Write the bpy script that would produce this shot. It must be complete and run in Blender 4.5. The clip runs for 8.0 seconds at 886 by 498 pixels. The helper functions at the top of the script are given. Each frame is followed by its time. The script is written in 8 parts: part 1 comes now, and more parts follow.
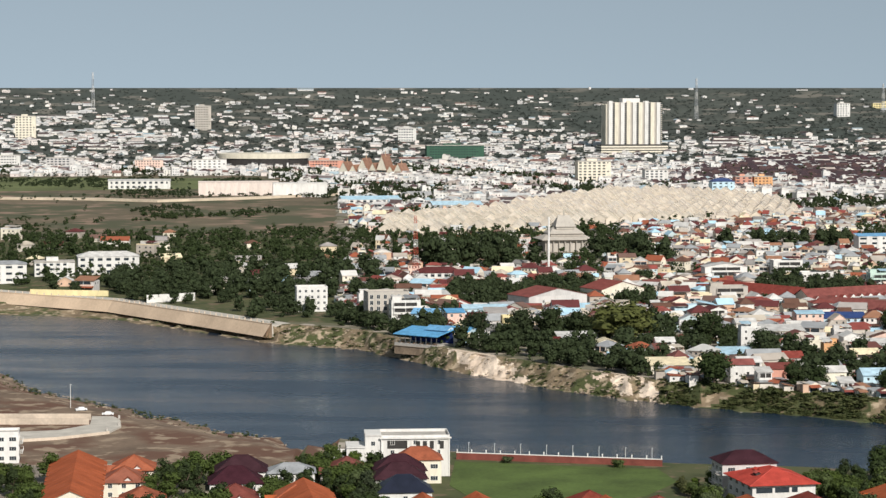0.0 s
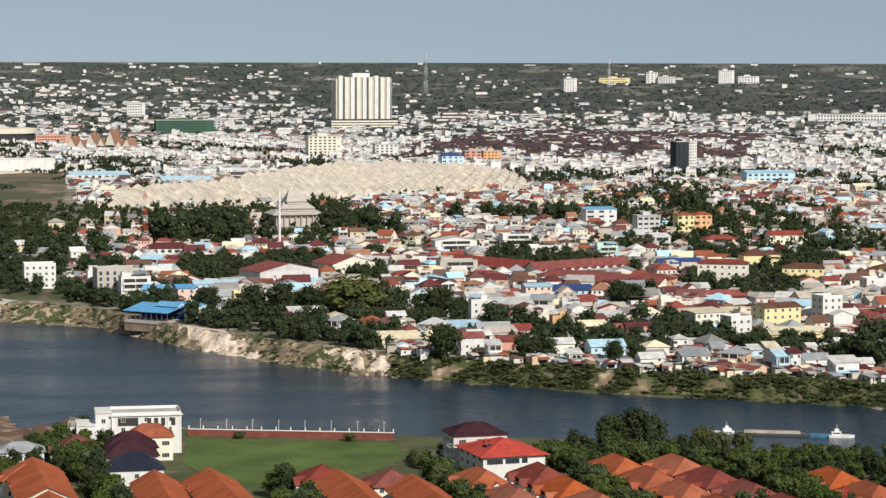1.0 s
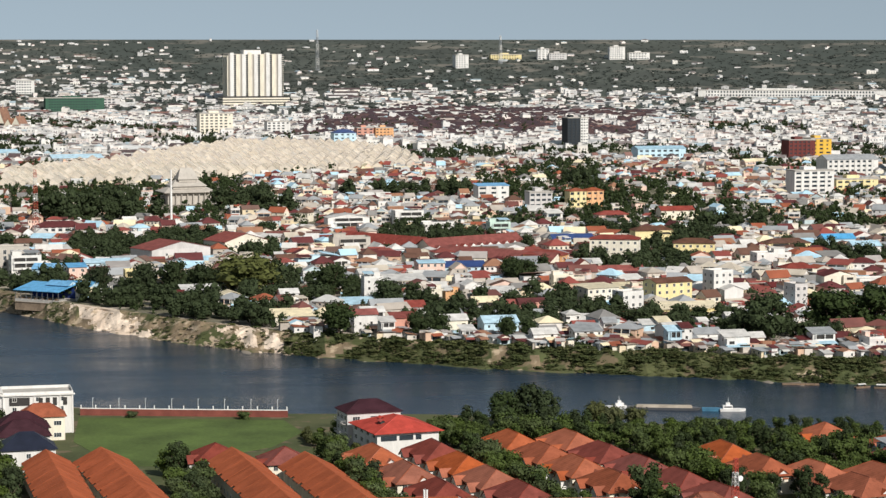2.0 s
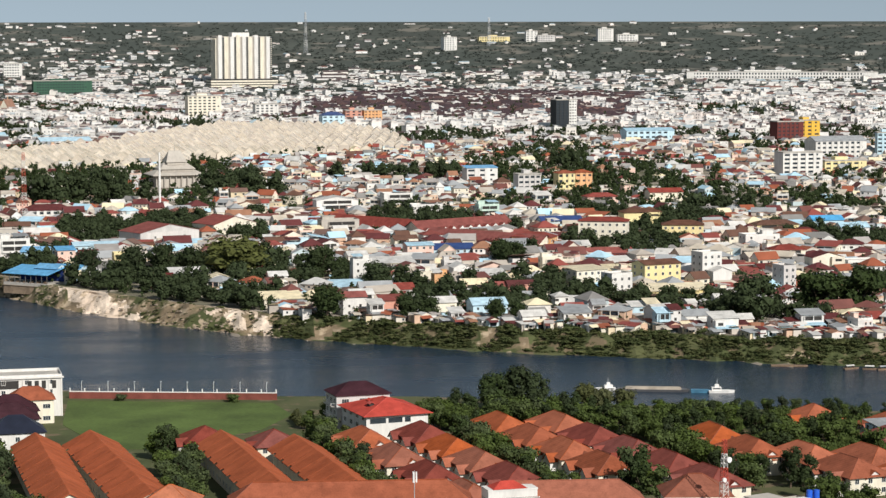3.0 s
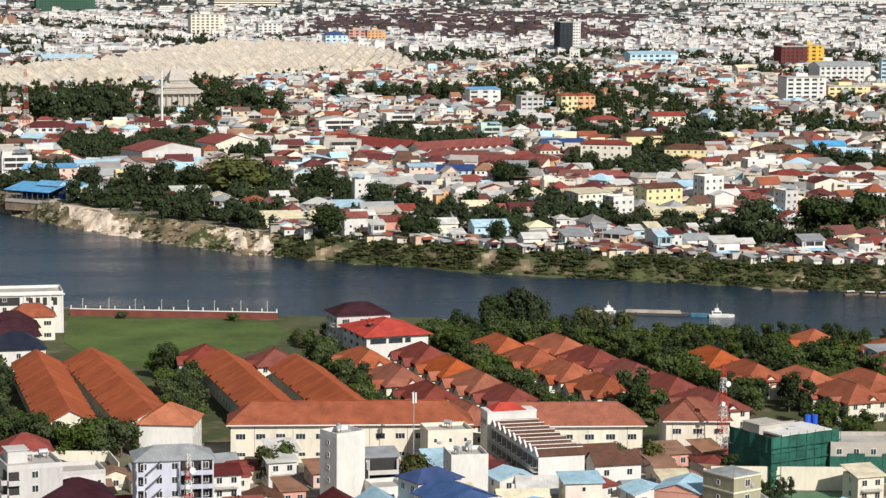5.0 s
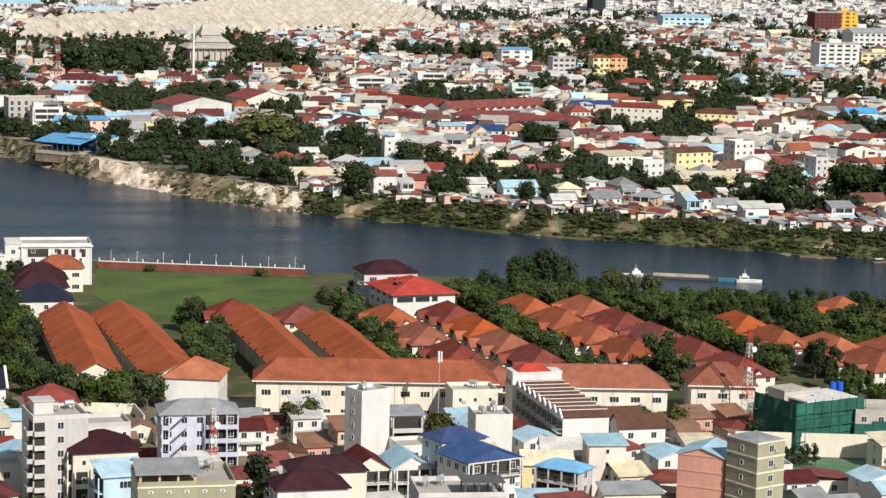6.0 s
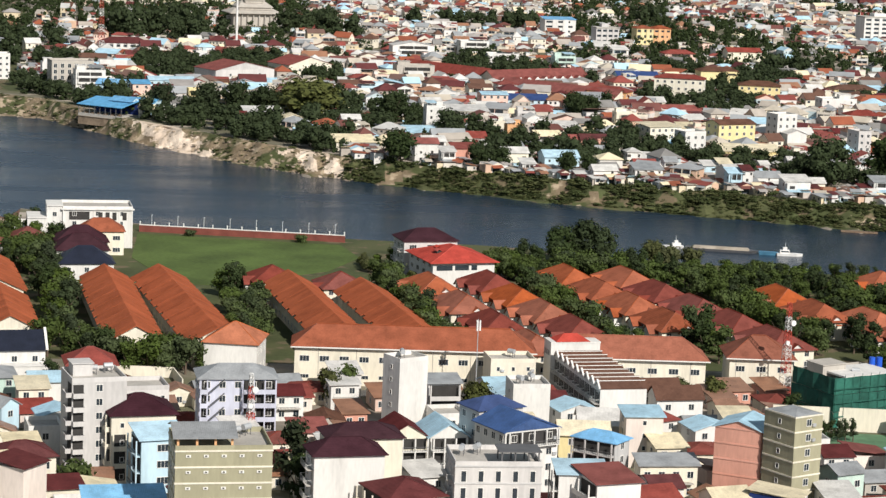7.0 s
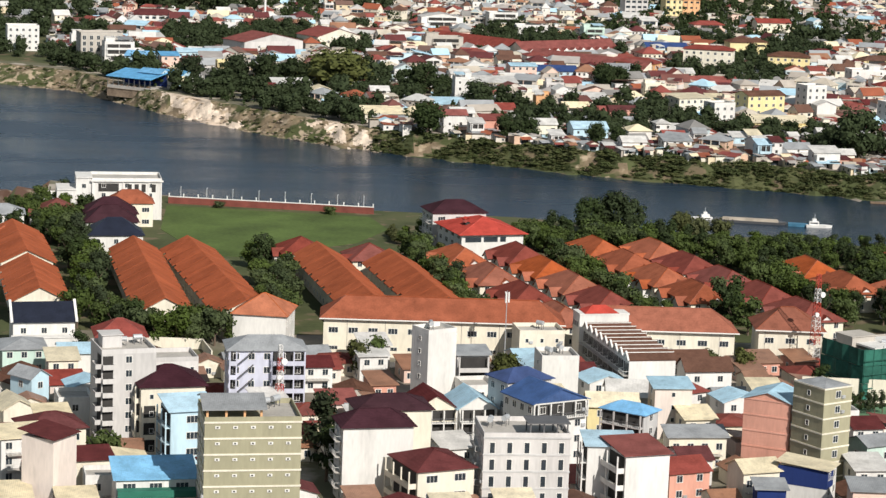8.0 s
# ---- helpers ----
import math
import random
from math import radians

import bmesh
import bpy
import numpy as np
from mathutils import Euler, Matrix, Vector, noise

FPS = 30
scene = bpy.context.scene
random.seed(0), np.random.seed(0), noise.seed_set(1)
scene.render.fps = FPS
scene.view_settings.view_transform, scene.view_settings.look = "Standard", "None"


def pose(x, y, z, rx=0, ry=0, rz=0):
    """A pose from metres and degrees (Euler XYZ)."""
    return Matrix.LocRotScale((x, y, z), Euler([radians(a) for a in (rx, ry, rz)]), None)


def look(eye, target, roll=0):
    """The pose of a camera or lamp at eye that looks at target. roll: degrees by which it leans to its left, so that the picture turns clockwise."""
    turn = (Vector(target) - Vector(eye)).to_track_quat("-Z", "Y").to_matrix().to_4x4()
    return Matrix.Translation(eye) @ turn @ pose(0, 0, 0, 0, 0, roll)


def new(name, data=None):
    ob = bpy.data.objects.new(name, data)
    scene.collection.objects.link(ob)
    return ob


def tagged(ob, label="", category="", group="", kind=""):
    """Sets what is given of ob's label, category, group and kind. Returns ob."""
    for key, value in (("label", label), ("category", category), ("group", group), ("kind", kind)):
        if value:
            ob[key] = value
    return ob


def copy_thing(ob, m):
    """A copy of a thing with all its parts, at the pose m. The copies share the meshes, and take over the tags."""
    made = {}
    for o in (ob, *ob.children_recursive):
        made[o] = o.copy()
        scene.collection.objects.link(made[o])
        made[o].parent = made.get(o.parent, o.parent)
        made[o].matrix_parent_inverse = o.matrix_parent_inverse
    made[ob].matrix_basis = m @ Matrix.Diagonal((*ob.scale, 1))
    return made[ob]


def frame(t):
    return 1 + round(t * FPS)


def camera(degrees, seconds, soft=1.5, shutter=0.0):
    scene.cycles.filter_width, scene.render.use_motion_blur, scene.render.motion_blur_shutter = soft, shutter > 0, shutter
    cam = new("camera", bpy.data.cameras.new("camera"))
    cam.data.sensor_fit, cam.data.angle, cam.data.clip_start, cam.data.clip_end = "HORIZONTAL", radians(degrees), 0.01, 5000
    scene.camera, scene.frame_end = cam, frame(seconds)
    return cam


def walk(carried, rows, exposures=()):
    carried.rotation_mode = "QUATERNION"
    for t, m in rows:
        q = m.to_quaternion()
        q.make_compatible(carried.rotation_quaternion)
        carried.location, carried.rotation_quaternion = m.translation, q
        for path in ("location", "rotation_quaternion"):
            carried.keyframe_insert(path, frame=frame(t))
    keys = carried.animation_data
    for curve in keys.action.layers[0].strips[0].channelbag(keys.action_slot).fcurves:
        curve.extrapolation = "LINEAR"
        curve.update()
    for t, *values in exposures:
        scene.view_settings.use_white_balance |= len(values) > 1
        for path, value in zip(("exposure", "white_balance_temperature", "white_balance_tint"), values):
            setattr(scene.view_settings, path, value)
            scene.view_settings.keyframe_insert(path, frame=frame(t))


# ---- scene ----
# A hand-held zoom view that pans from a high balcony over a river town.
EYE = 125.0
cam = camera(21.15, 8.0, soft=1.4)
ROWS = [
    (0, 0.000, -3.963, 0.000),
    (0.5, 3.769, -4.287, 0.075),
    (1, 6.506, -4.565, 0.123),
    (1.5, 8.245, -4.847, 0.031),
    (1.7, 8.706, -4.961, 0.054),
    (2.8, 9.413, -5.466, -0.036),
    (3, 9.377, -5.548, -0.075),
    (3.5, 9.314, -5.808, 0.051),
    (4, 9.262, -6.279, 0.161),
    (4.5, 9.370, -6.869, 0.253),
    (6, 8.678, -8.437, 1.582),
    (6.5, 8.153, -8.851, 2.044),
    (7, 7.727, -9.228, 2.321),
    (7.5, 7.370, -9.493, 2.298),
    (8, 7.052, -9.939, 2.192),
]
# seconds, heading (clockwise from +y), pitch, lean
walk(cam, [(t, pose(0, 0, EYE, 0, 0, -yaw) @ pose(0, 0, 0, 90 + pitch, 0, 0) @ pose(0, 0, 0, 0, 0, roll)) for t, yaw, pitch, roll in ROWS],
     exposures=((0, -0.02), (3, 0.0), (6, 0.05), (8, 0.08)))

# ---------------------------------------------------------------- light
SUN_AZ, SUN_EL = 157.0, 36.0
world = bpy.data.worlds.new("world")
scene.world = world
world.use_nodes = True
wn = world.node_tree.nodes
sky = wn.new("ShaderNodeTexSky")
sky.sky_type = "NISHITA"
sky.sun_disc = False
sky.sun_elevation, sky.sun_rotation = radians(SUN_EL), radians(SUN_AZ)
sky.air_density, sky.dust_density, sky.ozone_density, sky.altitude = 1.0, 0.5, 2.0, 100
wn["Background"].inputs["Strength"].default_value = 0.096
# haze: the band over the horizon takes the tone of the sky some way up, with little colour
wtc, wmap, whs = wn.new("ShaderNodeTexCoord"), wn.new("ShaderNodeMapping"), wn.new("ShaderNodeHueSaturation")
wmap.inputs["Location"].default_value = (0, 0, 0.26)
whs.inputs["Saturation"].default_value = 0.34
world.node_tree.links.new(wtc.outputs["Generated"], wmap.inputs["Vector"])
world.node_tree.links.new(wmap.outputs[0], sky.inputs["Vector"])
world.node_tree.links.new(sky.outputs[0], whs.inputs["Color"])
wtint = wn.new("ShaderNodeMix")
wtint.data_type, wtint.blend_type = "RGBA", "MULTIPLY"
wtint.inputs["Factor"].default_value = 1.0
wtint.inputs["B"].default_value = (0.88, 1.0, 1.02, 1)
world.node_tree.links.new(whs.outputs[0], wtint.inputs["A"])
world.node_tree.links.new(wtint.outputs["Result"], wn["Background"].inputs["Color"])
sun = new("sun", bpy.data.lights.new("sun", "SUN"))
sun.data.energy, sun.data.angle, sun.data.color = 4.9, radians(0.6), (1.0, 0.95, 0.88)
_a, _e = radians(SUN_AZ), radians(SUN_EL)
sun.matrix_world = look((300 * math.sin(_a), 300 * math.cos(_a), 400), (300 * math.sin(_a) - math.sin(_a) * math.cos(_e), 300 * math.cos(_a) - math.cos(_a) * math.cos(_e), 400 - math.sin(_e)))
scene.view_settings.exposure = 0.0


# ---------------------------------------------------------------- materials
def mat(name, col, rough=0.8, var=0.25, scale=0.35, fine=3.0, metal=0.0, bump=0.0, wave=None, spec=0.3, stain=0.0, rand=0.0, streak=False):
    """Painted or mineral surface: broad weathering, fine grain, optional ribs (wave: ribs per metre, depth, axis)."""
    m = bpy.data.materials.new(name)
    m.use_nodes = True
    nt, N = m.node_tree, m.node_tree.nodes
    L = nt.links.new
    b = N["Principled BSDF"]
    b.inputs["Roughness"].default_value, b.inputs["Metallic"].default_value = rough, metal
    b.inputs["Specular IOR Level"].default_value = spec
    tc, info = N.new("ShaderNodeTexCoord"), N.new("ShaderNodeObjectInfo")
    off = N.new("ShaderNodeVectorMath")
    off.operation = "ADD"
    mul = N.new("ShaderNodeMath")
    mul.operation = "MULTIPLY"
    mul.inputs[1].default_value = 60.0
    L(info.outputs["Random"], mul.inputs[0])
    L(tc.outputs["Object"], off.inputs[0])
    L(mul.outputs[0], off.inputs[1])
    src = off.outputs[0]
    if streak:
        mp = N.new("ShaderNodeMapping")
        mp.inputs["Scale"].default_value = (1, 1, 0.25)
        L(src, mp.inputs["Vector"])
        src = mp.outputs[0]

    def noise_tex(sc, det):
        n = N.new("ShaderNodeTexNoise")
        n.inputs["Scale"].default_value, n.inputs["Detail"].default_value = sc, det
        L(src, n.inputs["Vector"])
        return n.outputs["Fac"]

    big, small = noise_tex(scale, 5), noise_tex(fine, 3)
    mixn = N.new("ShaderNodeMath")
    mixn.operation = "MULTIPLY_ADD"
    mixn.inputs[1].default_value = 0.45
    L(small, mixn.inputs[0])
    L(big, mixn.inputs[2])
    ramp = N.new("ShaderNodeValToRGB")
    e = ramp.color_ramp.elements
    e[0].position, e[1].position = 0.5, 0.95
    lo, hi = 1 - var, 1 + var * 0.6
    e[0].color = (*[c * lo for c in col], 1)
    e[1].color = (*[min(c * hi, 0.92) for c in col], 1)
    L(mixn.outputs[0], ramp.inputs[0])
    out = ramp.outputs[0]
    if stain:
        st = noise_tex(scale * 2.3, 6)
        r2 = N.new("ShaderNodeValToRGB")
        r2.color_ramp.elements[0].position, r2.color_ramp.elements[1].position = 0.55, 0.72
        r2.color_ramp.elements[0].color, r2.color_ramp.elements[1].color = (0, 0, 0, 1), (stain, stain, stain, 1)
        L(st, r2.inputs[0])
        mx = N.new("ShaderNodeMix")
        mx.data_type = "RGBA"
        mx.inputs["B"].default_value = (*[c * 0.42 for c in col], 1)
        L(r2.outputs[0], mx.inputs["Factor"])
        L(out, mx.inputs["A"])
        out = mx.outputs["Result"]
    if rand:
        hs = N.new("ShaderNodeHueSaturation")
        for k, (lo2, hi2), seed in (("Value", (1 - rand, 1 + rand * 0.5), 1.0), ("Saturation", (1 - rand, 1 + rand * 0.4), 7.3)):
            fr = N.new("ShaderNodeMath")
            fr.operation = "MULTIPLY"
            fr.inputs[1].default_value = seed
            L(info.outputs["Random"], fr.inputs[0])
            fc = N.new("ShaderNodeMath")
            fc.operation = "FRACT"
            L(fr.outputs[0], fc.inputs[0])
            mr = N.new("ShaderNodeMapRange")
            mr.inputs["To Min"].default_value, mr.inputs["To Max"].default_value = lo2, hi2
            L(fc.outputs[0], mr.inputs["Value"])
            L(mr.outputs[0], hs.inputs[k])
        L(out, hs.inputs["Color"])
        out = hs.outputs[0]
    L(out, b.inputs["Base Color"])
    if bump or wave:
        bp = N.new("ShaderNodeBump")
        bp.inputs["Strength"].default_value, bp.inputs["Distance"].default_value = 0.6, bump or 0.02
        if wave:
            wv = N.new("ShaderNodeTexWave")
            wv.bands_direction = wave[2]
            wv.inputs["Scale"].default_value = wave[0] * 0.314
            wv.inputs["Distortion"].default_value = 0.4
            L(tc.outputs["Object"], wv.inputs["Vector"])
            L(wv.outputs["Fac"], bp.inputs["Height"])
            bp.inputs["Distance"].default_value = wave[1]
        else:
            L(small, bp.inputs["Height"])
        L(bp.outputs[0], b.inputs["Normal"])
    return m


def island_mat(name, colours, rough=0.8, var=0.2, scale=0.2):
    """One colour of a palette for each joined piece, with weathering."""
    m = mat(name, (0.5, 0.5, 0.5), rough, var, scale)
    N, L = m.node_tree.nodes, m.node_tree.links.new
    g = N.new("ShaderNodeNewGeometry")
    r = N.new("ShaderNodeValToRGB")
    r.color_ramp.interpolation = "CONSTANT"
    e = r.color_ramp.elements
    while len(e) < len(colours):
        e.new(0.5)
    for k, c in enumerate(colours):
        e[k].position, e[k].color = k / len(colours), (*c, 1)
    L(g.outputs["Random Per Island"], r.inputs[0])
    b = N["Principled BSDF"]
    old = b.inputs["Base Color"].links[0].from_socket
    mx = N.new("ShaderNodeMix")
    mx.data_type, mx.blend_type = "RGBA", "MULTIPLY"
    mx.inputs["Factor"].default_value = 1.0
    dbl = N.new("ShaderNodeMix")
    dbl.data_type, dbl.blend_type = "RGBA", "MULTIPLY"
    dbl.inputs["Factor"].default_value = 1.0
    dbl.inputs["B"].default_value = (2, 2, 2, 1)
    L(old, dbl.inputs["A"])
    L(dbl.outputs["Result"], mx.inputs["A"])
    L(r.outputs[0], mx.inputs["B"])
    L(mx.outputs["Result"], b.inputs["Base Color"])
    return m


WALLC = {"white": (0.71, 0.69, 0.655), "cream": (0.75, 0.69, 0.565), "pink": (0.76, 0.55, 0.46), "pale blue": (0.50, 0.66, 0.74), "grey": (0.52, 0.51, 0.50),
         "yellow": (0.76, 0.64, 0.34), "orange": (0.72, 0.40, 0.20), "olive": (0.36, 0.335, 0.225), "brick": (0.64, 0.32, 0.24), "light grey": (0.58, 0.555, 0.535), "pale pink": (0.74, 0.64, 0.575),
         "mint": (0.52, 0.66, 0.58), "blue": (0.016, 0.035, 0.15), "concrete": (0.46, 0.42, 0.37), "lilac": (0.55, 0.56, 0.66), "dark green": (0.045, 0.105, 0.07), "dark glass": (0.03, 0.035, 0.04), "dark red": (0.15, 0.04, 0.035), "amber": (0.70, 0.42, 0.06)}
WALL = {k: mat(k.replace(" ", "_") + "_wall", c, 0.85, 0.14, 0.25, 2.0, stain=0.22, streak=True, rand=0.06) for k, c in WALLC.items()}
ROOFC = {"maroon": (0.115, 0.03, 0.03), "red": (0.25, 0.062, 0.05), "orange": (0.36, 0.097, 0.041), "brown": (0.13, 0.065, 0.045), "blue": (0.12, 0.38, 0.66),
         "navy": (0.03, 0.06, 0.18), "royal blue": (0.045, 0.10, 0.26), "sky blue": (0.24, 0.50, 0.74), "grey": (0.31, 0.32, 0.33), "white": (0.60, 0.58, 0.55), "pale blue": (0.42, 0.62, 0.74), "cream": (0.74, 0.64, 0.44),
         "purple": (0.052, 0.019, 0.026), "scarlet": (0.52, 0.075, 0.055), "brick red": (0.215, 0.052, 0.038), "slate": (0.014, 0.018, 0.035), "rust": (0.30, 0.15, 0.09), "teal": (0.30, 0.50, 0.50), "terracotta": (0.30, 0.088, 0.045), "bright orange": (0.52, 0.145, 0.05)}
TILED = ("bright orange", "maroon", "red", "orange", "purple", "scarlet", "terracotta", "brown", "brick red")
ROOF = {k: mat(k.replace(" ", "_") + "_roof", c, 0.75 if k in TILED else 0.5, 0.28, 0.3, 2.5, wave=(3.2, 0.03, "Z") if k in TILED else (3.0, 0.03, "X"), stain=0.35, rand=0.14, spec=0.05 if k in TILED else 0.3)
        for k, c in ROOFC.items()}
terrace_tile = mat("terrace_orange_tiles", (0.385, 0.103, 0.045), 0.8, 0.26, 0.12, 1.6, wave=(3.2, 0.03, "Z"), stain=0.35, spec=0.05)
glass = mat("window_glass", (0.035, 0.045, 0.055), 0.12, 0.3, 0.8, spec=0.6)
frame_white = mat("window_frame_paint", (0.74, 0.72, 0.68), 0.6, 0.1)
# near-black: shade painted into veranda and opening sheets, also dark louvres and bands
dark = mat("dark_parts_and_shade", (0.045, 0.042, 0.04), 0.9, 0.3)
iron = mat("painted_iron", (0.12, 0.12, 0.125), 0.6, 0.2)
steel = mat("galvanised_steel", (0.52, 0.53, 0.54), 0.45, 0.15, metal=0.4)
mast_red = mat("mast_red_paint", (0.50, 0.075, 0.05), 0.6, 0.15)
mast_white = mat("mast_white_paint", (0.75, 0.73, 0.70), 0.6, 0.15)
net = mat("scaffold_net", (0.024, 0.115, 0.085), 0.85, 0.45, 0.25, 1.5, stain=0.5)
plank = mat("weathered_timber", (0.22, 0.15, 0.10), 0.85, 0.35)
tank_blue = mat("water_tank_plastic", (0.02, 0.10, 0.55), 0.4, 0.1)
bark = mat("tree_bark", (0.13, 0.095, 0.07), 0.9, 0.3, 1.5, bump=0.05)
leaf_a = mat("leaves_mid_green", (0.066, 0.094, 0.022), 0.7, 0.5, 0.7, 5.0, rand=0.25, spec=0.15)
leaf_b = mat("leaves_dark_green", (0.036, 0.052, 0.019), 0.75, 0.5, 0.6, 5.0, rand=0.25, spec=0.12)
leaf_c = mat("leaves_olive_green", (0.076, 0.084, 0.027), 0.75, 0.45, 0.7, 5.0, rand=0.2, spec=0.12)
leaf_grey = mat("leaves_silver_grey", (0.24, 0.25, 0.20), 0.8, 0.4, 0.8, 5.0, spec=0.12)
grass = mat("lawn_grass", (0.085, 0.125, 0.03), 0.9, 0.4, 0.06, 0.9, bump=0.05)
green_field = mat("green_field_grass", (0.13, 0.15, 0.06), 0.95, 0.4, 0.015, 0.15)
sand = mat("pale_sand", (0.60, 0.50, 0.38), 0.95, 0.25, 0.05, 0.5, bump=0.2)
concrete = mat("old_concrete", (0.45, 0.42, 0.38), 0.9, 0.25, 0.15, 2.0, stain=0.4)
pale_wall = mat("pale_retaining_wall", (0.60, 0.50, 0.40), 0.9, 0.25, 0.08, 1.0, stain=0.4)
asphalt = mat("grey_asphalt", (0.10, 0.095, 0.09), 0.9, 0.3, 0.15, 2.0)
paving = mat("pale_paving", (0.52, 0.48, 0.42), 0.9, 0.2, 0.2, 2.0)
gold = mat("gilded_roof", (0.48, 0.31, 0.20), 0.5, 0.3, 0.1, 1.0)
hull_blue = mat("hull_blue_paint", (0.07, 0.20, 0.31), 0.5, 0.25)
cargo = mat("barge_sand_cargo", (0.36, 0.31, 0.25), 0.95, 0.3, 0.3, 2.0)


# ---------------------------------------------------------------- mesh tools
class Mesh:
    """Vertices, faces and material slots of one part."""

    def __init__(self):
        self.v, self.f, self.m = [], [], []

    def face(self, pts, mi=0):
        n = len(self.v)
        self.v.extend(pts)
        self.f.append(tuple(range(n, n + len(pts))))
        self.m.append(mi)

    def solid(self, pts, faces, mi=0):
        n = len(self.v)
        self.v.extend(pts)
        for f in faces:
            self.f.append(tuple(n + k for k in f))
            self.m.append(mi)

    def box(self, x0, y0, z0, x1, y1, z1, mi=0):
        self.solid([(x0, y0, z0), (x1, y0, z0), (x1, y1, z0), (x0, y1, z0), (x0, y0, z1), (x1, y0, z1), (x1, y1, z1), (x0, y1, z1)],
                   [(0, 3, 2, 1), (4, 5, 6, 7), (0, 1, 5, 4), (1, 2, 6, 5), (2, 3, 7, 6), (3, 0, 4, 7)], mi)

    def gable(self, w, d, z, rise, over=0.5, thick=0.18, axis="y", mi=0, cx=0.0, cy=0.0, ends=None):
        """Two sloping slabs; the ridge runs along the axis. ends: slot for the wall triangles under it."""
        hw, hd = w / 2, d / 2
        def q(u, v, zz):
            return (cx + u, cy + v, zz) if axis == "y" else (cx + v, cy - u, zz)
        if axis != "y":
            hw, hd = d / 2, w / 2
        sl = rise / hw
        zo = z - over * sl
        prof = [(-hw - over, zo), (0, z + rise), (hw + over, zo), (hw + over, zo + thick), (0, z + rise + thick), (-hw - over, zo + thick)]
        a, b = -hd - over * 0.7, hd + over * 0.7
        pts = [q(u, a, zz) for u, zz in prof] + [q(u, b, zz) for u, zz in prof]
        self.solid(pts, [(0, 5, 4, 1), (1, 4, 3, 2), (6, 7, 10, 11), (7, 8, 9, 10), (5, 11, 10, 4), (4, 10, 9, 3), (0, 1, 7, 6), (1, 2, 8, 7), (0, 6, 11, 5), (2, 3, 9, 8)], mi)
        if ends is not None:
            for v in (-hd + 0.01, hd - 0.01):
                self.solid([q(-hw, v, z - 0.02), q(hw, v, z - 0.02), q(0, v, z + rise)], [(0, 1, 2)], ends)

    def hip(self, w, d, z, rise, over=0.6, thick=0.16, mi=0, cx=0.0, cy=0.0, ridge=None):
        hw, hd = w / 2 + over, d / 2 + over
        if w >= d:
            rl = ridge if ridge is not None else max(hw - hd * 0.95, 0.2)
            r0, r1 = (-rl, 0), (rl, 0)
        else:
            rl = ridge if ridge is not None else max(hd - hw * 0.95, 0.2)
            r0, r1 = (0, -rl), (0, rl)
        c = [(-hw, -hd), (hw, -hd), (hw, hd), (-hw, hd)]
        pts = [(cx + x, cy + y, z - 0.12) for x, y in c] + [(cx + x, cy + y, z - 0.12 + thick) for x, y in c]
        pts += [(cx + r0[0], cy + r0[1], z + rise), (cx + r1[0], cy + r1[1], z + rise)]
        if w >= d:
            top = [(4, 5, 9, 8), (5, 6, 9), (6, 7, 8, 9), (7, 4, 8)]
        else:
            top = [(4, 5, 8), (5, 6, 9, 8), (6, 7, 9), (7, 4, 8, 9)]
        self.solid(pts, top + [(0, 3, 2, 1), (0, 1, 5, 4), (1, 2, 6, 5), (2, 3, 7, 6), (3, 0, 4, 7)], mi)

    def tube(self, p, q, r0, r1, n=6, mi=0):
        p, q = Vector(p), Vector(q)
        t = (q - p).normalized()
        s = t.cross(Vector((0.3, 1, 0.2))).normalized()
        u = t.cross(s)
        ring = lambda c, r: [tuple(c + r * (math.cos(2 * math.pi * k / n) * s + math.sin(2 * math.pi * k / n) * u)) for k in range(n)]
        self.solid(ring(p, r0) + ring(q, r1), [(k, (k + 1) % n, n + (k + 1) % n, n + k) for k in range(n)] + [tuple(range(n))[::-1], tuple(range(n, 2 * n))], mi)

    def data(self, name, mats):
        me = bpy.data.meshes.new(name)
        me.from_pydata(self.v, [], self.f)
        for m in mats:
            me.materials.append(m)
        me.polygons.foreach_set("material_index", self.m)
        me.update()
        return me


def slope(mb, x0, x1, y0, y1, z0, z1, t=0.14, mi=0):
    """A thin sheet roof that falls from y1 to y0."""
    mb.solid([(x0, y0, z0), (x1, y0, z0), (x1, y1, z1), (x0, y1, z1), (x0, y0, z0 + t), (x1, y0, z0 + t), (x1, y1, z1 + t), (x0, y1, z1 + t)],
             [(0, 3, 2, 1), (4, 5, 6, 7), (0, 1, 5, 4), (1, 2, 6, 5), (2, 3, 7, 6), (3, 0, 4, 7)], mi)


def part(name, mb, mats, parent, label="", at=None):
    me = mb.data(name, mats if isinstance(mats, (list, tuple)) else [mats]) if isinstance(mb, Mesh) else mb
    ob = new(name, me)
    ob.parent = parent
    if at is not None:
        ob.matrix_basis = at
    return tagged(ob, label)


def thing(name, x, y, rz, label, category, z=0.0, group="", kind=""):
    if label and len(label.split()) < 4:
        label += " in the town"
    ob = new(name)
    ob.empty_display_size = 1.0
    ob.matrix_basis = pose(x, y, z, 0, 0, rz)
    return tagged(ob, label, category, group, kind)


def discard(ob):
    """Takes away a pattern object that found no place."""
    for o in (*ob.children_recursive, ob):
        bpy.data.objects.remove(o, do_unlink=True)


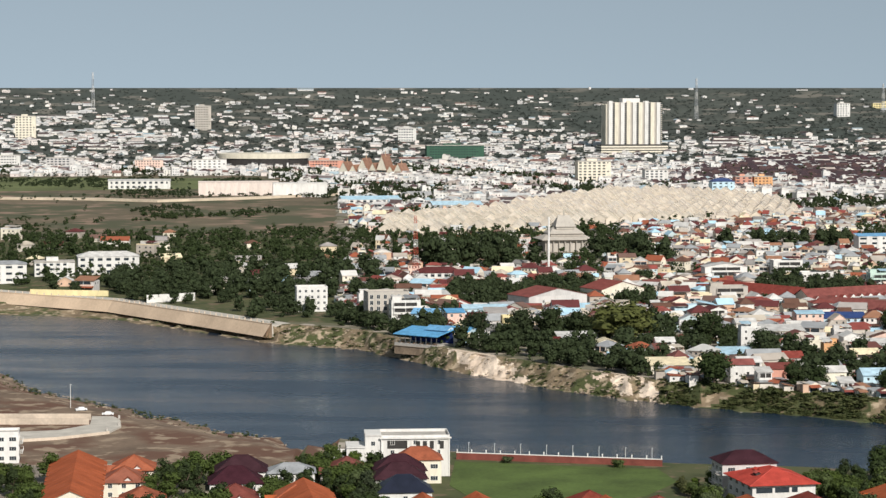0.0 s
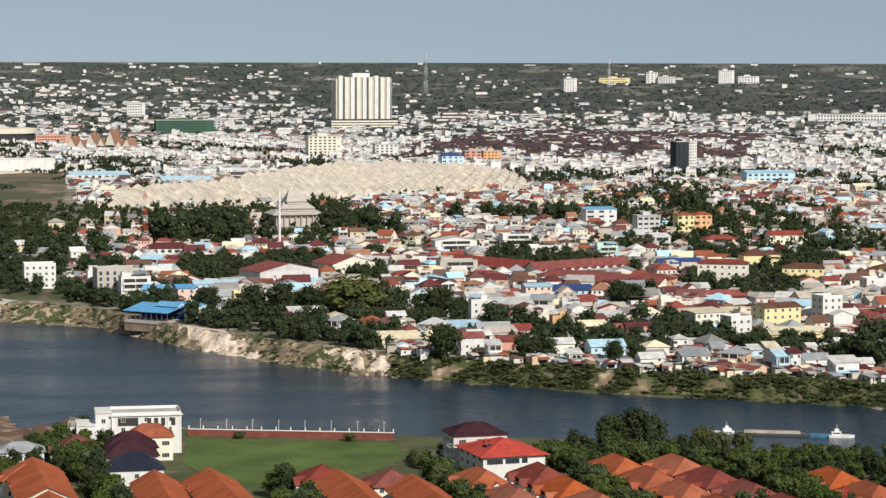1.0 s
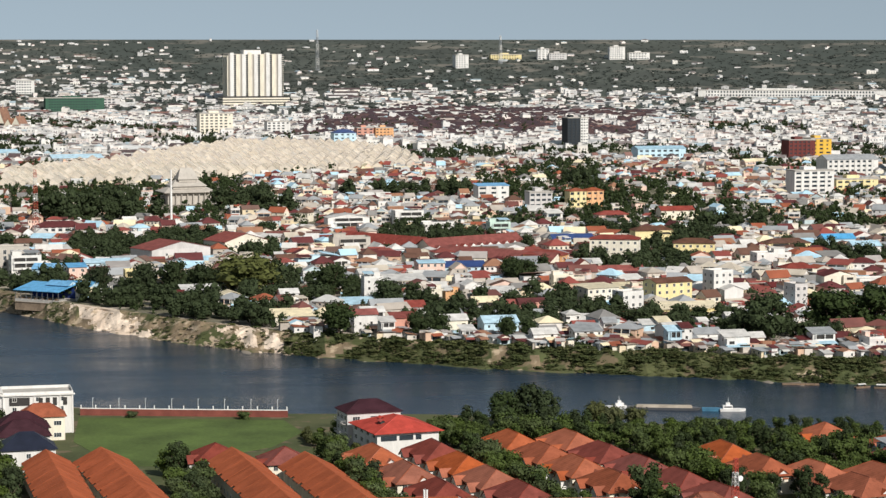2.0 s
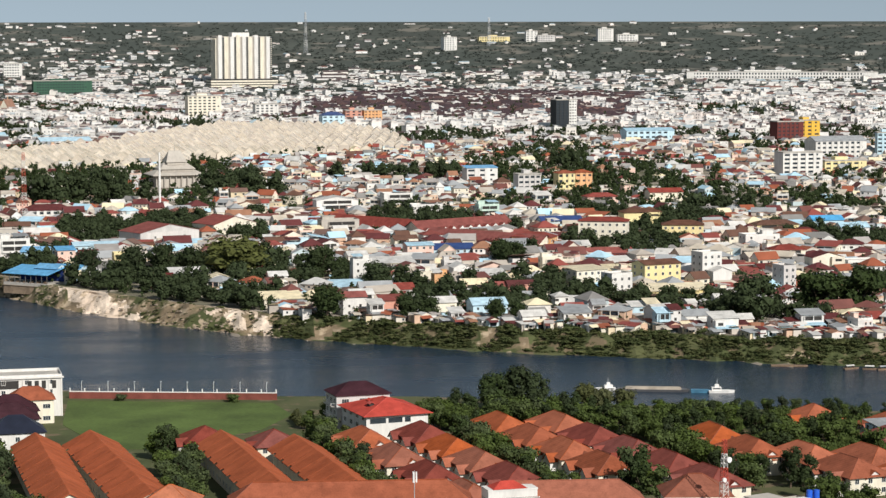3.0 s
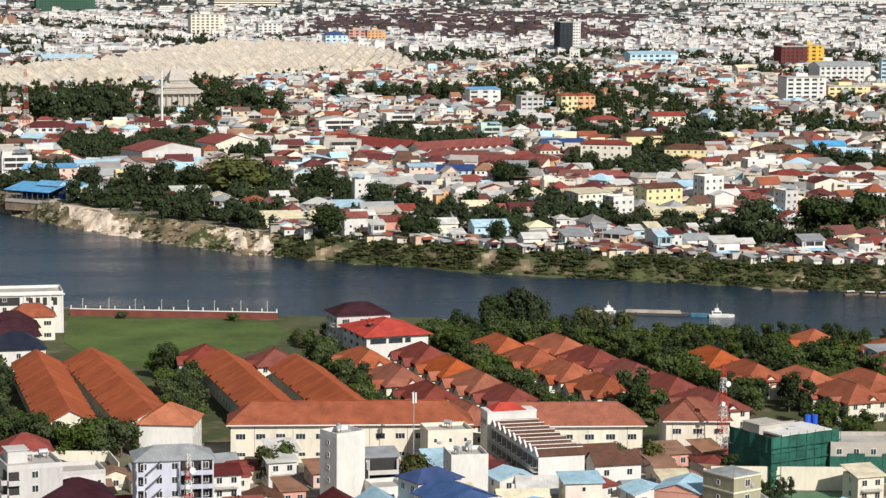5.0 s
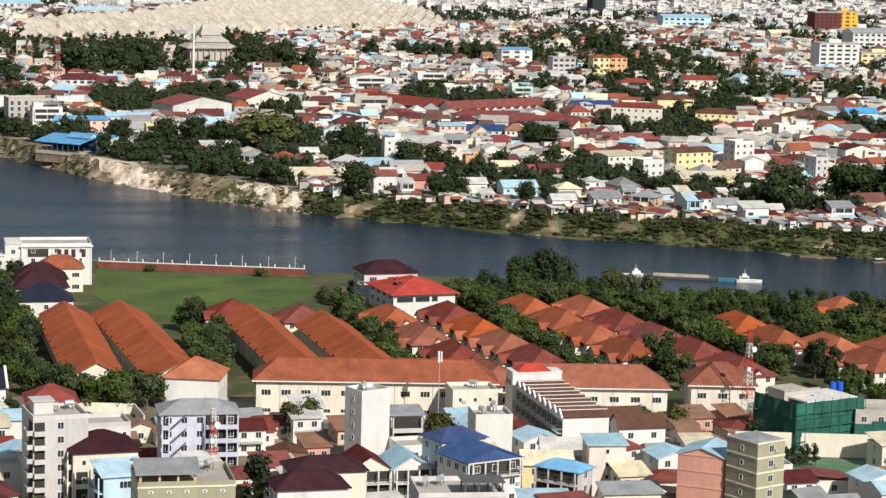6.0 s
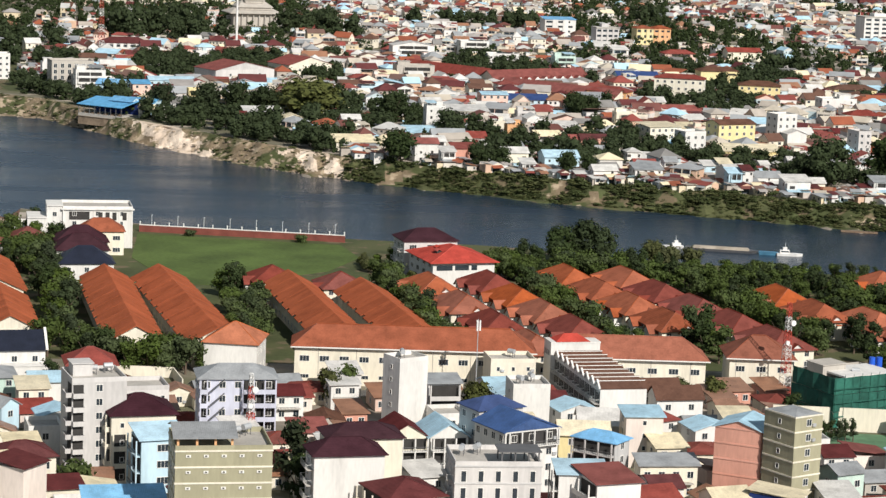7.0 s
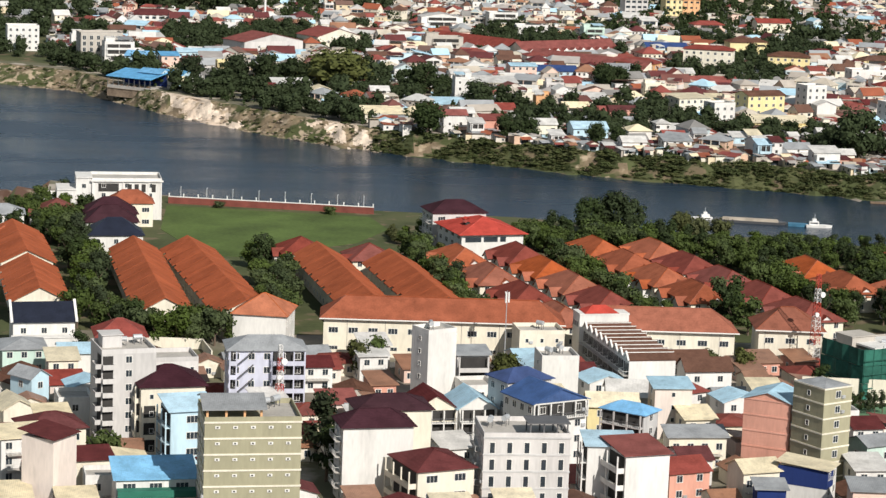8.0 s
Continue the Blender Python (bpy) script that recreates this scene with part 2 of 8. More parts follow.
def np_mesh(name, verts, tris, mi, mats):
    """A joined mesh from triangle arrays."""
    me = bpy.data.meshes.new(name)
    nv, nt = len(verts), len(tris)
    me.vertices.add(nv)
    me.vertices.foreach_set("co", np.asarray(verts, np.float32).ravel())
    me.loops.add(nt * 3)
    me.loops.foreach_set("vertex_index", np.asarray(tris, np.int32).ravel())
    me.polygons.add(nt)
    me.polygons.foreach_set("loop_start", np.arange(0, nt * 3, 3, dtype=np.int32))
    me.polygons.foreach_set("loop_total", np.full(nt, 3, np.int32))
    for m in mats:
        me.materials.append(m)
    me.polygons.foreach_set("material_index", np.asarray(mi, np.int32))
    me.polygons.foreach_set("use_smooth", np.zeros(nt, bool))
    me.update(calc_edges=True)
    me.validate()
    return me


def tri_arrays(mb):
    tris, mi = [], []
    for f, m in zip(mb.f, mb.m):
        for k in range(1, len(f) - 1):
            tris.append((f[0], f[k], f[k + 1]))
            mi.append(m)
    return np.array(mb.v, float), np.array(tris, int), np.array(mi, int)


def joined(name, templates, places, mats, label, category):
    """Many small pieces as one object. places: (template, x, y, z, turn, sx, sy, sz)."""
    V, T, M, n = [], [], [], 0
    for k, x, y, z, rz, sx, sy, sz in places:
        v, t, m = templates[k]
        c, s = math.cos(rz), math.sin(rz)
        a, b = v[:, 0] * sx, v[:, 1] * sy
        V.append(np.stack([a * c - b * s + x, a * s + b * c + y, v[:, 2] * sz + z], 1))
        T.append(t + n)
        M.append(m)
        n += len(v)
    if not V:
        return None
    return tagged(new(name, np_mesh(name, np.concatenate(V), np.concatenate(T), np.concatenate(M), mats)), label, category, "", "stuff")


# ---------------------------------------------------------------- lie of the land
NEAR_X = [-3000, -700, -500, -300, -208, -179, -149, -109, -83, -63, -56, -34, 0, 71, 120, 174, 226, 300, 420, 800, 3500]
NEAR_Y = [1650, 1420, 1345, 1205, 1102, 1030, 993, 942, 904, 893, 862, 838, 812, 786, 777, 752, 732, 711, 674, 550, -300]
FAR_X = [-3000, -700, -400, -257, -209, -150, -92, -41, 1, 35, 62, 91, 119, 178, 230, 280, 313, 420, 800, 3500]
FAR_Y = [1750, 1520, 1425, 1370, 1354, 1296, 1219, 1185, 1103, 1050, 1012, 984, 965, 924, 899, 874, 861, 822, 690, 0]
WATER = -8.0
RISE_R, EDGE_R = 3500.0, 4900.0


def y_near(x):
    return float(np.interp(x, NEAR_X, NEAR_Y))


def y_far(x):
    return float(np.interp(x, FAR_X, FAR_Y))


def smooth(a):
    a = min(max(a, 0.0), 1.0)
    return a * a * (3 - 2 * a)


def ground_z(x, y):
    r = math.hypot(x, y)
    if r > RISE_R and y > 0:
        p = 150 - (min(r, EDGE_R) - RISE_R) / 1400 * 144
        return EYE - p * min(r, EDGE_R) / 4200
    yn, yf = y_near(x), y_far(x)
    if yn < y < yf:
        return WATER - 2.5 * smooth(min(y - yn, yf - y) / 8)
    if y >= yf:
        if x < -88:
            if y > float(np.interp(x, [-300, -265, -190, -89], [1446, 1420, 1365, 1228])) + 1.5:
                return 0.0
            return WATER * (1 - 0.62 * smooth((y - yf) / 70 + 0.02))
        w = float(np.interp(x, [-120, -60, 0, 35, 70, 110], [26, 21, 18, 25, 22, 14]))
        return WATER * (1 - smooth((y - yf) / w * 0.98 + 0.02))
    w = float(np.interp(x, [-60, -36], [75, 6]))
    return WATER * (1 - smooth((yn - y) / w))


# ---------------------------------------------------------------- ground sheet and river
def ground_material(name, a, b, c, scale, steep=None):
    m = mat(name, a, 0.95, 0.35, scale, scale * 12)
    N, L = m.node_tree.nodes, m.node_tree.links.new
    bs = N["Principled BSDF"]
    cur = bs.inputs["Base Color"].links[0].from_socket
    tc = N.new("ShaderNodeTexCoord")
    for col, sc, lo, hi in ((b, scale * 0.6, 0.46, 0.56), (c, scale * 2.1, 0.54, 0.62)):
        n = N.new("ShaderNodeTexNoise")
        n.inputs["Scale"].default_value, n.inputs["Detail"].default_value = sc, 6
        L(tc.outputs["Object"], n.inputs["Vector"])
        r = N.new("ShaderNodeValToRGB")
        r.color_ramp.elements[0].position, r.color_ramp.elements[1].position = lo, hi
        L(n.outputs["Fac"], r.inputs[0])
        mx = N.new("ShaderNodeMix")
        mx.data_type = "RGBA"
        mx.inputs["B"].default_value = (*col, 1)
        L(r.outputs[0], mx.inputs["Factor"])
        L(cur, mx.inputs["A"])
        cur = mx.outputs["Result"]
    L(cur, bs.inputs["Base Color"])
    return m


urban = ground_material("town_ground", (0.25, 0.215, 0.175), (0.13, 0.125, 0.075), (0.40, 0.35, 0.29), 0.03)
bank_mat = ground_material("river_bank_earth", (0.22, 0.165, 0.105), (0.07, 0.08, 0.03), (0.38, 0.30, 0.21), 0.11)
green_bank = ground_material("overgrown_bank", (0.066, 0.078, 0.03), (0.085, 0.09, 0.038), (0.15, 0.115, 0.07), 0.06)
sand_mat = ground_material("slumped_sand", (0.72, 0.59, 0.47), (0.63, 0.50, 0.39), (0.40, 0.31, 0.22), 0.12)
# colours greyed and lightened to stand for distance haze
forest = ground_material("hazed_woodland", (0.07, 0.078, 0.066), (0.058, 0.068, 0.058), (0.16, 0.15, 0.125), 0.006)
spit = ground_material("bare_brown_earth", (0.19, 0.135, 0.095), (0.135, 0.072, 0.048), (0.31, 0.235, 0.165), 0.055)
field_mat = ground_material("dry_fields", (0.15, 0.122, 0.078), (0.082, 0.084, 0.046), (0.25, 0.175, 0.125), 0.014)


def ground_kind(x, y):
    r, a = math.hypot(x, y), math.degrees(math.atan2(x, y))
    if y < 0:
        return 0
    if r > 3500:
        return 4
    yn, yf = y_near(x), y_far(x)
    if y > yf - 4:
        w = float(np.interp(x, [-120, -60, 0, 35, 70, 110], [26, 21, 18, 25, 22, 14])) + 4
        if y < yf + w:
            xx = x + 0.5 * (y - yf) - 4 + 9 * noise.noise(Vector((x * 0.09, y * 0.12, 9.0))) + 6 * noise.noise(Vector((x * 0.3, y * 0.3, 2.0)))
            if 8 < xx < 34 or (74 < xx < 92 and noise.noise(Vector((x * 0.2, y * 0.2, 1.0))) > -0.1):
                return 3
            if x >= 95 and (279 < x < 288 or noise.noise(Vector((x * 0.06, y * 0.1, 3.0))) > 0.4):
                return 1
            return 1 if x < 95 else 2
    if y < yn + 4 and x < -36 and y > yn - 75 or (x < -50 and 770 < y < yn + 3):
        return 5
    if x > 74 and 570 < y < yn + 6 or (-60 < x < 330 and 572 < y < 800):
        return 2
    if a < -2.6 and 1950 < r < 3350:
        return 6
    if a < -2.4 and 1250 < r <= 1950:
        return 2
    return 0


def ground_sheet():
    xs = sorted(set([-3000, -2200, -1600, -1200, -900, -700, -550] + list(range(-440, -180, 12)) + [round(-180 + 3.5 * k, 1) for k in range(150)] + [round(-4 + 1.3 * k, 2) for k in range(78)] + list(range(345, 480, 12)) + [550, 700, 900, 1150, 1450, 1800, 2300, 3000, 3500]))
    V, F, K = [], [], []
    rows = None
    for x in xs:
        yn, yf = y_near(x), y_far(x)
        nw, fw = (78 if x < -50 else 8), 44
        ys = list(np.linspace(-900, 560 if yn > 650 else yn - 90, 12))
        ys += list(np.linspace(ys[-1], yn - nw, 12))[1:] + list(np.linspace(yn - nw, yn + 3, 12))[1:] + list(np.linspace(yn + 3, yf - 3, 6))[1:]
        ys += list(np.linspace(yf - 3, yf + fw, 34))[1:] + list(np.linspace(yf + fw, 3300, 26))[1:] + list(np.linspace(3300, 5000, 22))[1:]
        rows = len(ys)
        for y in ys:
            z = ground_z(x, y)
            if WATER - 1 < z < -0.3 and y > yf - 5:
                q = Vector((x * 0.11, y * 0.11, 3.0))
                z += 1.7 * noise.noise(q) + 0.9 * noise.noise(q * 3.1)
                y += 3.2 * noise.noise(q * 1.3 + Vector((5, 2, 1)))
            elif WATER - 1 < z < -0.3 and x < -40:
                q = Vector((x * 0.08, y * 0.08, 6.0))
                z += 0.9 * noise.noise(q) + 0.5 * noise.noise(q * 2.7)
            elif z >= -0.3 and math.hypot(x, y) < RISE_R:
                z = -0.02
            V.append((x, y, z))
    for i in range(len(xs) - 1):
        for j in range(rows - 1):
            a = i * rows + j
            F.append((a, a + rows, a + rows + 1, a + 1))
            c = [V[k] for k in F[-1]]
            K.append(ground_kind(sum(p[0] for p in c) / 4, sum(p[1] for p in c) / 4))
    me = bpy.data.meshes.new("ground")
    me.from_pydata(V, [], F)
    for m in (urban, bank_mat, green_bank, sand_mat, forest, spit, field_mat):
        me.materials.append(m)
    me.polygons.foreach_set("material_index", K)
    me.update()
    return tagged(new("ground", me), "flat river plain of earth, scrub and sandy banks", "ground", "", "structure")


ground_sheet()


def water_material():
    m = bpy.data.materials.new("river_water")
    m.use_nodes = True
    N, L = m.node_tree.nodes, m.node_tree.links.new
    b = N["Principled BSDF"]
    b.inputs["Base Color"].default_value = (0.016, 0.032, 0.055, 1)
    b.inputs["Roughness"].default_value = 0.16
    b.inputs["IOR"].default_value = 1.33
    tc = N.new("ShaderNodeTexCoord")
    heights = []
    for sc, mp in ((0.35, (0.35, 1, 1)), (1.6, (0.5, 1, 1))):
        mn = N.new("ShaderNodeMapping")
        mn.inputs["Scale"].default_value = mp
        mn.inputs["Rotation"].default_value = (0, 0, radians(-20))
        n = N.new("ShaderNodeTexNoise")
        n.inputs["Scale"].default_value, n.inputs["Detail"].default_value = sc, 4
        L(tc.outputs["Object"], mn.inputs[0])
        L(mn.outputs[0], n.inputs["Vector"])
        heights.append(n.outputs["Fac"])
    # wind lanes: long smooth and ruffled streaks
    mn = N.new("ShaderNodeMapping")
    mn.inputs["Scale"].default_value = (0.3, 1.3, 1)
    mn.inputs["Rotation"].default_value = (0, 0, radians(-24))
    n = N.new("ShaderNodeTexNoise")
    n.inputs["Scale"].default_value, n.inputs["Detail"].default_value = 0.022, 4
    L(tc.outputs["Object"], mn.inputs[0])
    L(mn.outputs[0], n.inputs["Vector"])
    mr = N.new("ShaderNodeMapRange")
    mr.inputs["From Min"].default_value, mr.inputs["From Max"].default_value = 0.38, 0.66
    mr.inputs["To Min"].default_value, mr.inputs["To Max"].default_value = 0.08, 0.3
    L(n.outputs["Fac"], mr.inputs["Value"])
    L(mr.outputs[0], b.inputs["Roughness"])
    add = N.new("ShaderNodeMath")
    L(heights[0], add.inputs[0])
    L(heights[1], add.inputs[1])
    bp = N.new("ShaderNodeBump")
    bp.inputs["Strength"].default_value, bp.inputs["Distance"].default_value = 0.42, 0.36
    L(add.outputs[0], bp.inputs["Height"])
    L(bp.outputs[0], b.inputs["Normal"])
    return m


def river():
    xs = sorted(set(NEAR_X + FAR_X))
    me = bpy.data.meshes.new("water")
    n = len(xs)
    me.from_pydata([(x, y_near(x) - 14, WATER) for x in xs] + [(x, y_far(x) + 14, WATER) for x in xs], [], [(k, k + 1, n + k + 1, n + k) for k in range(n - 1)])
    me.materials.append(water_material())
    me.update()
    tagged(new("water", me), "wide calm grey-blue river with ruffled streaks", "river", "", "structure")


river()


def slab(name, pts, z0, z1, material, label, category="ground", kind="structure"):
    """A level patch with thickness."""
    mb = Mesh()
    n = len(pts)
    mb.solid([(x, y, z0) for x, y in pts] + [(x, y, z1) for x, y in pts], [tuple(range(n))[::-1], tuple(range(n, 2 * n))] + [(k, (k + 1) % n, n + (k + 1) % n, n + k) for k in range(n)])
    return tagged(new(name, mb.data(name, [material])), label, category, "", kind)


def wall_line(name, pts, h, t, material, label, category="wall", z=0.0, kind="structure"):
    mb = Mesh()
    for (xa, ya), (xb, yb) in zip(pts[:-1], pts[1:]):
        l = math.hypot(xb - xa, yb - ya)
        nx, ny = -(yb - ya) / l * t / 2, (xb - xa) / l * t / 2
        q = [(xa + nx, ya + ny), (xa - nx, ya - ny), (xb - nx, yb - ny), (xb + nx, yb + ny)]
        mb.solid([(x, y, z) for x, y in q] + [(x, y, z + h) for x, y in q], [(3, 2, 1, 0), (4, 5, 6, 7), (0, 1, 5, 4), (1, 2, 6, 5), (2, 3, 7, 6), (3, 0, 4, 7)])
    return tagged(new(name, mb.data(name, [material])), label, category, "", kind)


slab("lawn", [(4, 782), (70, 766), (74, 742), (62, 716), (28, 688), (14, 692), (2, 735)], -0.5, 0.06, grass, "mown green lawn beside the river wall", "lawn")
slab("green_field", [(-620, 2760), (-250, 2860), (-300, 3180), (-700, 3200)], -0.4, 0.1, green_field, "green grass field", "field")
slab("white_road", [(-520, 2590), (-386, 2566), (-304, 2523), (-200, 2596), (-112, 2688), (-120, 2696), (-204, 2610), (-306, 2537), (-386, 2580), (-520, 2604)], -0.4, 2.4, sand, "pale raised dirt road across the fields", "road")
slab("promenade", [(-300, 1447), (-265, 1421), (-190, 1366), (-89, 1229), (-80, 1240), (-182, 1380), (-258, 1436), (-295, 1462)], -6, 0.05, paving, "pale paved riverside promenade", "pavement")


def revetment():
    """Sloping concrete face along the promenade, with a kerb and railing posts on top."""
    line = [Vector((-300, 1446, 0)), Vector((-265, 1420, 0)), Vector((-190, 1365, 0)), Vector((-140, 1298, 0)), Vector((-89, 1228, 0))]
    mb = Mesh()
    n = len(line)
    prof = ((0.0, 0.9), (-1.0, 0.9), (-1.0, 0.3), (-5.5, -5.6), (0.0, -6.5))
    V = []
    for k, p in enumerate(line):
        d = (line[min(k + 1, n - 1)] - line[max(k - 1, 0)]).normalized()
        nrm = Vector((-d.y, d.x, 0))
        V += [(p.x + nrm.x * o, p.y + nrm.y * o, z) for o, z in prof]
    m = len(prof)
    F = [(k * m + j, k * m + (j + 1) % m, (k + 1) * m + (j + 1) % m, (k + 1) * m + j) for k in range(n - 1) for j in range(m)]
    mb.solid(V, F)
    root = tagged(new("river_wall", mb.data("river_wall", [mat("beige_revetment", (0.60, 0.455, 0.325), 0.9, 0.2, 0.05, 0.8, stain=0.2)])), "long sloping beige concrete river wall", "wall", "", "structure")
    post = Mesh()
    post.box(-0.3, -0.3, 0, 0.3, 0.3, 1.3)
    pd = post.data("post", [pale_wall])
    for a, b in zip(line[:-1], line[1:]):
        for k in range(int((b - a).length / 6)):
            part("post", pd, None, root, at=Matrix.Translation(a + (b - a).normalized() * 6 * k + Vector((0, 0, 0.9))))


revetment()
wall_line("garden_wall_1", [(-246, 1409), (-198, 1399)], 3.4, 0.4, WALL["yellow"], "pale yellow garden wall behind the promenade")
wall_line("garden_wall_2", [(-170, 1356), (-144, 1372)], 4.6, 0.4, WALL["white"], "long white garden wall among trees")

# ---------------------------------------------------------------- occupancy of the plan
TAKEN = {}


def occupy(x, y, r):
    TAKEN.setdefault((int(x // 40), int(y // 40)), []).append((x, y, r))


def occupy_box(x, y, rz, w, d, pad=0.5):
    c, s = math.cos(radians(rz)), math.sin(radians(rz))
    m = max(min(w, d) / 2, 2.0)
    nx, ny = max(1, int(w / (1.4 * m))), max(1, int(d / (1.4 * m)))
    for i in range(nx):
        for j in range(ny):
            u, v = (i + 0.5) / nx * w - w / 2, (j + 0.5) / ny * d - d / 2
            occupy(x + u * c - v * s, y + u * s + v * c, m + pad)


def free(x, y, r):
    i, j = int(x // 40), int(y // 40)
    for a in (i - 1, i, i + 1):
        for b in (j - 1, j, j + 1):
            for px, py, pr in TAKEN.get((a, b), ()):
                if (px - x) ** 2 + (py - y) ** 2 < (pr + r) ** 2:
                    return False
    return True


# ---------------------------------------------------------------- buildings seen close
def window_mesh(w, h, bars=1, deep=0.07):
    """A proud frame with a recessed pane, split by bars, as one connected shell."""
    mb = Mesh()
    t = 0.1
    o = [(-w / 2 - t, -t), (w / 2 + t, -t), (w / 2 + t, h + t), (-w / 2 - t, h + t)]
    n = bars + 1
    pw = (w - 0.06 * bars) / n
    V = [(x, 0.02, z) for x, z in o] + [(x, -deep, z) for x, z in o]
    F = [(0, 1, 5, 4), (1, 2, 6, 5), (2, 3, 7, 6), (3, 0, 4, 7)]
    M = [0, 0, 0, 0]
    cols = []
    for k in range(n):
        x0 = -w / 2 + k * (pw + 0.06)
        b = len(V)
        V += [(x0, -deep, 0), (x0 + pw, -deep, 0), (x0 + pw, -deep, h), (x0, -deep, h), (x0, -0.015, 0), (x0 + pw, -0.015, 0), (x0 + pw, -0.015, h), (x0, -0.015, h)]
        F += [(b, b + 1, b + 5, b + 4), (b + 1, b + 2, b + 6, b + 5), (b + 2, b + 3, b + 7, b + 6), (b + 3, b, b + 4, b + 7), (b + 4, b + 5, b + 6, b + 7)]
        M += [0, 0, 0, 0, 1]
        cols.append(b)
    f, l = cols[0], cols[-1]
    F += [(4, *[c + i for c in cols for i in (0, 1)][::1], 5), (6, *[c + i for c in cols[::-1] for i in (2, 3)], 7), (4, 7, f + 3, f), (5, l + 1, l + 2, 6)]
    F[-4] = (4, 5, *[c + i for c in cols[::-1] for i in (1, 0)])
    M += [0, 0, 0, 0]
    for c, d in zip(cols[:-1], cols[1:]):
        F.append((c + 1, d, d + 3, c + 2))
        M.append(0)
    mb.v, mb.f, mb.m = V, F, M
    return mb.data("window", [frame_white, glass])


WIN = {"std": window_mesh(1.2, 1.3), "wide": window_mesh(2.2, 1.3, 2), "small": window_mesh(0.7, 0.9, 0), "tall": window_mesh(0.9, 2.0, 0), "door": window_mesh(1.6, 2.1, 1)}
WIDE = {"std": 1.2, "wide": 2.2, "small": 0.7, "tall": 0.9, "door": 1.6}
BALC = {}
AC_RNG = random.Random(3)
_ac = Mesh()
_ac.box(-0.42, -0.36, 0, 0.42, 0, 0.6)
AC_MESH = _ac.data("air_conditioner", [steel])


def balcony_mesh(w, deep=1.2):
    key = (round(w, 1), deep)
    if key not in BALC:
        mb = Mesh()
        mb.box(-w / 2, -deep, -0.14, w / 2, 0.0, 0, 0)
        mb.box(-w / 2, -deep, 0.95, w / 2, -deep + 0.06, 1.02, 1)
        for k in range(max(2, int(w / 0.8)) + 1):
            u = -w / 2 + 0.03 + (w - 0.06) * k / max(2, int(w / 0.8))
            mb.box(u - 0.025, -deep, 0, u + 0.025, -deep + 0.05, 0.95, 1)
        for u in (-w / 2, w / 2 - 0.05):
            mb.box(u, -deep, 0.95, u + 0.05, 0, 1.02, 1)
        BALC[key] = mb.data("balcony", [concrete, frame_white])
    return BALC[key]


SIDES = {"front": (0, lambda w, d: (0, -d / 2), lambda w, d: w), "right": (90, lambda w, d: (w / 2, 0), lambda w, d: d),
         "left": (-90, lambda w, d: (-w / 2, 0), lambda w, d: d), "back": (180, lambda w, d: (0, d / 2), lambda w, d: w)}


def add_roof(root, kind, colour, w, d, h, rise, wall, over=0.6, label=""):
    mb = Mesh()
    if kind == "hip":
        mb.hip(w, d, h, rise, over)
    elif kind in ("gable_y", "gable_x"):
        mb.gable(w, d, h, rise, over, axis=kind[-1], ends=1)
    elif kind == "mono":
        mb.solid([(-w / 2 - over, -d / 2 - over, h + 0.05), (w / 2 + over, -d / 2 - over, h + 0.05), (w / 2 + over, d / 2 + over, h + rise), (-w / 2 - over, d / 2 + over, h + rise),
                  (-w / 2 - over, -d / 2 - over, h + 0.2), (w / 2 + over, -d / 2 - over, h + 0.2), (w / 2 + over, d / 2 + over, h + rise + 0.15), (-w / 2 - over, d / 2 + over, h + rise + 0.15)],
                 [(0, 3, 2, 1), (4, 5, 6, 7), (0, 1, 5, 4), (1, 2, 6, 5), (2, 3, 7, 6), (3, 0, 4, 7)])
    r = part("roof", mb, [ROOF[colour], wall], root, label or f"{colour} roof")
    if kind == "hip" and colour in TILED:
        cap = Mesh()
        hw, hd = w / 2 + over, d / 2 + over
        rl = max(abs(hw - hd) - min(hw, hd) * -0.05, 0.2) if w != d else 0.2
        e = [(-rl, 0), (rl, 0)] if w >= d else [(0, -rl), (0, rl)]
        cap.tube((e[0][0], e[0][1], h + rise), (e[1][0], e[1][1], h + rise), 0.13, 0.13, 5)
        for sx in (-1, 1):
            for sy in (-1, 1):
                k = (1 if sx > 0 else 0) if w >= d else (1 if sy > 0 else 0)
                cap.tube((sx * hw, sy * hd, h + 0.02), (e[k][0], e[k][1], h + rise), 0.1, 0.1, 5)
        part("ridge_cap", cap, ROOF[colour], r)
    return r


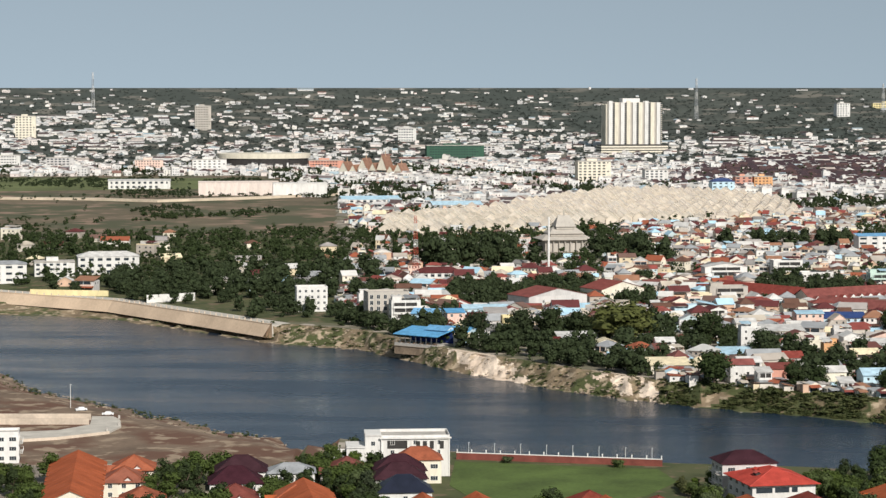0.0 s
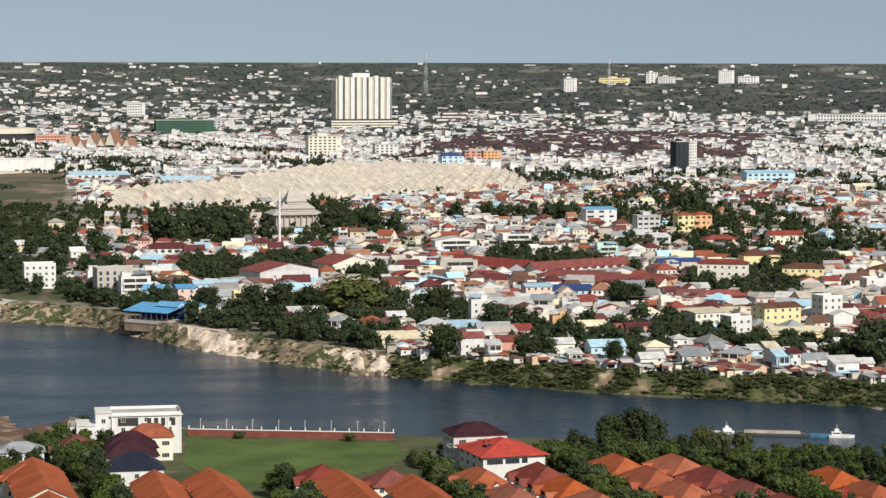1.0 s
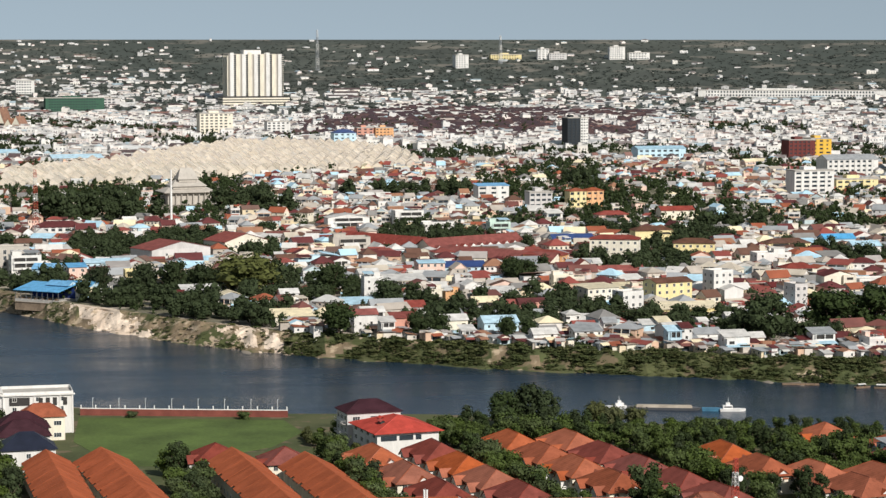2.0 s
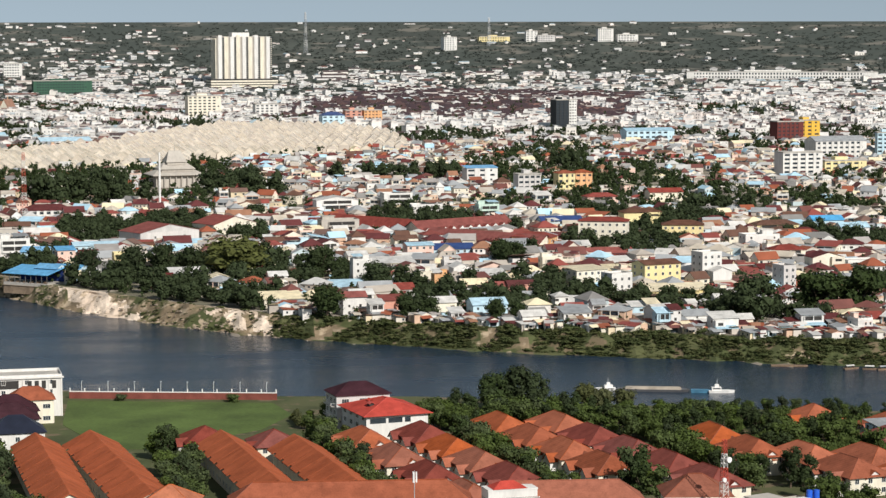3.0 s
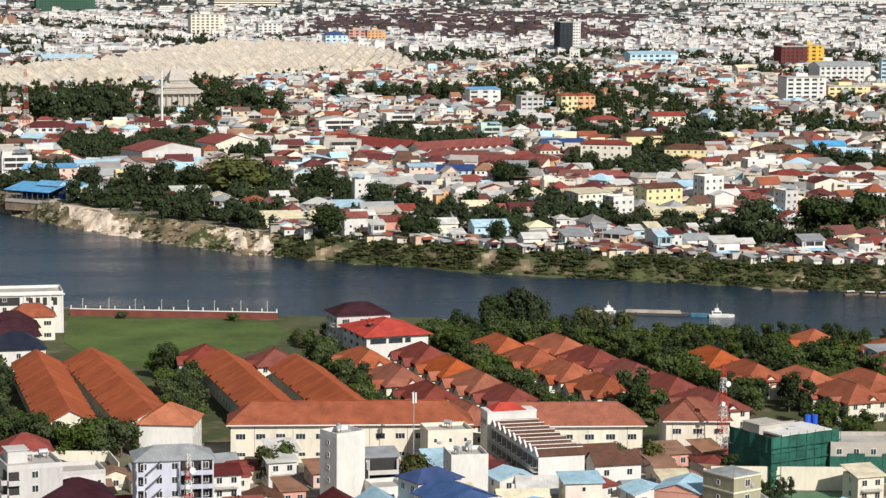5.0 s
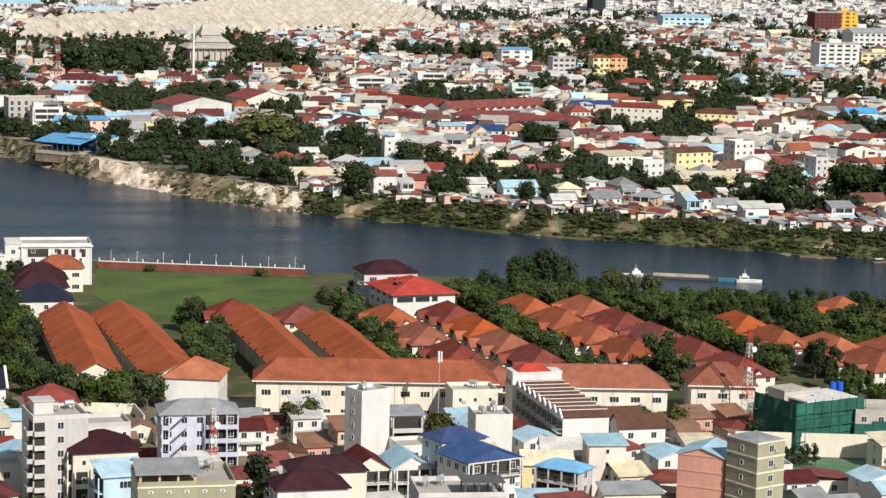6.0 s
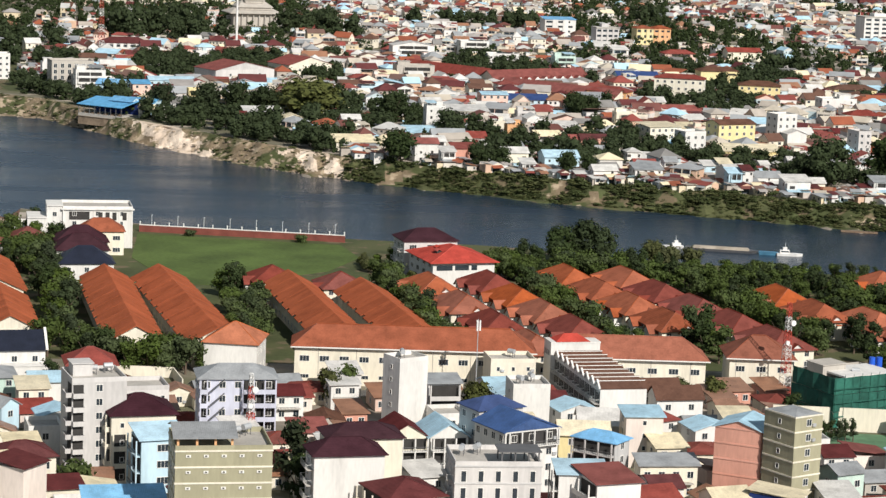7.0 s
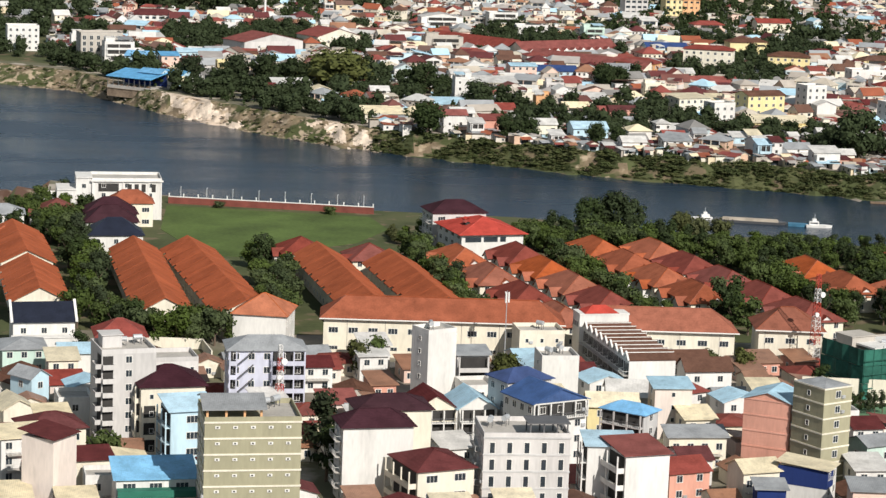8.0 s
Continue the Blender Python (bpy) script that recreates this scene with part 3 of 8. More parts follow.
def block(x, y, rz, w, d, h, wall, floors, roof=("flat", "grey"), rise=1.8, wins=(), balc=(), ledge="", label="", name="townhouse", top=False, category="building", over=0.6):
    """One masonry building. wins: (side, count, style); balc: (side, count, width)."""
    wm = WALL[wall]
    root = thing(name, x, y, rz, label or f"{wall} rendered {floors}-storey townhouse with {roof[1]} roof", category)
    occupy_box(x, y, rz, w, d)
    fh = h / floors
    mb = Mesh()
    mb.box(-w / 2, -d / 2, -0.3, w / 2, d / 2, h)
    part("wall", mb, wm, root)
    if roof[0] == "flat":
        p = Mesh()
        for q in ((-w / 2, -d / 2, w / 2, -d / 2 + 0.22), (-w / 2, d / 2 - 0.22, w / 2, d / 2), (-w / 2, -d / 2 + 0.22, -w / 2 + 0.22, d / 2 - 0.22), (w / 2 - 0.22, -d / 2 + 0.22, w / 2, d / 2 - 0.22)):
            p.box(q[0], q[1], h, q[2], q[3], h + 0.95)
        part("parapet", p, wm, root)
        dk = Mesh()
        dk.box(-w / 2 + 0.23, -d / 2 + 0.23, h, w / 2 - 0.23, d / 2 - 0.23, h + 0.06)
        part("roof_deck", dk, concrete, root)
    else:
        add_roof(root, roof[0], roof[1], w, d, h, rise, wm, over)
    if top:
        s = Mesh()
        s.box(-w * 0.38, d * 0.02, h, -w * 0.02, d * 0.42, h + 2.6)
        s.box(-w * 0.38 - 0.3, d * 0.02 - 0.3, h + 2.6, -w * 0.02 + 0.3, d * 0.42 + 0.3, h + 2.78)
        part("stair_head", s, wm, root)
    used = {}
    for side, n, style in wins:
        ang, at, span = SIDES[side]
        cx, cy = at(w, d)
        L = span(w, d)
        for fl in range(floors):
            if (side, fl) in used:
                continue
            for k in range(n):
                u = -L / 2 + L * (k + 0.5) / n
                hh = 1.0 if style not in ("tall", "door") else 0.3
                off = Matrix.Translation((cx, cy, fl * fh + hh)) @ Matrix.Rotation(radians(ang), 4, "Z") @ Matrix.Translation((u, 0, 0))
                part("window", WIN[style], None, root, at=off)
                if y < 560 and style in ("std", "wide", "small") and AC_RNG.random() < 0.17:
                    part("air_conditioner", AC_MESH, None, root, at=off @ Matrix.Translation((WIDE[style] / 2 + 0.65, 0, -0.2)))
    for side, n, bw in balc:
        ang, at, span = SIDES[side]
        cx, cy = at(w, d)
        L = span(w, d)
        for fl in range(1, floors):
            for k in range(n):
                u = -L / 2 + L * (k + 0.5) / n
                part("balcony", balcony_mesh(min(bw, L / n - 0.1)), None, root, at=Matrix.Translation((cx, cy, fl * fh)) @ Matrix.Rotation(radians(ang), 4, "Z") @ Matrix.Translation((u, 0, 0)))
    if ledge:
        for fl in range(1, floors + 1):
            l = Mesh()
            z = fl * fh - 0.16
            l.box(-w / 2 - 0.12, -d / 2 - 0.12, z, w / 2 + 0.12, -d / 2, z + 0.3)
            l.box(-w / 2 - 0.12, -d / 2, z, -w / 2, d / 2, z + 0.3)
            l.box(w / 2, -d / 2, z, w / 2 + 0.12, d / 2, z + 0.3)
            part("ledge", l, WALL[ledge], root)
    return root


def loggia(root, side, w, d, h, floors, u0, u1, wall="white", first=1, last=None, deep=1.3, solid=True, posts=3):
    """Verandas, storey over storey: a flat panel coloured dark as shade, slab, parapet or rail, and posts."""
    ang, at, span = SIDES[side]
    cx, cy = at(w, d)
    fh = h / floors
    shade_sheet = Mesh()
    shade_sheet.box(u0, -0.06, 0.2, u1, 0.02, fh - 0.4)
    shade_sheet = shade_sheet.data("recess", [dark])
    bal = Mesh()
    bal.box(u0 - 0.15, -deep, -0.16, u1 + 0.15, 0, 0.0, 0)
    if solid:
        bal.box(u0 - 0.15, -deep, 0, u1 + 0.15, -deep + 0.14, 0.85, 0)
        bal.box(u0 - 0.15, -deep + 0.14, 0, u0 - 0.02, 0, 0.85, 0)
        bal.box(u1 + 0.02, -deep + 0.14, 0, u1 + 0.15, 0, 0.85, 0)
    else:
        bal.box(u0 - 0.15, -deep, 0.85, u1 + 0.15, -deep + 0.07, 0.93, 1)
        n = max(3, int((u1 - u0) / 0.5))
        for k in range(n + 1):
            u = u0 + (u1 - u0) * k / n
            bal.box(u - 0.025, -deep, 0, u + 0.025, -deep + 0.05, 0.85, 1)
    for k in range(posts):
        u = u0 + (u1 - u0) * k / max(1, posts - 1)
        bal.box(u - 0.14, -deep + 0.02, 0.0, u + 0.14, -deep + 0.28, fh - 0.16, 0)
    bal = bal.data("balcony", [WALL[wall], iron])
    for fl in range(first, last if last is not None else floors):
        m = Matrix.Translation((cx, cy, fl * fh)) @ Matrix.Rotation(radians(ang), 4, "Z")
        part("recess", shade_sheet, None, root, "dark panel painted as veranda shade", at=m)
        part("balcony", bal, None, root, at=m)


olive = block(17.2, 408.3, 4, 16.9, 13.6, 23, "olive", 8, ("flat", "grey"), wins=(("left", 4, "std"),), ledge="cream",
              label="olive-green rendered eight-storey apartment block with cream bands")
vent = Mesh()
vent.box(-0.42, -0.16, 0, 0.42, 0, 0.46, 0)
vent.box(-0.2, -0.18, 0.1, 0.16, -0.15, 0.36, 1)
vent_mesh = vent.data("vent", [frame_white, dark])
for fl in range(8):
    for k in range(5):
        part("vent", vent_mesh, None, olive, "small white wall vent", at=Matrix.Translation((-6.2 + 3.1 * k, -6.8, fl * 2.875 + 1.75)))
ph = Mesh()
ph.box(-8.2, -6.6, 23, 1.5, 3, 23.6, 0)
for u in (-8.2, -4.9, -1.7, 1.2):
    ph.box(u, -6.6, 23.6, u + 0.4, -6.2, 25.4, 1)
ph.box(-8.2, 0, 23.6, 1.5, 3, 25.4, 1)
part("roof_terrace", ph, [WALL["olive"], WALL["orange"]], olive, "open roof terrace with timber-coloured posts")
pr = Mesh()
pr.gable(10.6, 10.2, 25.4, 1.5, 0.5, axis="x", cx=-3.3, cy=-1.8)
part("terrace_roof", pr, ROOF["grey"], olive, "grey sheet-metal terrace roof")
block(131.5, 444.2, 28, 7.4, 8.7, 21, "olive", 7, ("hip", "grey"), 0.9, wins=(("front", 1, "std"), ("left", 1, "small")), ledge="cream", over=0.05, label="olive-green narrow seven-storey block with cream bands")
block(124.5, 454.0, 59, 10, 9.6, 16, "brick", 5, ("gable_x", "pale blue"), 1.6, wins=(("front", 3, "std"),), ledge="brick", label="unrendered salmon-red brick building with pale blue roof")
bw = block(124.6, 427.5, 58, 6.3, 9.6, 9, "white", 3, ("mono", "cream"), 0.7, wins=(("front", 2, "std"),), label="white and deep blue house with cream sheet roof")
bp_ = Mesh()
bp_.box(-3.19, -4.84, 5.4, -3.15, 4.84, 9)
bp_.box(-3.19, -4.84, 5.4, 1.0, -4.80, 9)
part("blue_upper_wall", bp_, WALL["blue"], bw, "deep blue upper wall")
terr = block(68.8, 425.2, 0, 16.1, 12.7, 16, "light grey", 5, ("flat", "grey"), wins=(("front", 5, "tall"), ("left", 3, "std")), balc=(("left", 1, 8),), ledge="grey", label="pale grey five-storey block with a planted roof terrace")
for u in (0.5, 3.0, 5.5, 7.4):
    for v in (-5.9, -1.0):
        pg = Mesh()
        pg.box(u, v, 16, u + 0.25, v + 0.25, 18.6)
        part("pergola_post", pg, iron, terr)
pg = Mesh()
pg.box(0, -6.3, 18.6, 8.0, -0.4, 18.8)
part("pergola", pg, iron, terr, "dark pergola on the roof terrace")
royal = block(77.6, 453.0, 24, 12.5, 11.2, 16, "white", 5, ("gable_y", "royal blue"), 2.4, wins=(("left", 4, "std"), ("front", 3, "std")), label="white five-storey house with a blue sheet-metal gable roof")
loggia(royal, "front", 12.5, 11.2, 16, 5, -5.8, 5.8, "white", 4, deep=1.1, solid=False, posts=5)
bg = Mesh()
bg.solid([(-6.6, -5.72, 15.95), (6.6, -5.72, 15.95), (0, -5.72, 18.35), (-6.6, -5.64, 15.95), (6.6, -5.64, 15.95), (0, -5.64, 18.35)], [(0, 1, 2), (3, 5, 4), (0, 3, 4, 1), (1, 4, 5, 2), (2, 5, 3, 0)])
part("gable_panel", bg, ROOF["royal blue"], royal, "blue sheet-metal gable end")
block(74.6, 467.0, 24, 10.5, 7.5, 16.5, "light grey", 5, ("hip", "navy"), 2.0, wins=(("left", 2, "std"),), label="pale house with a navy blue hipped roof")
block(61.7, 508.4, 28, 7.5, 6.5, 17, "white", 6, ("flat", "grey"), wins=(("left", 1, "small"),), label="tall narrow white rendered townhouse")
annex = block(70.9, 515.7, 5, 7.4, 6.0, 10.5, "light grey", 3, ("mono", "grey"), 1.0, label="pale grey townhouse with balconies")
loggia(annex, "front", 7.4, 6.0, 10.5, 3, -3.3, 3.3, "light grey", 0, deep=1.3, posts=2)
corner = block(-5.8, 473.5, 13, 11.1, 11.0, 20, "light grey", 7, ("flat", "grey"), wins=(("front", 1, "std"),), top=True, label="pale grey seven-storey block with stacked corner balconies")
loggia(corner, "front", 11.1, 11.0, 20, 7, -5.3, -3.2, "light grey", deep=1.0, posts=0)
loggia(corner, "left", 11.1, 11.0, 20, 7, 1.6, 5.2, "light grey", deep=1.2, posts=0)
block(3.6, 485.0, 10, 10.5, 9.0, 15.6, "light grey", 5, ("flat", "grey"), wins=(("front", 4, "small"),), label="pale grey four-storey rear wing with a flat roof")
hipped = block(3.3, 471.5, 10, 13.0, 12.0, 14, "cream", 4, ("hip", "purple"), 3.2, wins=(("front", 3, "small"),), label="cream four-storey house with a dark maroon hipped roof")
loggia(hipped, "left", 13.0, 12.0, 14, 4, -4.5, 4.5, "cream", 0, deep=1.0)
loggia(hipped, "front", 13.0, 12.0, 14, 4, -6.2, -3.6, "cream", 0, 3, deep=0.9, posts=2)
paleblue = block(7.0, 453.0, 14, 8.6, 8.0, 13, "pale blue", 4, ("mono", "pale blue"), 1.6, wins=(("front", 1, "wide"),), label="pale blue townhouse with pale blue sheet roof")
loggia(paleblue, "left", 8.6, 8.0, 13, 4, -3.4, 3.4, "pale blue", 0, deep=1.0, solid=False)
block(-18.1, 419.5, 57, 7.1, 6.9, 16, "pale pink", 5, ("mono", "maroon"), 1.2, wins=(), label="blank pale pink rendered townhouse wall")
block(-25, 447, 18, 9, 8, 9, "white", 3, ("mono", "cream"), 0.8, wins=(("front", 3, "std"), ("right", 2, "std")), balc=(("front", 1, 7),), label="white townhouse with a cream sheet roof")
block(-12, 436, 12, 9, 7, 7.5, "cream", 2, ("mono", "maroon"), 0.9, wins=(("front", 3, "std"),), label="cream house with a maroon sheet roof")
shop = block(0.6, 419.0, 6, 14.2, 9.0, 9, "white", 3, ("mono", "sky blue"), 1.8, wins=(("front", 3, "wide"),), label="white shop house with bright blue sheet roof")
cn = Mesh()
cn.box(-7, -6.8, 7.3, 7, -4.5, 7.5)
cn.box(-7, -6.8, 6.2, 7, -6.7, 7.3)
part("canopy", cn, mat("green_canopy", (0.03, 0.16, 0.11), 0.7), shop, "green canopy")
sc = block(24.1, 500.2, 3, 16.4, 9.7, 15, "lilac", 5, ("hip", "grey"), 2.4, wins=(("front", 5, "std"), ("left", 3, "std")), label="lilac-grey five-storey block with outside stairs and a grey roof")
loggia(sc, "front", 16.4, 9.7, 15, 5, 1.0, 8.0, "lilac", 0, deep=1.4, posts=4)
loggia(sc, "front", 16.4, 9.7, 15, 5, -8.0, -6.6, "lilac", 0, deep=1.4, posts=2)
for k in range(4):
    s = Mesh()
    z = 3.0 * k + 3
    s.solid([(-6.4, -6.6, z), (-6.4, -5.9, z), (-3.0, -5.9, z + 3), (-3.0, -6.6, z + 3), (-6.4, -6.6, z + 0.2), (-6.4, -5.9, z + 0.2), (-3.0, -5.9, z + 3.2), (-3.0, -6.6, z + 3.2)],
            [(0, 1, 2, 3), (4, 7, 6, 5), (0, 4, 5, 1), (1, 5, 6, 2), (2, 6, 7, 3), (3, 7, 4, 0)])
    part("outside_stair", s, iron, sc)
slate_villa = block(-26.2, 561.5, 8, 14.5, 11, 8, "white", 2, ("gable_x", "slate"), 3.4, wins=(("front", 3, "std"),), balc=(("front", 1, 9),), label="white villa with a dark navy roof", name="villa")
for u in (-7.6, 7.6):
    vg = Mesh()
    slope(vg, u - 0.3, u + 0.3, -6.1, 0, 7.75, 11.6, 0.5)
    part("verge", vg, frame_white, slate_villa, "white raised verge")
vg = Mesh()
vg.box(-7.6, -8.4, 0, 9.0, -6.2, 4.4)
vg.box(-7.8, -8.6, 4.4, 9.2, -6.0, 4.7)
part("front_annex", vg, WALL["white"], slate_villa, "flat-roofed white front annex")
block(-7.7, 553.7, 6, 11.5, 10.7, 6, "cream", 2, ("hip", "red"), 3.4, wins=(("front", 3, "std"),), label="cream house with a red tiled hipped roof", name="villa")
block(41.9, 434.4, 7, 13.5, 8.1, 15, "white", 5, ("hip", "purple"), 2.6, wins=(("left", 2, "std"),), balc=(("left", 1, 6),), label="white townhouse with blank side wall and dark maroon roof")
block(46.0, 446.0, 7, 14.5, 9.0, 15.5, "cream", 5, ("hip", "purple"), 2.2, wins=(("right", 2, "std"),), label="cream townhouse with dark maroon hipped roof")
maroon_h = block(56.2, 466.5, 8, 8.6, 11.0, 11, "cream", 4, ("gable_y", "maroon"), 2.6, label="pale house with open verandas and a maroon gable roof")
loggia(maroon_h, "front", 8.6, 11.0, 11, 4, -3.9, 3.9, "white", 0, deep=1.4, solid=False, posts=4)
blue_h = block(64.6, 466.5, 8, 7.8, 11.0, 11.2, "white", 4, ("gable_y", "pale blue"), 2.4, label="narrow white house with verandas and a pale blue gable roof")
loggia(blue_h, "front", 7.8, 11.0, 11.2, 4, -3.5, 3.5, "white", 0, deep=1.4, solid=False, posts=4)
veranda_h = block(52.1, 424.7, 18, 11.4, 12.3, 10, "cream", 3, ("hip", "maroon"), 2.4, wins=(("front", 2, "wide"),), label="cream house with open verandas and a maroon roof")
loggia(veranda_h, "left", 11.4, 12.3, 10, 3, -5.4, 5.4, "cream", 0, deep=1.6, posts=4)
balcony_h = block(96.9, 462.5, 50, 6.1, 9.7, 11, "grey", 4, ("hip", "blue"), 1.6, wins=(("front", 1, "std"),), label="grey house with deep balconies and a bright blue roof")
loggia(balcony_h, "left", 6.1, 9.7, 11, 4, -4.6, 4.6, "light grey", 0, deep=1.2, solid=False, posts=4)
blue_top = block(86.0, 428.3, -3, 9.1, 7.6, 13, "white", 4, ("mono", "pale blue"), 1.0, label="white townhouse with pale blue sheet roof")
loggia(blue_top, "left", 9.1, 7.6, 13, 4, -3.4, 3.4, "white", 0, deep=1.0, solid=False)
red_top = block(90.3, 423.7, 13, 8.9, 10.7, 13, "white", 4, ("mono", "red"), 1.0, label="white townhouse with side balconies and a dark red roof")
loggia(red_top, "left", 8.9, 10.7, 13, 4, -4.8, 4.8, "white", 0, deep=1.6, posts=3)
block(109.8, 483.7, 0, 8.0, 6.9, 11, "pale pink", 4, ("mono", "pale blue"), 0.9, wins=(("left", 1, "std"), ("front", 1, "small")), label="pale pink house with pale blue roof")
block(89.0, 507.0, 2, 8.3, 9.0, 12, "white", 4, ("flat", "grey"), wins=(("left", 1, "small"),), label="white blank-walled townhouse")
block(91.4, 547.6, 3, 10.9, 9.0, 9, "cream", 3, ("flat", "grey"), wins=(("front", 3, "small"),), label="cream three-storey house with flat roof")
block(97.9, 486.9, -6, 10.9, 8.9, 6.5, "yellow", 2, ("gable_x", "cream"), 2.0, wins=(("front", 2, "std"),), label="pale yellow hall with a cream roof")
block(105.4, 498.4, -6, 13.0, 9.1, 6, "grey", 2, ("gable_x", "white"), 2.6, label="grey hall with a pale grey roof")
block(27.2, 572.7, -13, 13.1, 13, 8, "white", 2, ("hip", "bright orange"), 4.2, wins=(("right", 3, "std"),), label="white house with a bright orange tiled roof", name="villa")
net_b = block(167.6, 524.9, 23, 18.9, 14.3, 11, "concrete", 4, ("flat", "grey"), wins=(("front", 4, "std"),), top=True, label="concrete building under construction wrapped in green netting", name="construction_site")
for side, (x0, y0, x1, y1) in enumerate(((-10.2, -7.9, 10.2, -7.8), (-10.2, -7.8, -10.1, 7.5))):
    for k in range(3):
        nm = Mesh()
        for j in range(8):
            f0, f1 = j / 8, (j + 1) / 8
            o0, o1 = 0.25 * math.sin(j * 2.1 + k), 0.25 * math.sin((j + 1) * 2.1 + k)
            a = (x0 + (x1 - x0) * f0 + (o0 if side else 0), y0 + (y1 - y0) * f0 + (0 if side else o0))
            b = (x0 + (x1 - x0) * f1 + (o1 if side else 0), y0 + (y1 - y0) * f1 + (0 if side else o1))
            nm.face([(a[0], a[1], 0.6 + 4.0 * k), (b[0], b[1], 0.6 + 4.0 * k), (b[0], b[1], 4.5 + 4.0 * k), (a[0], a[1], 4.5 + 4.0 * k)])
        part("scaffold_net", nm, net, net_b, "green debris netting")
for z in (3.4, 6.6, 9.8):
    fe = Mesh()
    fe.box(-10.3, -8.35, z, 10.3, -8.22, z + 0.22)
    part("scaffold_rail", fe, net, net_b)
for k in range(9):
    fe = Mesh()
    fe.tube((-10.2 + 2.55 * k, -8.3, -0.2), (-10.2 + 2.55 * k, -8.3, 13.2), 0.06, 0.06, 5)
    part("scaffold_pole", fe, net, net_b)
fe = Mesh()
fe.box(-6, -6.5, 11.9, 9.2, 4, 12.3)
part("top_slab", fe, WALL["white"], net_b, "pale fresh concrete slab")
wing = block(186, 524, -8, 16, 12, 9, "concrete", 3, ("flat", "grey"), wins=(("front", 4, "std"),), label="lower concrete wing wrapped in green netting", name="construction_site")
for k in range(4):
    nm = Mesh()
    nm.box(-8.1 + 4.1 * k, -6.35, 0.5, -4.1 + 4.1 * k, -6.28, 6.6 + 0.7 * (k % 2))
    part("scaffold_net", nm, net, wing, "green debris netting")
block(-26.1, 505.2, 43, 4.8, 7.0, 7, "pale blue", 2, ("gable_y", "grey"), 1.5, wins=(("front", 1, "std"), ("left", 1, "std")), label="narrow pale blue house with a gable roof")
block(-29.7, 539.6, 9, 9.8, 11, 6, "mint", 2, ("hip", "grey"), 1.6, wins=(("front", 3, "std"),), label="pale green house with grey roof and veranda")
block(-28.5, 486.5, 19, 6.5, 9.1, 5, "cream", 1, ("gable_y", "cream"), 1.8, wins=(("front", 1, "std"),), label="small cream house with a cream sheet roof")
block(-19.8, 462.6, 18, 11.7, 10, 7, "cream", 2, ("hip", "maroon"), 2.4, wins=(("front", 3, "std"),), label="cream house with maroon roof")
block(133.8, 414.8, -7, 8.7, 6.1, 8, "pink", 2, ("mono", "grey"), 1.0, wins=(("front", 3, "std"),), label="pink house with grey roof")
block(143.6, 449.3, 22, 6.7, 6.2, 8, "mint", 2, ("gable_x", "grey"), 1.3, wins=(("front", 2, "std"), ("left", 1, "std")), label="pale green house with grey roof")
block(117.2, 500.1, 27, 7.3, 4.8, 6, "white", 2, ("hip", "red"), 1.6, wins=(("front", 2, "std"),), label="small white house with red roof")
block(114.7, 429.3, 15, 8.1, 6.4, 8, "cream", 2, ("gable_x", "cream"), 1.6, wins=(("front", 3, "std"),), balc=(("front", 1, 7),), label="cream house with roof veranda")
block(115.1, 419.0, -5, 5.4, 5.1, 7, "blue", 2, ("mono", "grey"), 0.8, label="small deep blue shed house")
block(109.4, 457.2, 2, 11.9, 5.0, 7, "cream", 2, ("mono", "grey"), 1.3, wins=(("front", 4, "std"),), balc=(("front", 1, 10),), label="weathered cream house with a grey sheet roof")
block(101.7, 437.0, 17, 8.8, 8.9, 6, "brick", 2, ("gable_x", "red"), 1.8, wins=(("front", 2, "std"),), label="low brick house with dark red roofs")


def roof_tank(x, y, z, k=0):
    """A steel water tank on its frame."""
    root = thing("water_tank", x, y, 15 * k, "stainless steel water tank on a roof frame", "tank", z, "roof tanks")
    t = Mesh()
    t.tube((-0.9, 0, 1.5), (0.9, 0, 1.5), 0.55, 0.55, 14)
    part("tank", t, steel, root)
    for sx in (-0.7, 0.7):
        for sy in (-0.4, 0.4):
            l = Mesh()
            l.box(sx - 0.05, sy - 0.05, 0, sx + 0.05, sy + 0.05, 1.1)
            part("leg", l, iron, root)


for k, (x, y, z) in enumerate(((-6, 475, 20.06), (-3, 477, 20.06), (20, 411, 23.06), (22, 413, 23.06), (66, 428, 16.06), (63, 427, 16.06), (61, 509, 17.06), (90, 509, 12.06), (87, 506, 12.06), (92, 549, 9.06), (165, 527, 11.06), (169, 523, 11.06))):
    roof_tank(x, y, z, k)


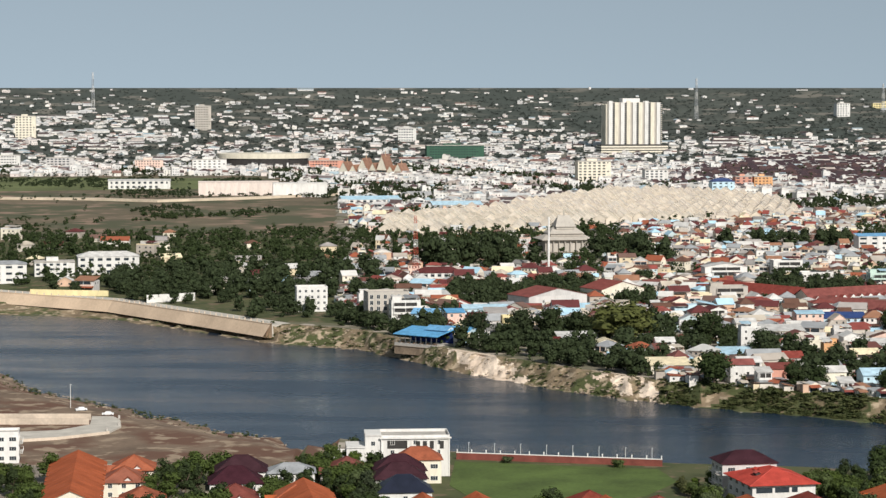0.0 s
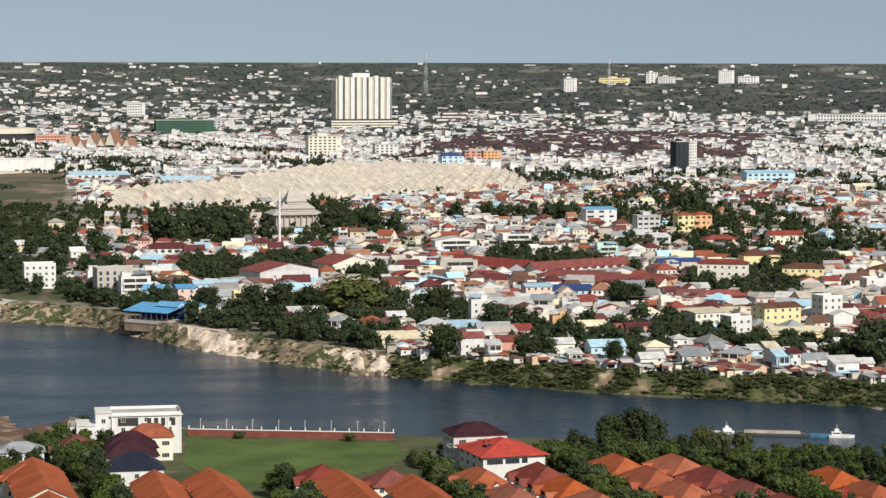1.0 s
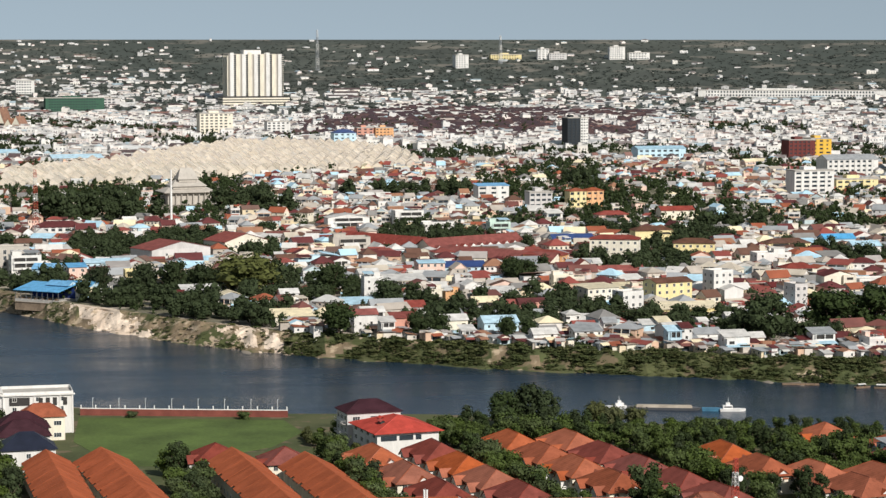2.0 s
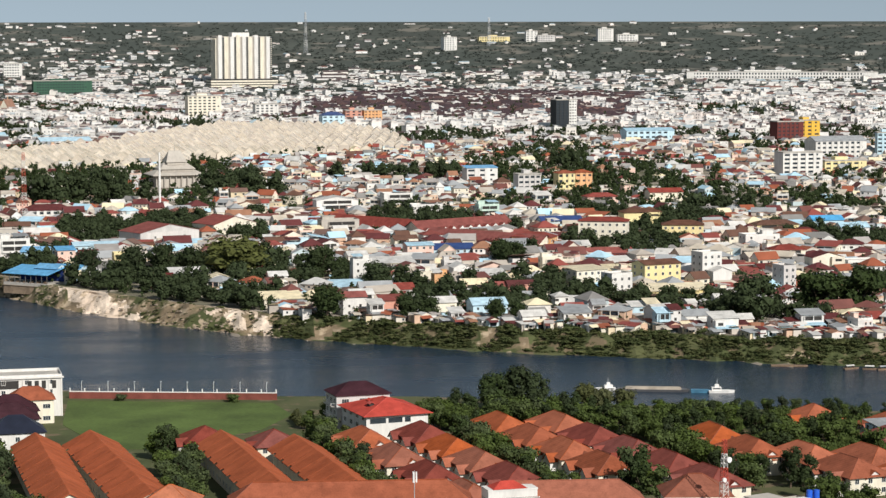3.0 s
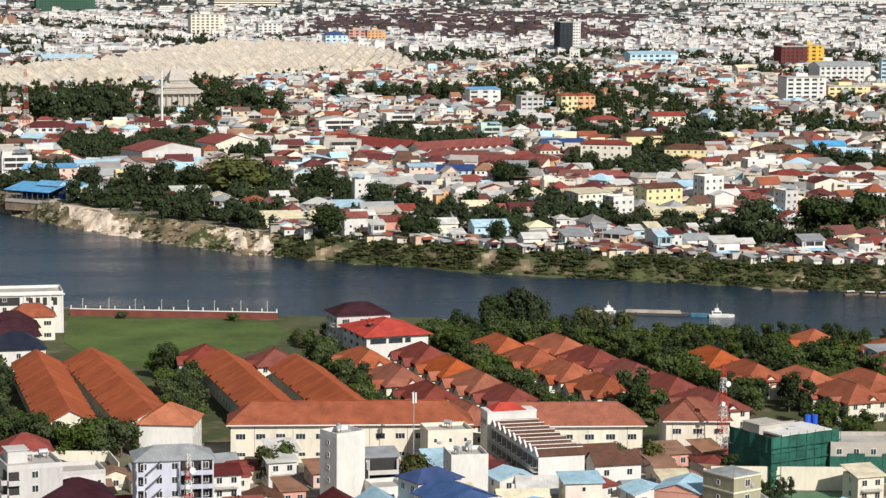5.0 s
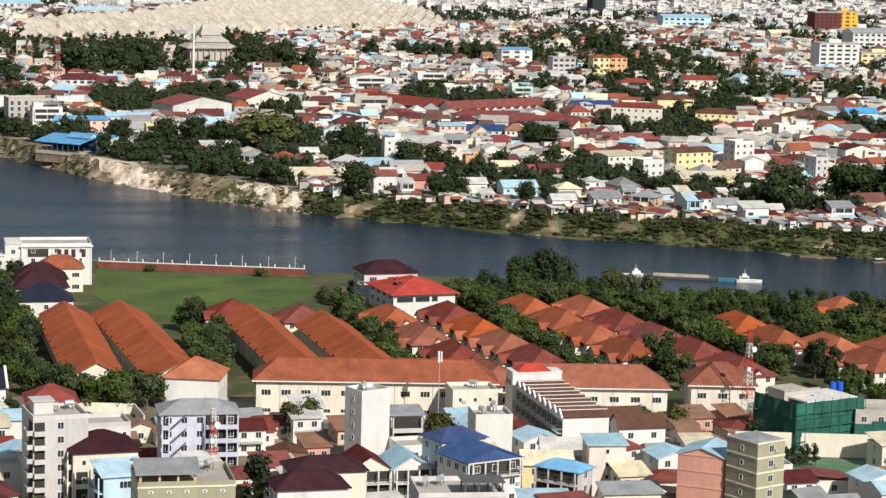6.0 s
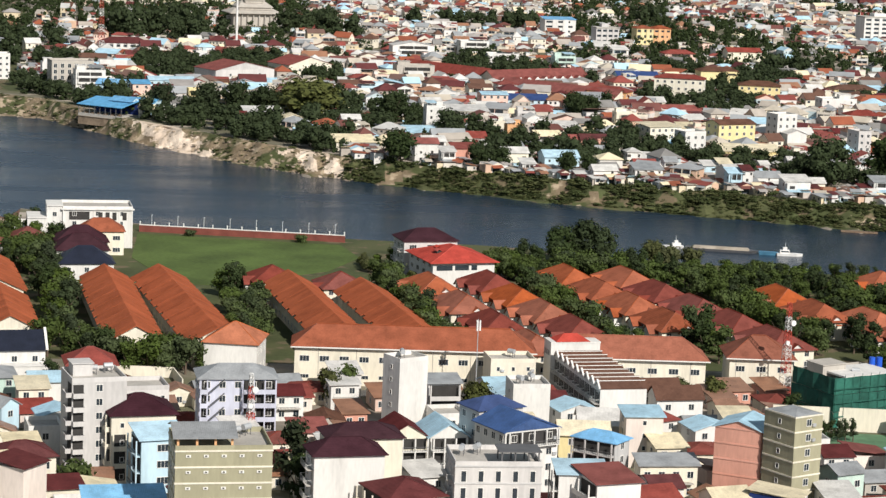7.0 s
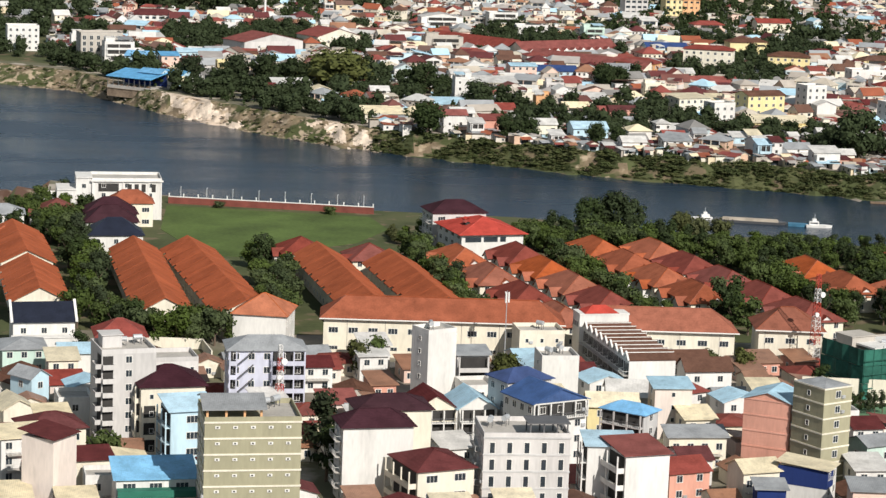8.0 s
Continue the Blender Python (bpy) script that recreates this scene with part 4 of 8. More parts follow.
# ---- long housing blocks with brown tiled roofs
def long_block(x, y, rz, w, d, h, label):
    root = block(x, y, rz, w, d, h, "cream", 2, ("hip", "terracotta"), 4.6, wins=(("front", max(3, int(w / 4.6)), "wide"),), label=label, name="apartment_row", over=1.0)
    sk = Mesh()
    sk.box(-w / 2 - 0.05, -d / 2 - 0.9, -0.2, w / 2 + 0.05, -d / 2 - 0.7, 1.6)
    part("garden_wall", sk, WALL["cream"], root)
    gt = Mesh()
    gt.box(-w / 2 - 1.0, -d / 2 - 1.12, h - 0.2, w / 2 + 1.0, -d / 2 - 1.0, h + 0.08)
    part("gutter", gt, frame_white, root, "white eaves gutter")
    rd = Mesh()
    rl = (w - d) / 2 + 0.3
    rd.tube((-rl, 0, h + 4.62), (rl, 0, h + 4.62), 0.16, 0.16, 6)
    part("ridge_line", rd, ROOF["terracotta"], root)
    for k in range(max(2, int(w / 9))):
        u = -w * 0.4 + w * 0.8 * k / max(1, int(w / 9) - 1)
        dp = Mesh()
        dp.tube((u, -d / 2 - 0.06, 0), (u, -d / 2 - 0.06, h - 0.2), 0.07, 0.07, 5)
        part("drain_pipe", dp, concrete, root)
    return root


long_block(69.9, 561.5, -5, 57.4, 11, 9.2, "long cream two-storey block with a brown tiled roof")
long_block(121.9, 554.6, -5, 36.1, 11, 9.0, "long cream two-storey block with a brown tiled roof")
long_block(155.5, 559.5, -7, 15.5, 13, 8.6, "cream two-storey block with a brown tiled hipped roof")


# ---- terrace with saw-tooth roofs
def sawtooth_terrace():
    root = thing("row_house_terrace", 110.0, 531.0, 6.5, "white terrace of row houses with a saw-tooth row of brown gables", "row houses")
    occupy_box(110, 531, 6.5, 12, 40)
    n, u = 9, 4.0
    # flat near-black panels give the balcony bays their shade by colour
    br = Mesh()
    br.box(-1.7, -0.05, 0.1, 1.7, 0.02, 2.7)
    bay_shade = br.data("recess", [dark])
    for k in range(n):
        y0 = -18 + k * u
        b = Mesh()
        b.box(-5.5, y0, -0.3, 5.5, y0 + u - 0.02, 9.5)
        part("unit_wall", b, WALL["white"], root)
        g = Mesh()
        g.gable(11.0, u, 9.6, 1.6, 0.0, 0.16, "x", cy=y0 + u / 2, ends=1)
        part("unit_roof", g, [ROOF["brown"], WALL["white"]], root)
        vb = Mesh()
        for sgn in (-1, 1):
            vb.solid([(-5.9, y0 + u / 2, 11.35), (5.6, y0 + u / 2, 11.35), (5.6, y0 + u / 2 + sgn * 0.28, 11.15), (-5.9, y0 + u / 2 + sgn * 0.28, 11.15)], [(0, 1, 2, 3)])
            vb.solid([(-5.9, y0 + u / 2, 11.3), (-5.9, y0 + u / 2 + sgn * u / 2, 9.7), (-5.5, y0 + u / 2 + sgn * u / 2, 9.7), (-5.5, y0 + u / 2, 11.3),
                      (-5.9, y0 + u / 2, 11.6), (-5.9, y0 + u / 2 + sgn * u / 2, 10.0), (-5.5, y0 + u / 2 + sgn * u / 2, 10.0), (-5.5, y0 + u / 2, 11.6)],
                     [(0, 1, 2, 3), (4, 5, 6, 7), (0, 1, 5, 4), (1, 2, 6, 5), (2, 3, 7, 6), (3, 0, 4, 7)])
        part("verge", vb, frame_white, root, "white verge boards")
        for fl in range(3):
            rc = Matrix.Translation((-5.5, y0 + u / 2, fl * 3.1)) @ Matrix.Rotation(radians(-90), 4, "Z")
            part("recess", bay_shade, None, root, "dark panel painted as veranda shade", at=rc)
            m = Matrix.Translation((-5.5, y0 + u / 2, fl * 3.1 + 0.4)) @ Matrix.Rotation(radians(-90), 4, "Z")
            part("window", WIN["door"], None, root, at=m)
            if fl:
                part("balcony", balcony_mesh(3.7), None, root, at=Matrix.Translation((-5.5, y0 + u / 2, fl * 3.1)) @ Matrix.Rotation(radians(-90), 4, "Z"))
    hd = Mesh()
    hd.box(-6.5, 18.3, -0.3, 5.8, 24, 12.6)
    hd.box(-6.6, 18.2, 12.6, 5.9, 24.1, 13.0)
    part("end_house", hd, WALL["white"], root)
    hr = Mesh()
    hr.hip(8, 5, 13.0, 1.6, 0.3, cx=-1, cy=21)
    part("end_roof", hr, ROOF["scarlet"], root, "scarlet tiled roof")
    for k in range(3):
        part("window", WIN["std"], None, root, at=Matrix.Translation((-6.5, 20 + 1.5 * k, 9.5)) @ Matrix.Rotation(radians(-90), 4, "Z"))


sawtooth_terrace()
for k, (x, y) in enumerate(((121.5, 524.5), (125.0, 517.0))):
    block(x, y, 6, 11, 6.5, 7.5, "white", 2, ("gable_x", "brown"), 2.2, wins=(("front", 2, "std"),), label="white house with a brown gable roof and white verges")


# ---------------------------------------------------------------- villas with tiled roofs
def make_villa(w, d, h, roof, wall="cream", rise=3.2):
    """A pair of houses under one long hipped roof, with a gabled porch on the long side."""
    root = thing("villa", 0, 0, 0, f"two-storey {wall} villa with a {roof} tiled hipped roof", "house")
    b = Mesh()
    b.box(-w / 2, -d / 2, -0.3, w / 2, d / 2, h)
    part("wall", b, WALL[wall], root)
    add_roof(root, "hip", roof, w, d, h, rise, WALL[wall], 0.8)
    for k, v in enumerate((-d * 0.27, d * 0.27) if d > 16 else (-d * 0.15,)):
        p = Mesh()
        p.box(-w / 2 - 2.2, v - 1.9, -0.3, -w / 2, v + 1.9, h - 0.9)
        part("porch", p, WALL["white"], root)
        g = Mesh()
        g.gable(w * 0.5 + 2.4, 4.4, h - 0.8, 1.7, 0.4, 0.15, "x", cx=-w / 4 - 1.3, cy=v, ends=1)
        part("porch_roof", g, [ROOF[roof], WALL["white"]], root)
    f = Mesh()
    f.gable(w * 0.38, d * 0.3, h - 0.3, rise * 0.45, 0.5, 0.15, "y", cx=w * 0.1, cy=-d * 0.36, ends=1)
    part("front_gable", f, [ROOF[roof], WALL["white"]], root)
    for side, n in (("front", 3), ("left", 4), ("right", 4)):
        ang, at, span = SIDES[side]
        cx, cy = at(w, d)
        for fl in range(2):
            for k in range(n):
                u = -span(w, d) / 2 + span(w, d) * (k + 0.5) / n
                part("window", WIN["std"], None, root, at=Matrix.Translation((cx, cy, fl * h / 2 + 0.9)) @ Matrix.Rotation(radians(ang), 4, "Z") @ Matrix.Translation((u, 0, 0)))
    return root


VILLA = {(c, s): make_villa(12.4, (13.0, 20.5)[s], 5.3, c, rise=3.9) for c in ("orange", "brick red", "terracotta") for s in (0, 1)}
used_first = set()


def villa(x, y, rz, colour, size=0):
    src = VILLA[(colour, size)]
    m = pose(x, y, 0, 0, 0, rz)
    occupy_box(x, y, rz, 12, 21 if size else 13, 0)
    if (colour, size) not in used_first:
        used_first.add((colour, size))
        src.matrix_basis = m
        return src
    return copy_thing(src, m)


O, R, T = "orange", "brick red", "terracotta"
for turn, row in ((9, ((87, 662, O), (92, 634, T), (97, 607, R), (102, 580, T))), (10, ((105, 667, R), (109, 645, O), (113, 623, O), (117.5, 601, R))),
                  (11, ((130, 680, O), (135, 658, T), (140, 636, O), (145, 613, T))), (13, ((147, 678, O), (152, 656, R), (157.5, 634, R), (163, 612, R), (168, 590, R))),
                  (8, ((187, 652, O), (191, 629, T))), (14, ((203, 618, O), (208, 597, T), (219, 612, O), (225, 590, O)))):
    for vx, vy, vc in row:
        villa(vx, vy, turn, vc, 1)
for x, y, rz, c, s in ((226, 681, 10, "orange", 0), (242, 662, 10, "orange", 0), (234, 640, 10, "brick red", 0), (42, 673, 8, "brick red", 0), (61, 664, 8, "brick red", 0),
                       (-97, 738, 6, "orange", 0), (-97, 716, 6, "terracotta", 0),
                       (-43, 684, 6, "orange", 0), (-87, 680, 6, "terracotta", 0), (-60.5, 684, 6, "brick red", 0), (-30, 735, 6, "brick red", 0)):
    villa(x, y, rz, c, s)
block(-46.5, 721, 5, 14, 10, 7, "white", 2, ("hip", "grey"), 2.6, wins=(("front", 3, "std"), ("right", 2, "std")), label="white villa with a grey tiled roof", name="villa")
for k, (x, y, c) in enumerate(((-13.6, 726, "purple"), (-13.2, 711, "purple"), (-11.5, 688, "slate"), (-62, 724, "purple"), (-62, 703, "purple"))):
    block(x, y, 6, 15.5, 12, 7, "white", 2, ("hip", c), 4.4, wins=(("front", 3, "std"), ("right", 3, "std")), label=f"white villa with a dark {c} tiled roof", name="villa")


def terrace_row(xa, ya, xb, yb, w, label):
    """Attached houses under one long stepped tiled roof, running from a to b."""
    l = math.hypot(xb - xa, yb - ya)
    rz = math.degrees(math.atan2(yb - ya, xb - xa)) - 90
    root = thing("row_house_terrace", (xa + xb) / 2, (ya + yb) / 2, rz, label, "row houses", group="orange-roofed terraces")
    occupy_box((xa + xb) / 2, (ya + yb) / 2, rz, w, l, 0)
    n = round(l / 4.6)
    u = l / n
    for k in range(n):
        y0 = -l / 2 + k * u
        b = Mesh()
        b.box(-w / 2, y0, -0.3, w / 2, y0 + u - 0.02, 6.6)
        part("unit_wall", b, WALL["cream"], root)
        g = Mesh()
        lift = 0.04 if k % 2 else 0.0
        g.gable(w, u - 0.1, 6.5 + lift, 3.3, 0.8 + 0.75 * (k % 2), 0.2, "y", cy=y0 + u / 2, ends=1 if k in (0, n - 1) else None)
        part("roof_bay", g, [terrace_tile, WALL["cream"]], root)
        for side, ang in ((-1, -90), (1, 90)):
            for fl in range(2):
                part("window", WIN["std"], None, root, at=Matrix.Translation((side * w / 2, y0 + u / 2, fl * 3.2 + 0.9)) @ Matrix.Rotation(radians(ang), 4, "Z"))
    for end, ang in ((-l / 2, 0), (l / 2, 180)):
        for s in (-1, 1):
            part("window", WIN["std"], None, root, at=Matrix.Translation((s * w * 0.22, end, 4.0)) @ Matrix.Rotation(radians(ang), 4, "Z"))
    return root


terrace_row(3, 577, -5.8, 665, 12.2, "terrace of cream row houses under a long orange tiled roof")
terrace_row(23, 576, 9.5, 666, 13.0, "terrace of cream row houses under a long stepped orange roof")
terrace_row(55, 584, 45.8, 661, 12.0, "terrace of cream row houses under a long brown-orange roof")
terrace_row(74, 584, 65.5, 650, 12.6, "terrace of cream row houses under a long brown-orange roof")
terrace_row(-28, 588, -33.5, 634, 13, "terrace of cream row houses under a long orange roof")
terrace_row(-34, 640, -41, 690, 14, "terrace of cream row houses under a long orange roof")

terrace_row(-106, 668, -115, 742, 15, "terrace of cream row houses under a broad orange roof")

# ---- white mansion on the river, red-roofed club house
wv = block(-9.3, 759, 4, 22, 14, 12.4, "white", 4, ("flat", "grey"), wins=(("front", 3, "std"), ("right", 3, "std")), label="white modern four-storey mansion by the river", name="mansion")
# loggia and openings are thin dark panels, their shade put in as colour
loggia_shade = Mesh()
loggia_shade.box(-9.0, -7.06, 9.0, -2.6, -7.0, 11.6)
part("loggia", loggia_shade, dark, wv, "flat dark panel painted as loggia shade")
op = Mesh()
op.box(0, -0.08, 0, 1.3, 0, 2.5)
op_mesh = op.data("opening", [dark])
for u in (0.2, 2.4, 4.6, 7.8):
    part("opening", op_mesh, None, wv, "tall dark panel painted as shade", at=Matrix.Translation((u, -7.0, 8.9)))
for u in (-10.8, -1.2, 6.9, 10.8):
    op = Mesh()
    op.box(u - 0.2, -7.3, -0.2, u + 0.2, -7.0, 12.4)
    part("pilaster", op, WALL["white"], wv)
cr = Mesh()
cr.box(-11.5, -7.6, 12.2, 11.5, -7.0, 12.7)
part("cornice", cr, WALL["white"], wv)
for a, b, y0, y1, h in ((-16, -11.01, -6.5, 5, 13.2), (-22, -16.01, -7.5, 5, 9.4), (-26, -22.01, -6, 4, 6.0)):
    blk = Mesh()
    blk.box(a, y0, -0.3, b, y1, h)
    blk.box(a - 0.01, y0 - 0.3, h, b, y1, h + 0.35)
    part("side_wing", blk, WALL["white"], wv)
    part("window", WIN["std"], None, wv, at=Matrix.Translation(((a + b) / 2, y0, h - 3.2)))
block(-7.6, 743, 4, 13.6, 9, 7.5, "cream", 2, ("hip", "terracotta"), 3.6, wins=(("front", 3, "wide"), ("right", 2, "std")), label="cream pavilion house with a brown tiled roof", name="villa")
club = block(97.8, 700.5, 12, 19.5, 22, 8, "white", 3, ("hip", "scarlet"), 3.6, wins=(("left", 4, "wide"),), label="white club house with a scarlet tiled roof", name="club_house", over=1.2)
for u0, u1 in ((-8.6, -3.6), (-2.8, 1.6), (2.4, 4.2)):
    dm = Mesh()
    dm.box(u0, -11.06, 5.6, u1, -10.98, 7.1)
    part("window_band", dm, glass, club, "dark ribbon window under the eaves")
for u, v in ((-5.5, -3.4), (-3.5, 2.4)):
    dm = Mesh()
    dm.box(u - 0.7, v - 0.6, 8.6, u + 0.7, v + 1.6, 10.4)
    dmr = part("dormer", dm, dark, club, "dark louvred dormer")
    dm = Mesh()
    dm.gable(1.8, 2.8, 10.4, 0.5, 0.1, 0.1, "y", cx=u, cy=v + 0.5)
    part("dormer_roof", dm, ROOF["scarlet"], dmr)
block(92, 719, 9, 17, 12, 10.5, "light grey", 3, ("hip", "purple"), 3.2, wins=(("left", 3, "wide"), ("front", 3, "wide")), balc=(("left", 1, 10),), label="grey house with verandas and a dark maroon roof", name="villa")
block(240, 648, 10, 15, 10, 8, "pale blue", 3, ("mono", "grey"), 1.0, wins=(("front", 5, "std"), ("left", 3, "std")), label="pale blue three-storey house with grey roof")
block(-147, 783, 8, 12, 10, 9.5, "white", 3, ("flat", "grey"), wins=(("front", 3, "wide"), ("right", 3, "wide")), balc=(("right", 1, 9),), label="white modern three-storey house")


# ---------------------------------------------------------------- trees
def blob(mb, c, r, seed, mi=0, n=2):
    bm = bmesh.new()
    bmesh.ops.create_icosphere(bm, subdivisions=n, radius=1.0)
    base = len(mb.v)
    for v in bm.verts:
        p = v.co
        k = 0.82 + 0.42 * noise.noise(Vector(p) * 1.7 + Vector((seed, seed * 0.7, 0)))
        mb.v.append((c[0] + p.x * r[0] * k, c[1] + p.y * r[1] * k, c[2] + p.z * r[2] * k))
    for f in bm.faces:
        mb.f.append(tuple(base + v.index for v in f.verts))
        mb.m.append(mi)
    bm.free()


def crown_mesh(rng, w, h, z0, leaves, size, blobs, mi=0, flat=1.0):
    """Clumps of leaves: shaded cores of twigs and many small leaf sprays standing out of them."""
    mb = Mesh()
    cs = []
    for k in range(blobs):
        a, q = rng.uniform(0, 2 * math.pi), math.sqrt(rng.uniform(0, 1))
        zz = rng.uniform(0.12, 0.9)
        s = math.sin(math.pi * min(max(zz, 0.12), 0.86)) ** 0.6
        c = (q * w * 0.34 * s * math.cos(a), q * w * 0.34 * s * math.sin(a), z0 + zz * h)
        r = w * rng.uniform(0.15, 0.25)
        cs.append((c, (r, r, r * flat * rng.uniform(0.7, 0.95))))
        blob(mb, c, [q2 * 0.8 for q2 in cs[-1][1]], k * 1.7, mi, 1)
    for k in range(leaves):
        c, r = rng.choice(cs)
        d = Vector((rng.gauss(0, 1), rng.gauss(0, 1), rng.gauss(0.25, 1))).normalized()
        f = rng.uniform(0.78, 1.22)
        p = Vector((c[0] + d.x * r[0] * f, c[1] + d.y * r[1] * f, c[2] + d.z * r[2] * f))
        s = size * rng.uniform(0.6, 1.4)
        t = d.cross(Vector((rng.gauss(0, 1), rng.gauss(0, 1), rng.gauss(0, 1)))).normalized()
        b = (d * rng.uniform(-0.5, 0.5) + t.cross(d)).normalized()
        mb.solid([tuple(p - t * s * 0.5), tuple(p + b * s * 0.5 + d * s * 0.25), tuple(p + t * s * 0.5 - d * 0.1), tuple(p - b * s * 0.5)], [(0, 1, 2, 3)], mi)
    return mb


def make_tree(seed, w, h, leaf, leaves, size, blobs, label, flat=1.0, name="tree"):
    rng = random.Random(seed)
    root = thing(name, 0, 0, 0, label, "tree")
    t = Mesh()
    th = h * 0.42
    t.tube((0, 0, -0.4), (0.1, 0.05, th), 0.035 * h, 0.02 * h, 7)
    for k in range(5):
        a = k * 1.3 + rng.random()
        t.tube((0.1, 0.05, th * (0.65 + 0.08 * k)), (w * 0.27 * math.cos(a), w * 0.27 * math.sin(a), h * rng.uniform(0.5, 0.75)), 0.014 * h, 0.005 * h, 5)
    part("trunk", t, bark, root)
    part("crown", crown_mesh(rng, w, h * 0.8, h * 0.2, leaves, size, blobs, flat=flat), leaf, root)
    return root


TREES = [make_tree(11, 7.5, 8.0, leaf_a, 760, 0.62, 13, "leafy green garden tree with a rounded crown"), make_tree(12, 6.5, 9.5, leaf_b, 760, 0.6, 13, "dark green tree with an upright crown"),
         make_tree(13, 9.0, 8.5, leaf_a, 900, 0.7, 15, "broad green tree with a loose crown"), make_tree(14, 8.0, 7.0, leaf_c, 700, 0.62, 12, "olive green tree with a low crown")]
BIG = [make_tree(21, 15, 13, leaf_b, 1300, 0.95, 24, "large spreading dark green tree"), make_tree(22, 13, 14, leaf_b, 1200, 0.95, 22, "tall dark green riverside tree"),
       make_tree(23, 14, 11, leaf_c, 1200, 0.9, 22, "broad olive green tree")]
PALE = make_tree(31, 6, 6, leaf_grey, 500, 0.6, 10, "tree with silvery grey leaves")
RNG = random.Random(5)
seen_trees = set()


def mesh_arrays(ob):
    """Trunk and crown of a tree as triangles; slots: bark, then the leaves of its kind."""
    V, T, M, n = [], [], [], 0
    for c in ob.children:
        me = c.data
        v = np.array([q.co[:] for q in me.vertices])
        me.calc_loop_triangles()
        t = np.array([q.vertices[:] for q in me.loop_triangles])
        V.append(v)
        T.append(t + n)
        M.append(np.full(len(t), 0 if c.name.startswith("trunk") else SLOT[me.materials[0].name]))
        n += len(v)
    return np.concatenate(V), np.concatenate(T), np.concatenate(M)


LEAVES = [bark, leaf_a, leaf_b, leaf_c, leaf_grey]
SLOT = {m.name: k for k, m in enumerate(LEAVES)}
KINDS = TREES + BIG + [PALE]
KIND_ARR = [mesh_arrays(o) for o in KINDS]
EXTRA, single = [], [0]


def plant(src, x, y, s=1.0, z=None, sz=1.0):
    """The nearest 290 trees are things; those past that are joined at the end."""
    z = ground_z(x, y) if z is None else z
    turn = RNG.uniform(0, 360)
    if single[0] >= 290:
        EXTRA.append((KINDS.index(src), x, y, z, radians(turn), s, s, s * sz))
        return None
    single[0] += 1
    m = pose(x, y, z, 0, 0, turn) @ Matrix.Diagonal((s, s, s * sz, 1))
    if src.name not in seen_trees:
        seen_trees.add(src.name)
        src.matrix_basis = m
        return src
    ob = copy_thing(src, m)
    ob.matrix_basis = m
    return ob


def belt(x0, y0, x1, y1, width, n, srcs, s=(0.8, 1.15), gap=2.2):
    """Trees scattered along a strip."""
    done = 0
    for k in range(n * 6):
        if done >= n:
            break
        f, o = RNG.random(), RNG.uniform(-0.5, 0.5) * width
        l = math.hypot(x1 - x0, y1 - y0)
        x, y = x0 + (x1 - x0) * f - (y1 - y0) / l * o, y0 + (y1 - y0) * f + (x1 - x0) / l * o
        if free(x, y, gap):
            plant(RNG.choice(srcs), x, y, RNG.uniform(*s))
            occupy(x, y, gap * 0.8)
            done += 1


for x, y, src, s, q in ((86, 1143, BIG[2], 2.75, 0.62), (52, 1152, BIG[1], 1.35, 0.9), (38, 1154, BIG[1], 1.2, 0.95), (66, 1150, BIG[1], 1.15, 0.95), (16, 1150, BIG[1], 1.2, 0.9), (316, 950, BIG[0], 1.75, 0.8),
                        (335, 951, BIG[0], 1.65, 0.85), (284, 931, BIG[0], 1.6, 0.9), (275, 934, BIG[0], 1.1, 0.9), (125, 1120, BIG[1], 1.4, 0.9), (147, 1081, BIG[0], 1.05, 0.9), (113, 981, BIG[1], 1.2, 0.9)):
    plant(src, x, y, s, sz=q)
    occupy(x, y, 5 * s)
for x, y, s in ((139, 742, 0.8), (146.5, 745, 0.92), (153, 742, 0.78)):
    plant(BIG[0], x, y, s)
CLUMP = ((-3, 569, 1.0), (1.5, 566, 0.95), (6, 565, 1.05), (10.5, 565, 0.95), (15, 567, 1.05), (18.5, 569, 0.8), (0, 572, 0.9), (8, 571, 1.05), (14.5, 572, 0.95))
for x, y, s in ((168, 738, 0.7), (174, 735, 0.6), (180, 733, 0.6)):
    plant(BIG[2], x, y, s)
for x, y, src, s in ((48.5, 535, TREES[3], 1.25), (51, 537, TREES[0], 1.05), (78.5, 519, TREES[3], 1.35), (80.5, 521, TREES[3], 1.25), (33.5, 462, TREES[1], 1.5), (-8.6, 452, TREES[2], 0.9), (-17, 548, TREES[1], 0.8), (140, 538, TREES[3], 1.0),
                     (153, 519, TREES[1], 0.8), (34, 446, TREES[1], 1.2), (130, 405, TREES[2], 0.9), (122, 402, TREES[0], 0.8), (131, 540, TREES[3], 0.9)):
    plant(src, x, y, s)
plant(TREES[2], 21, 779, 0.55, -1.6, 0.8)
plant(TREES[2], 57.5, 770, 0.62, -1.7, 0.8)
for x, y, s in CLUMP:
    plant(TREES[0] if s < 1 else TREES[2], x, y, s)
    occupy(x, y, 2.5)
plant(PALE, -9.8, 588, 1.0)
plant(PALE, 193, 645, 0.9)
plant(PALE, 196, 648, 0.8)
for k in range(7):
    plant(TREES[1], 152 + 1.9 * k, 502 + 0.4 * k, 0.42, sz=1.3)

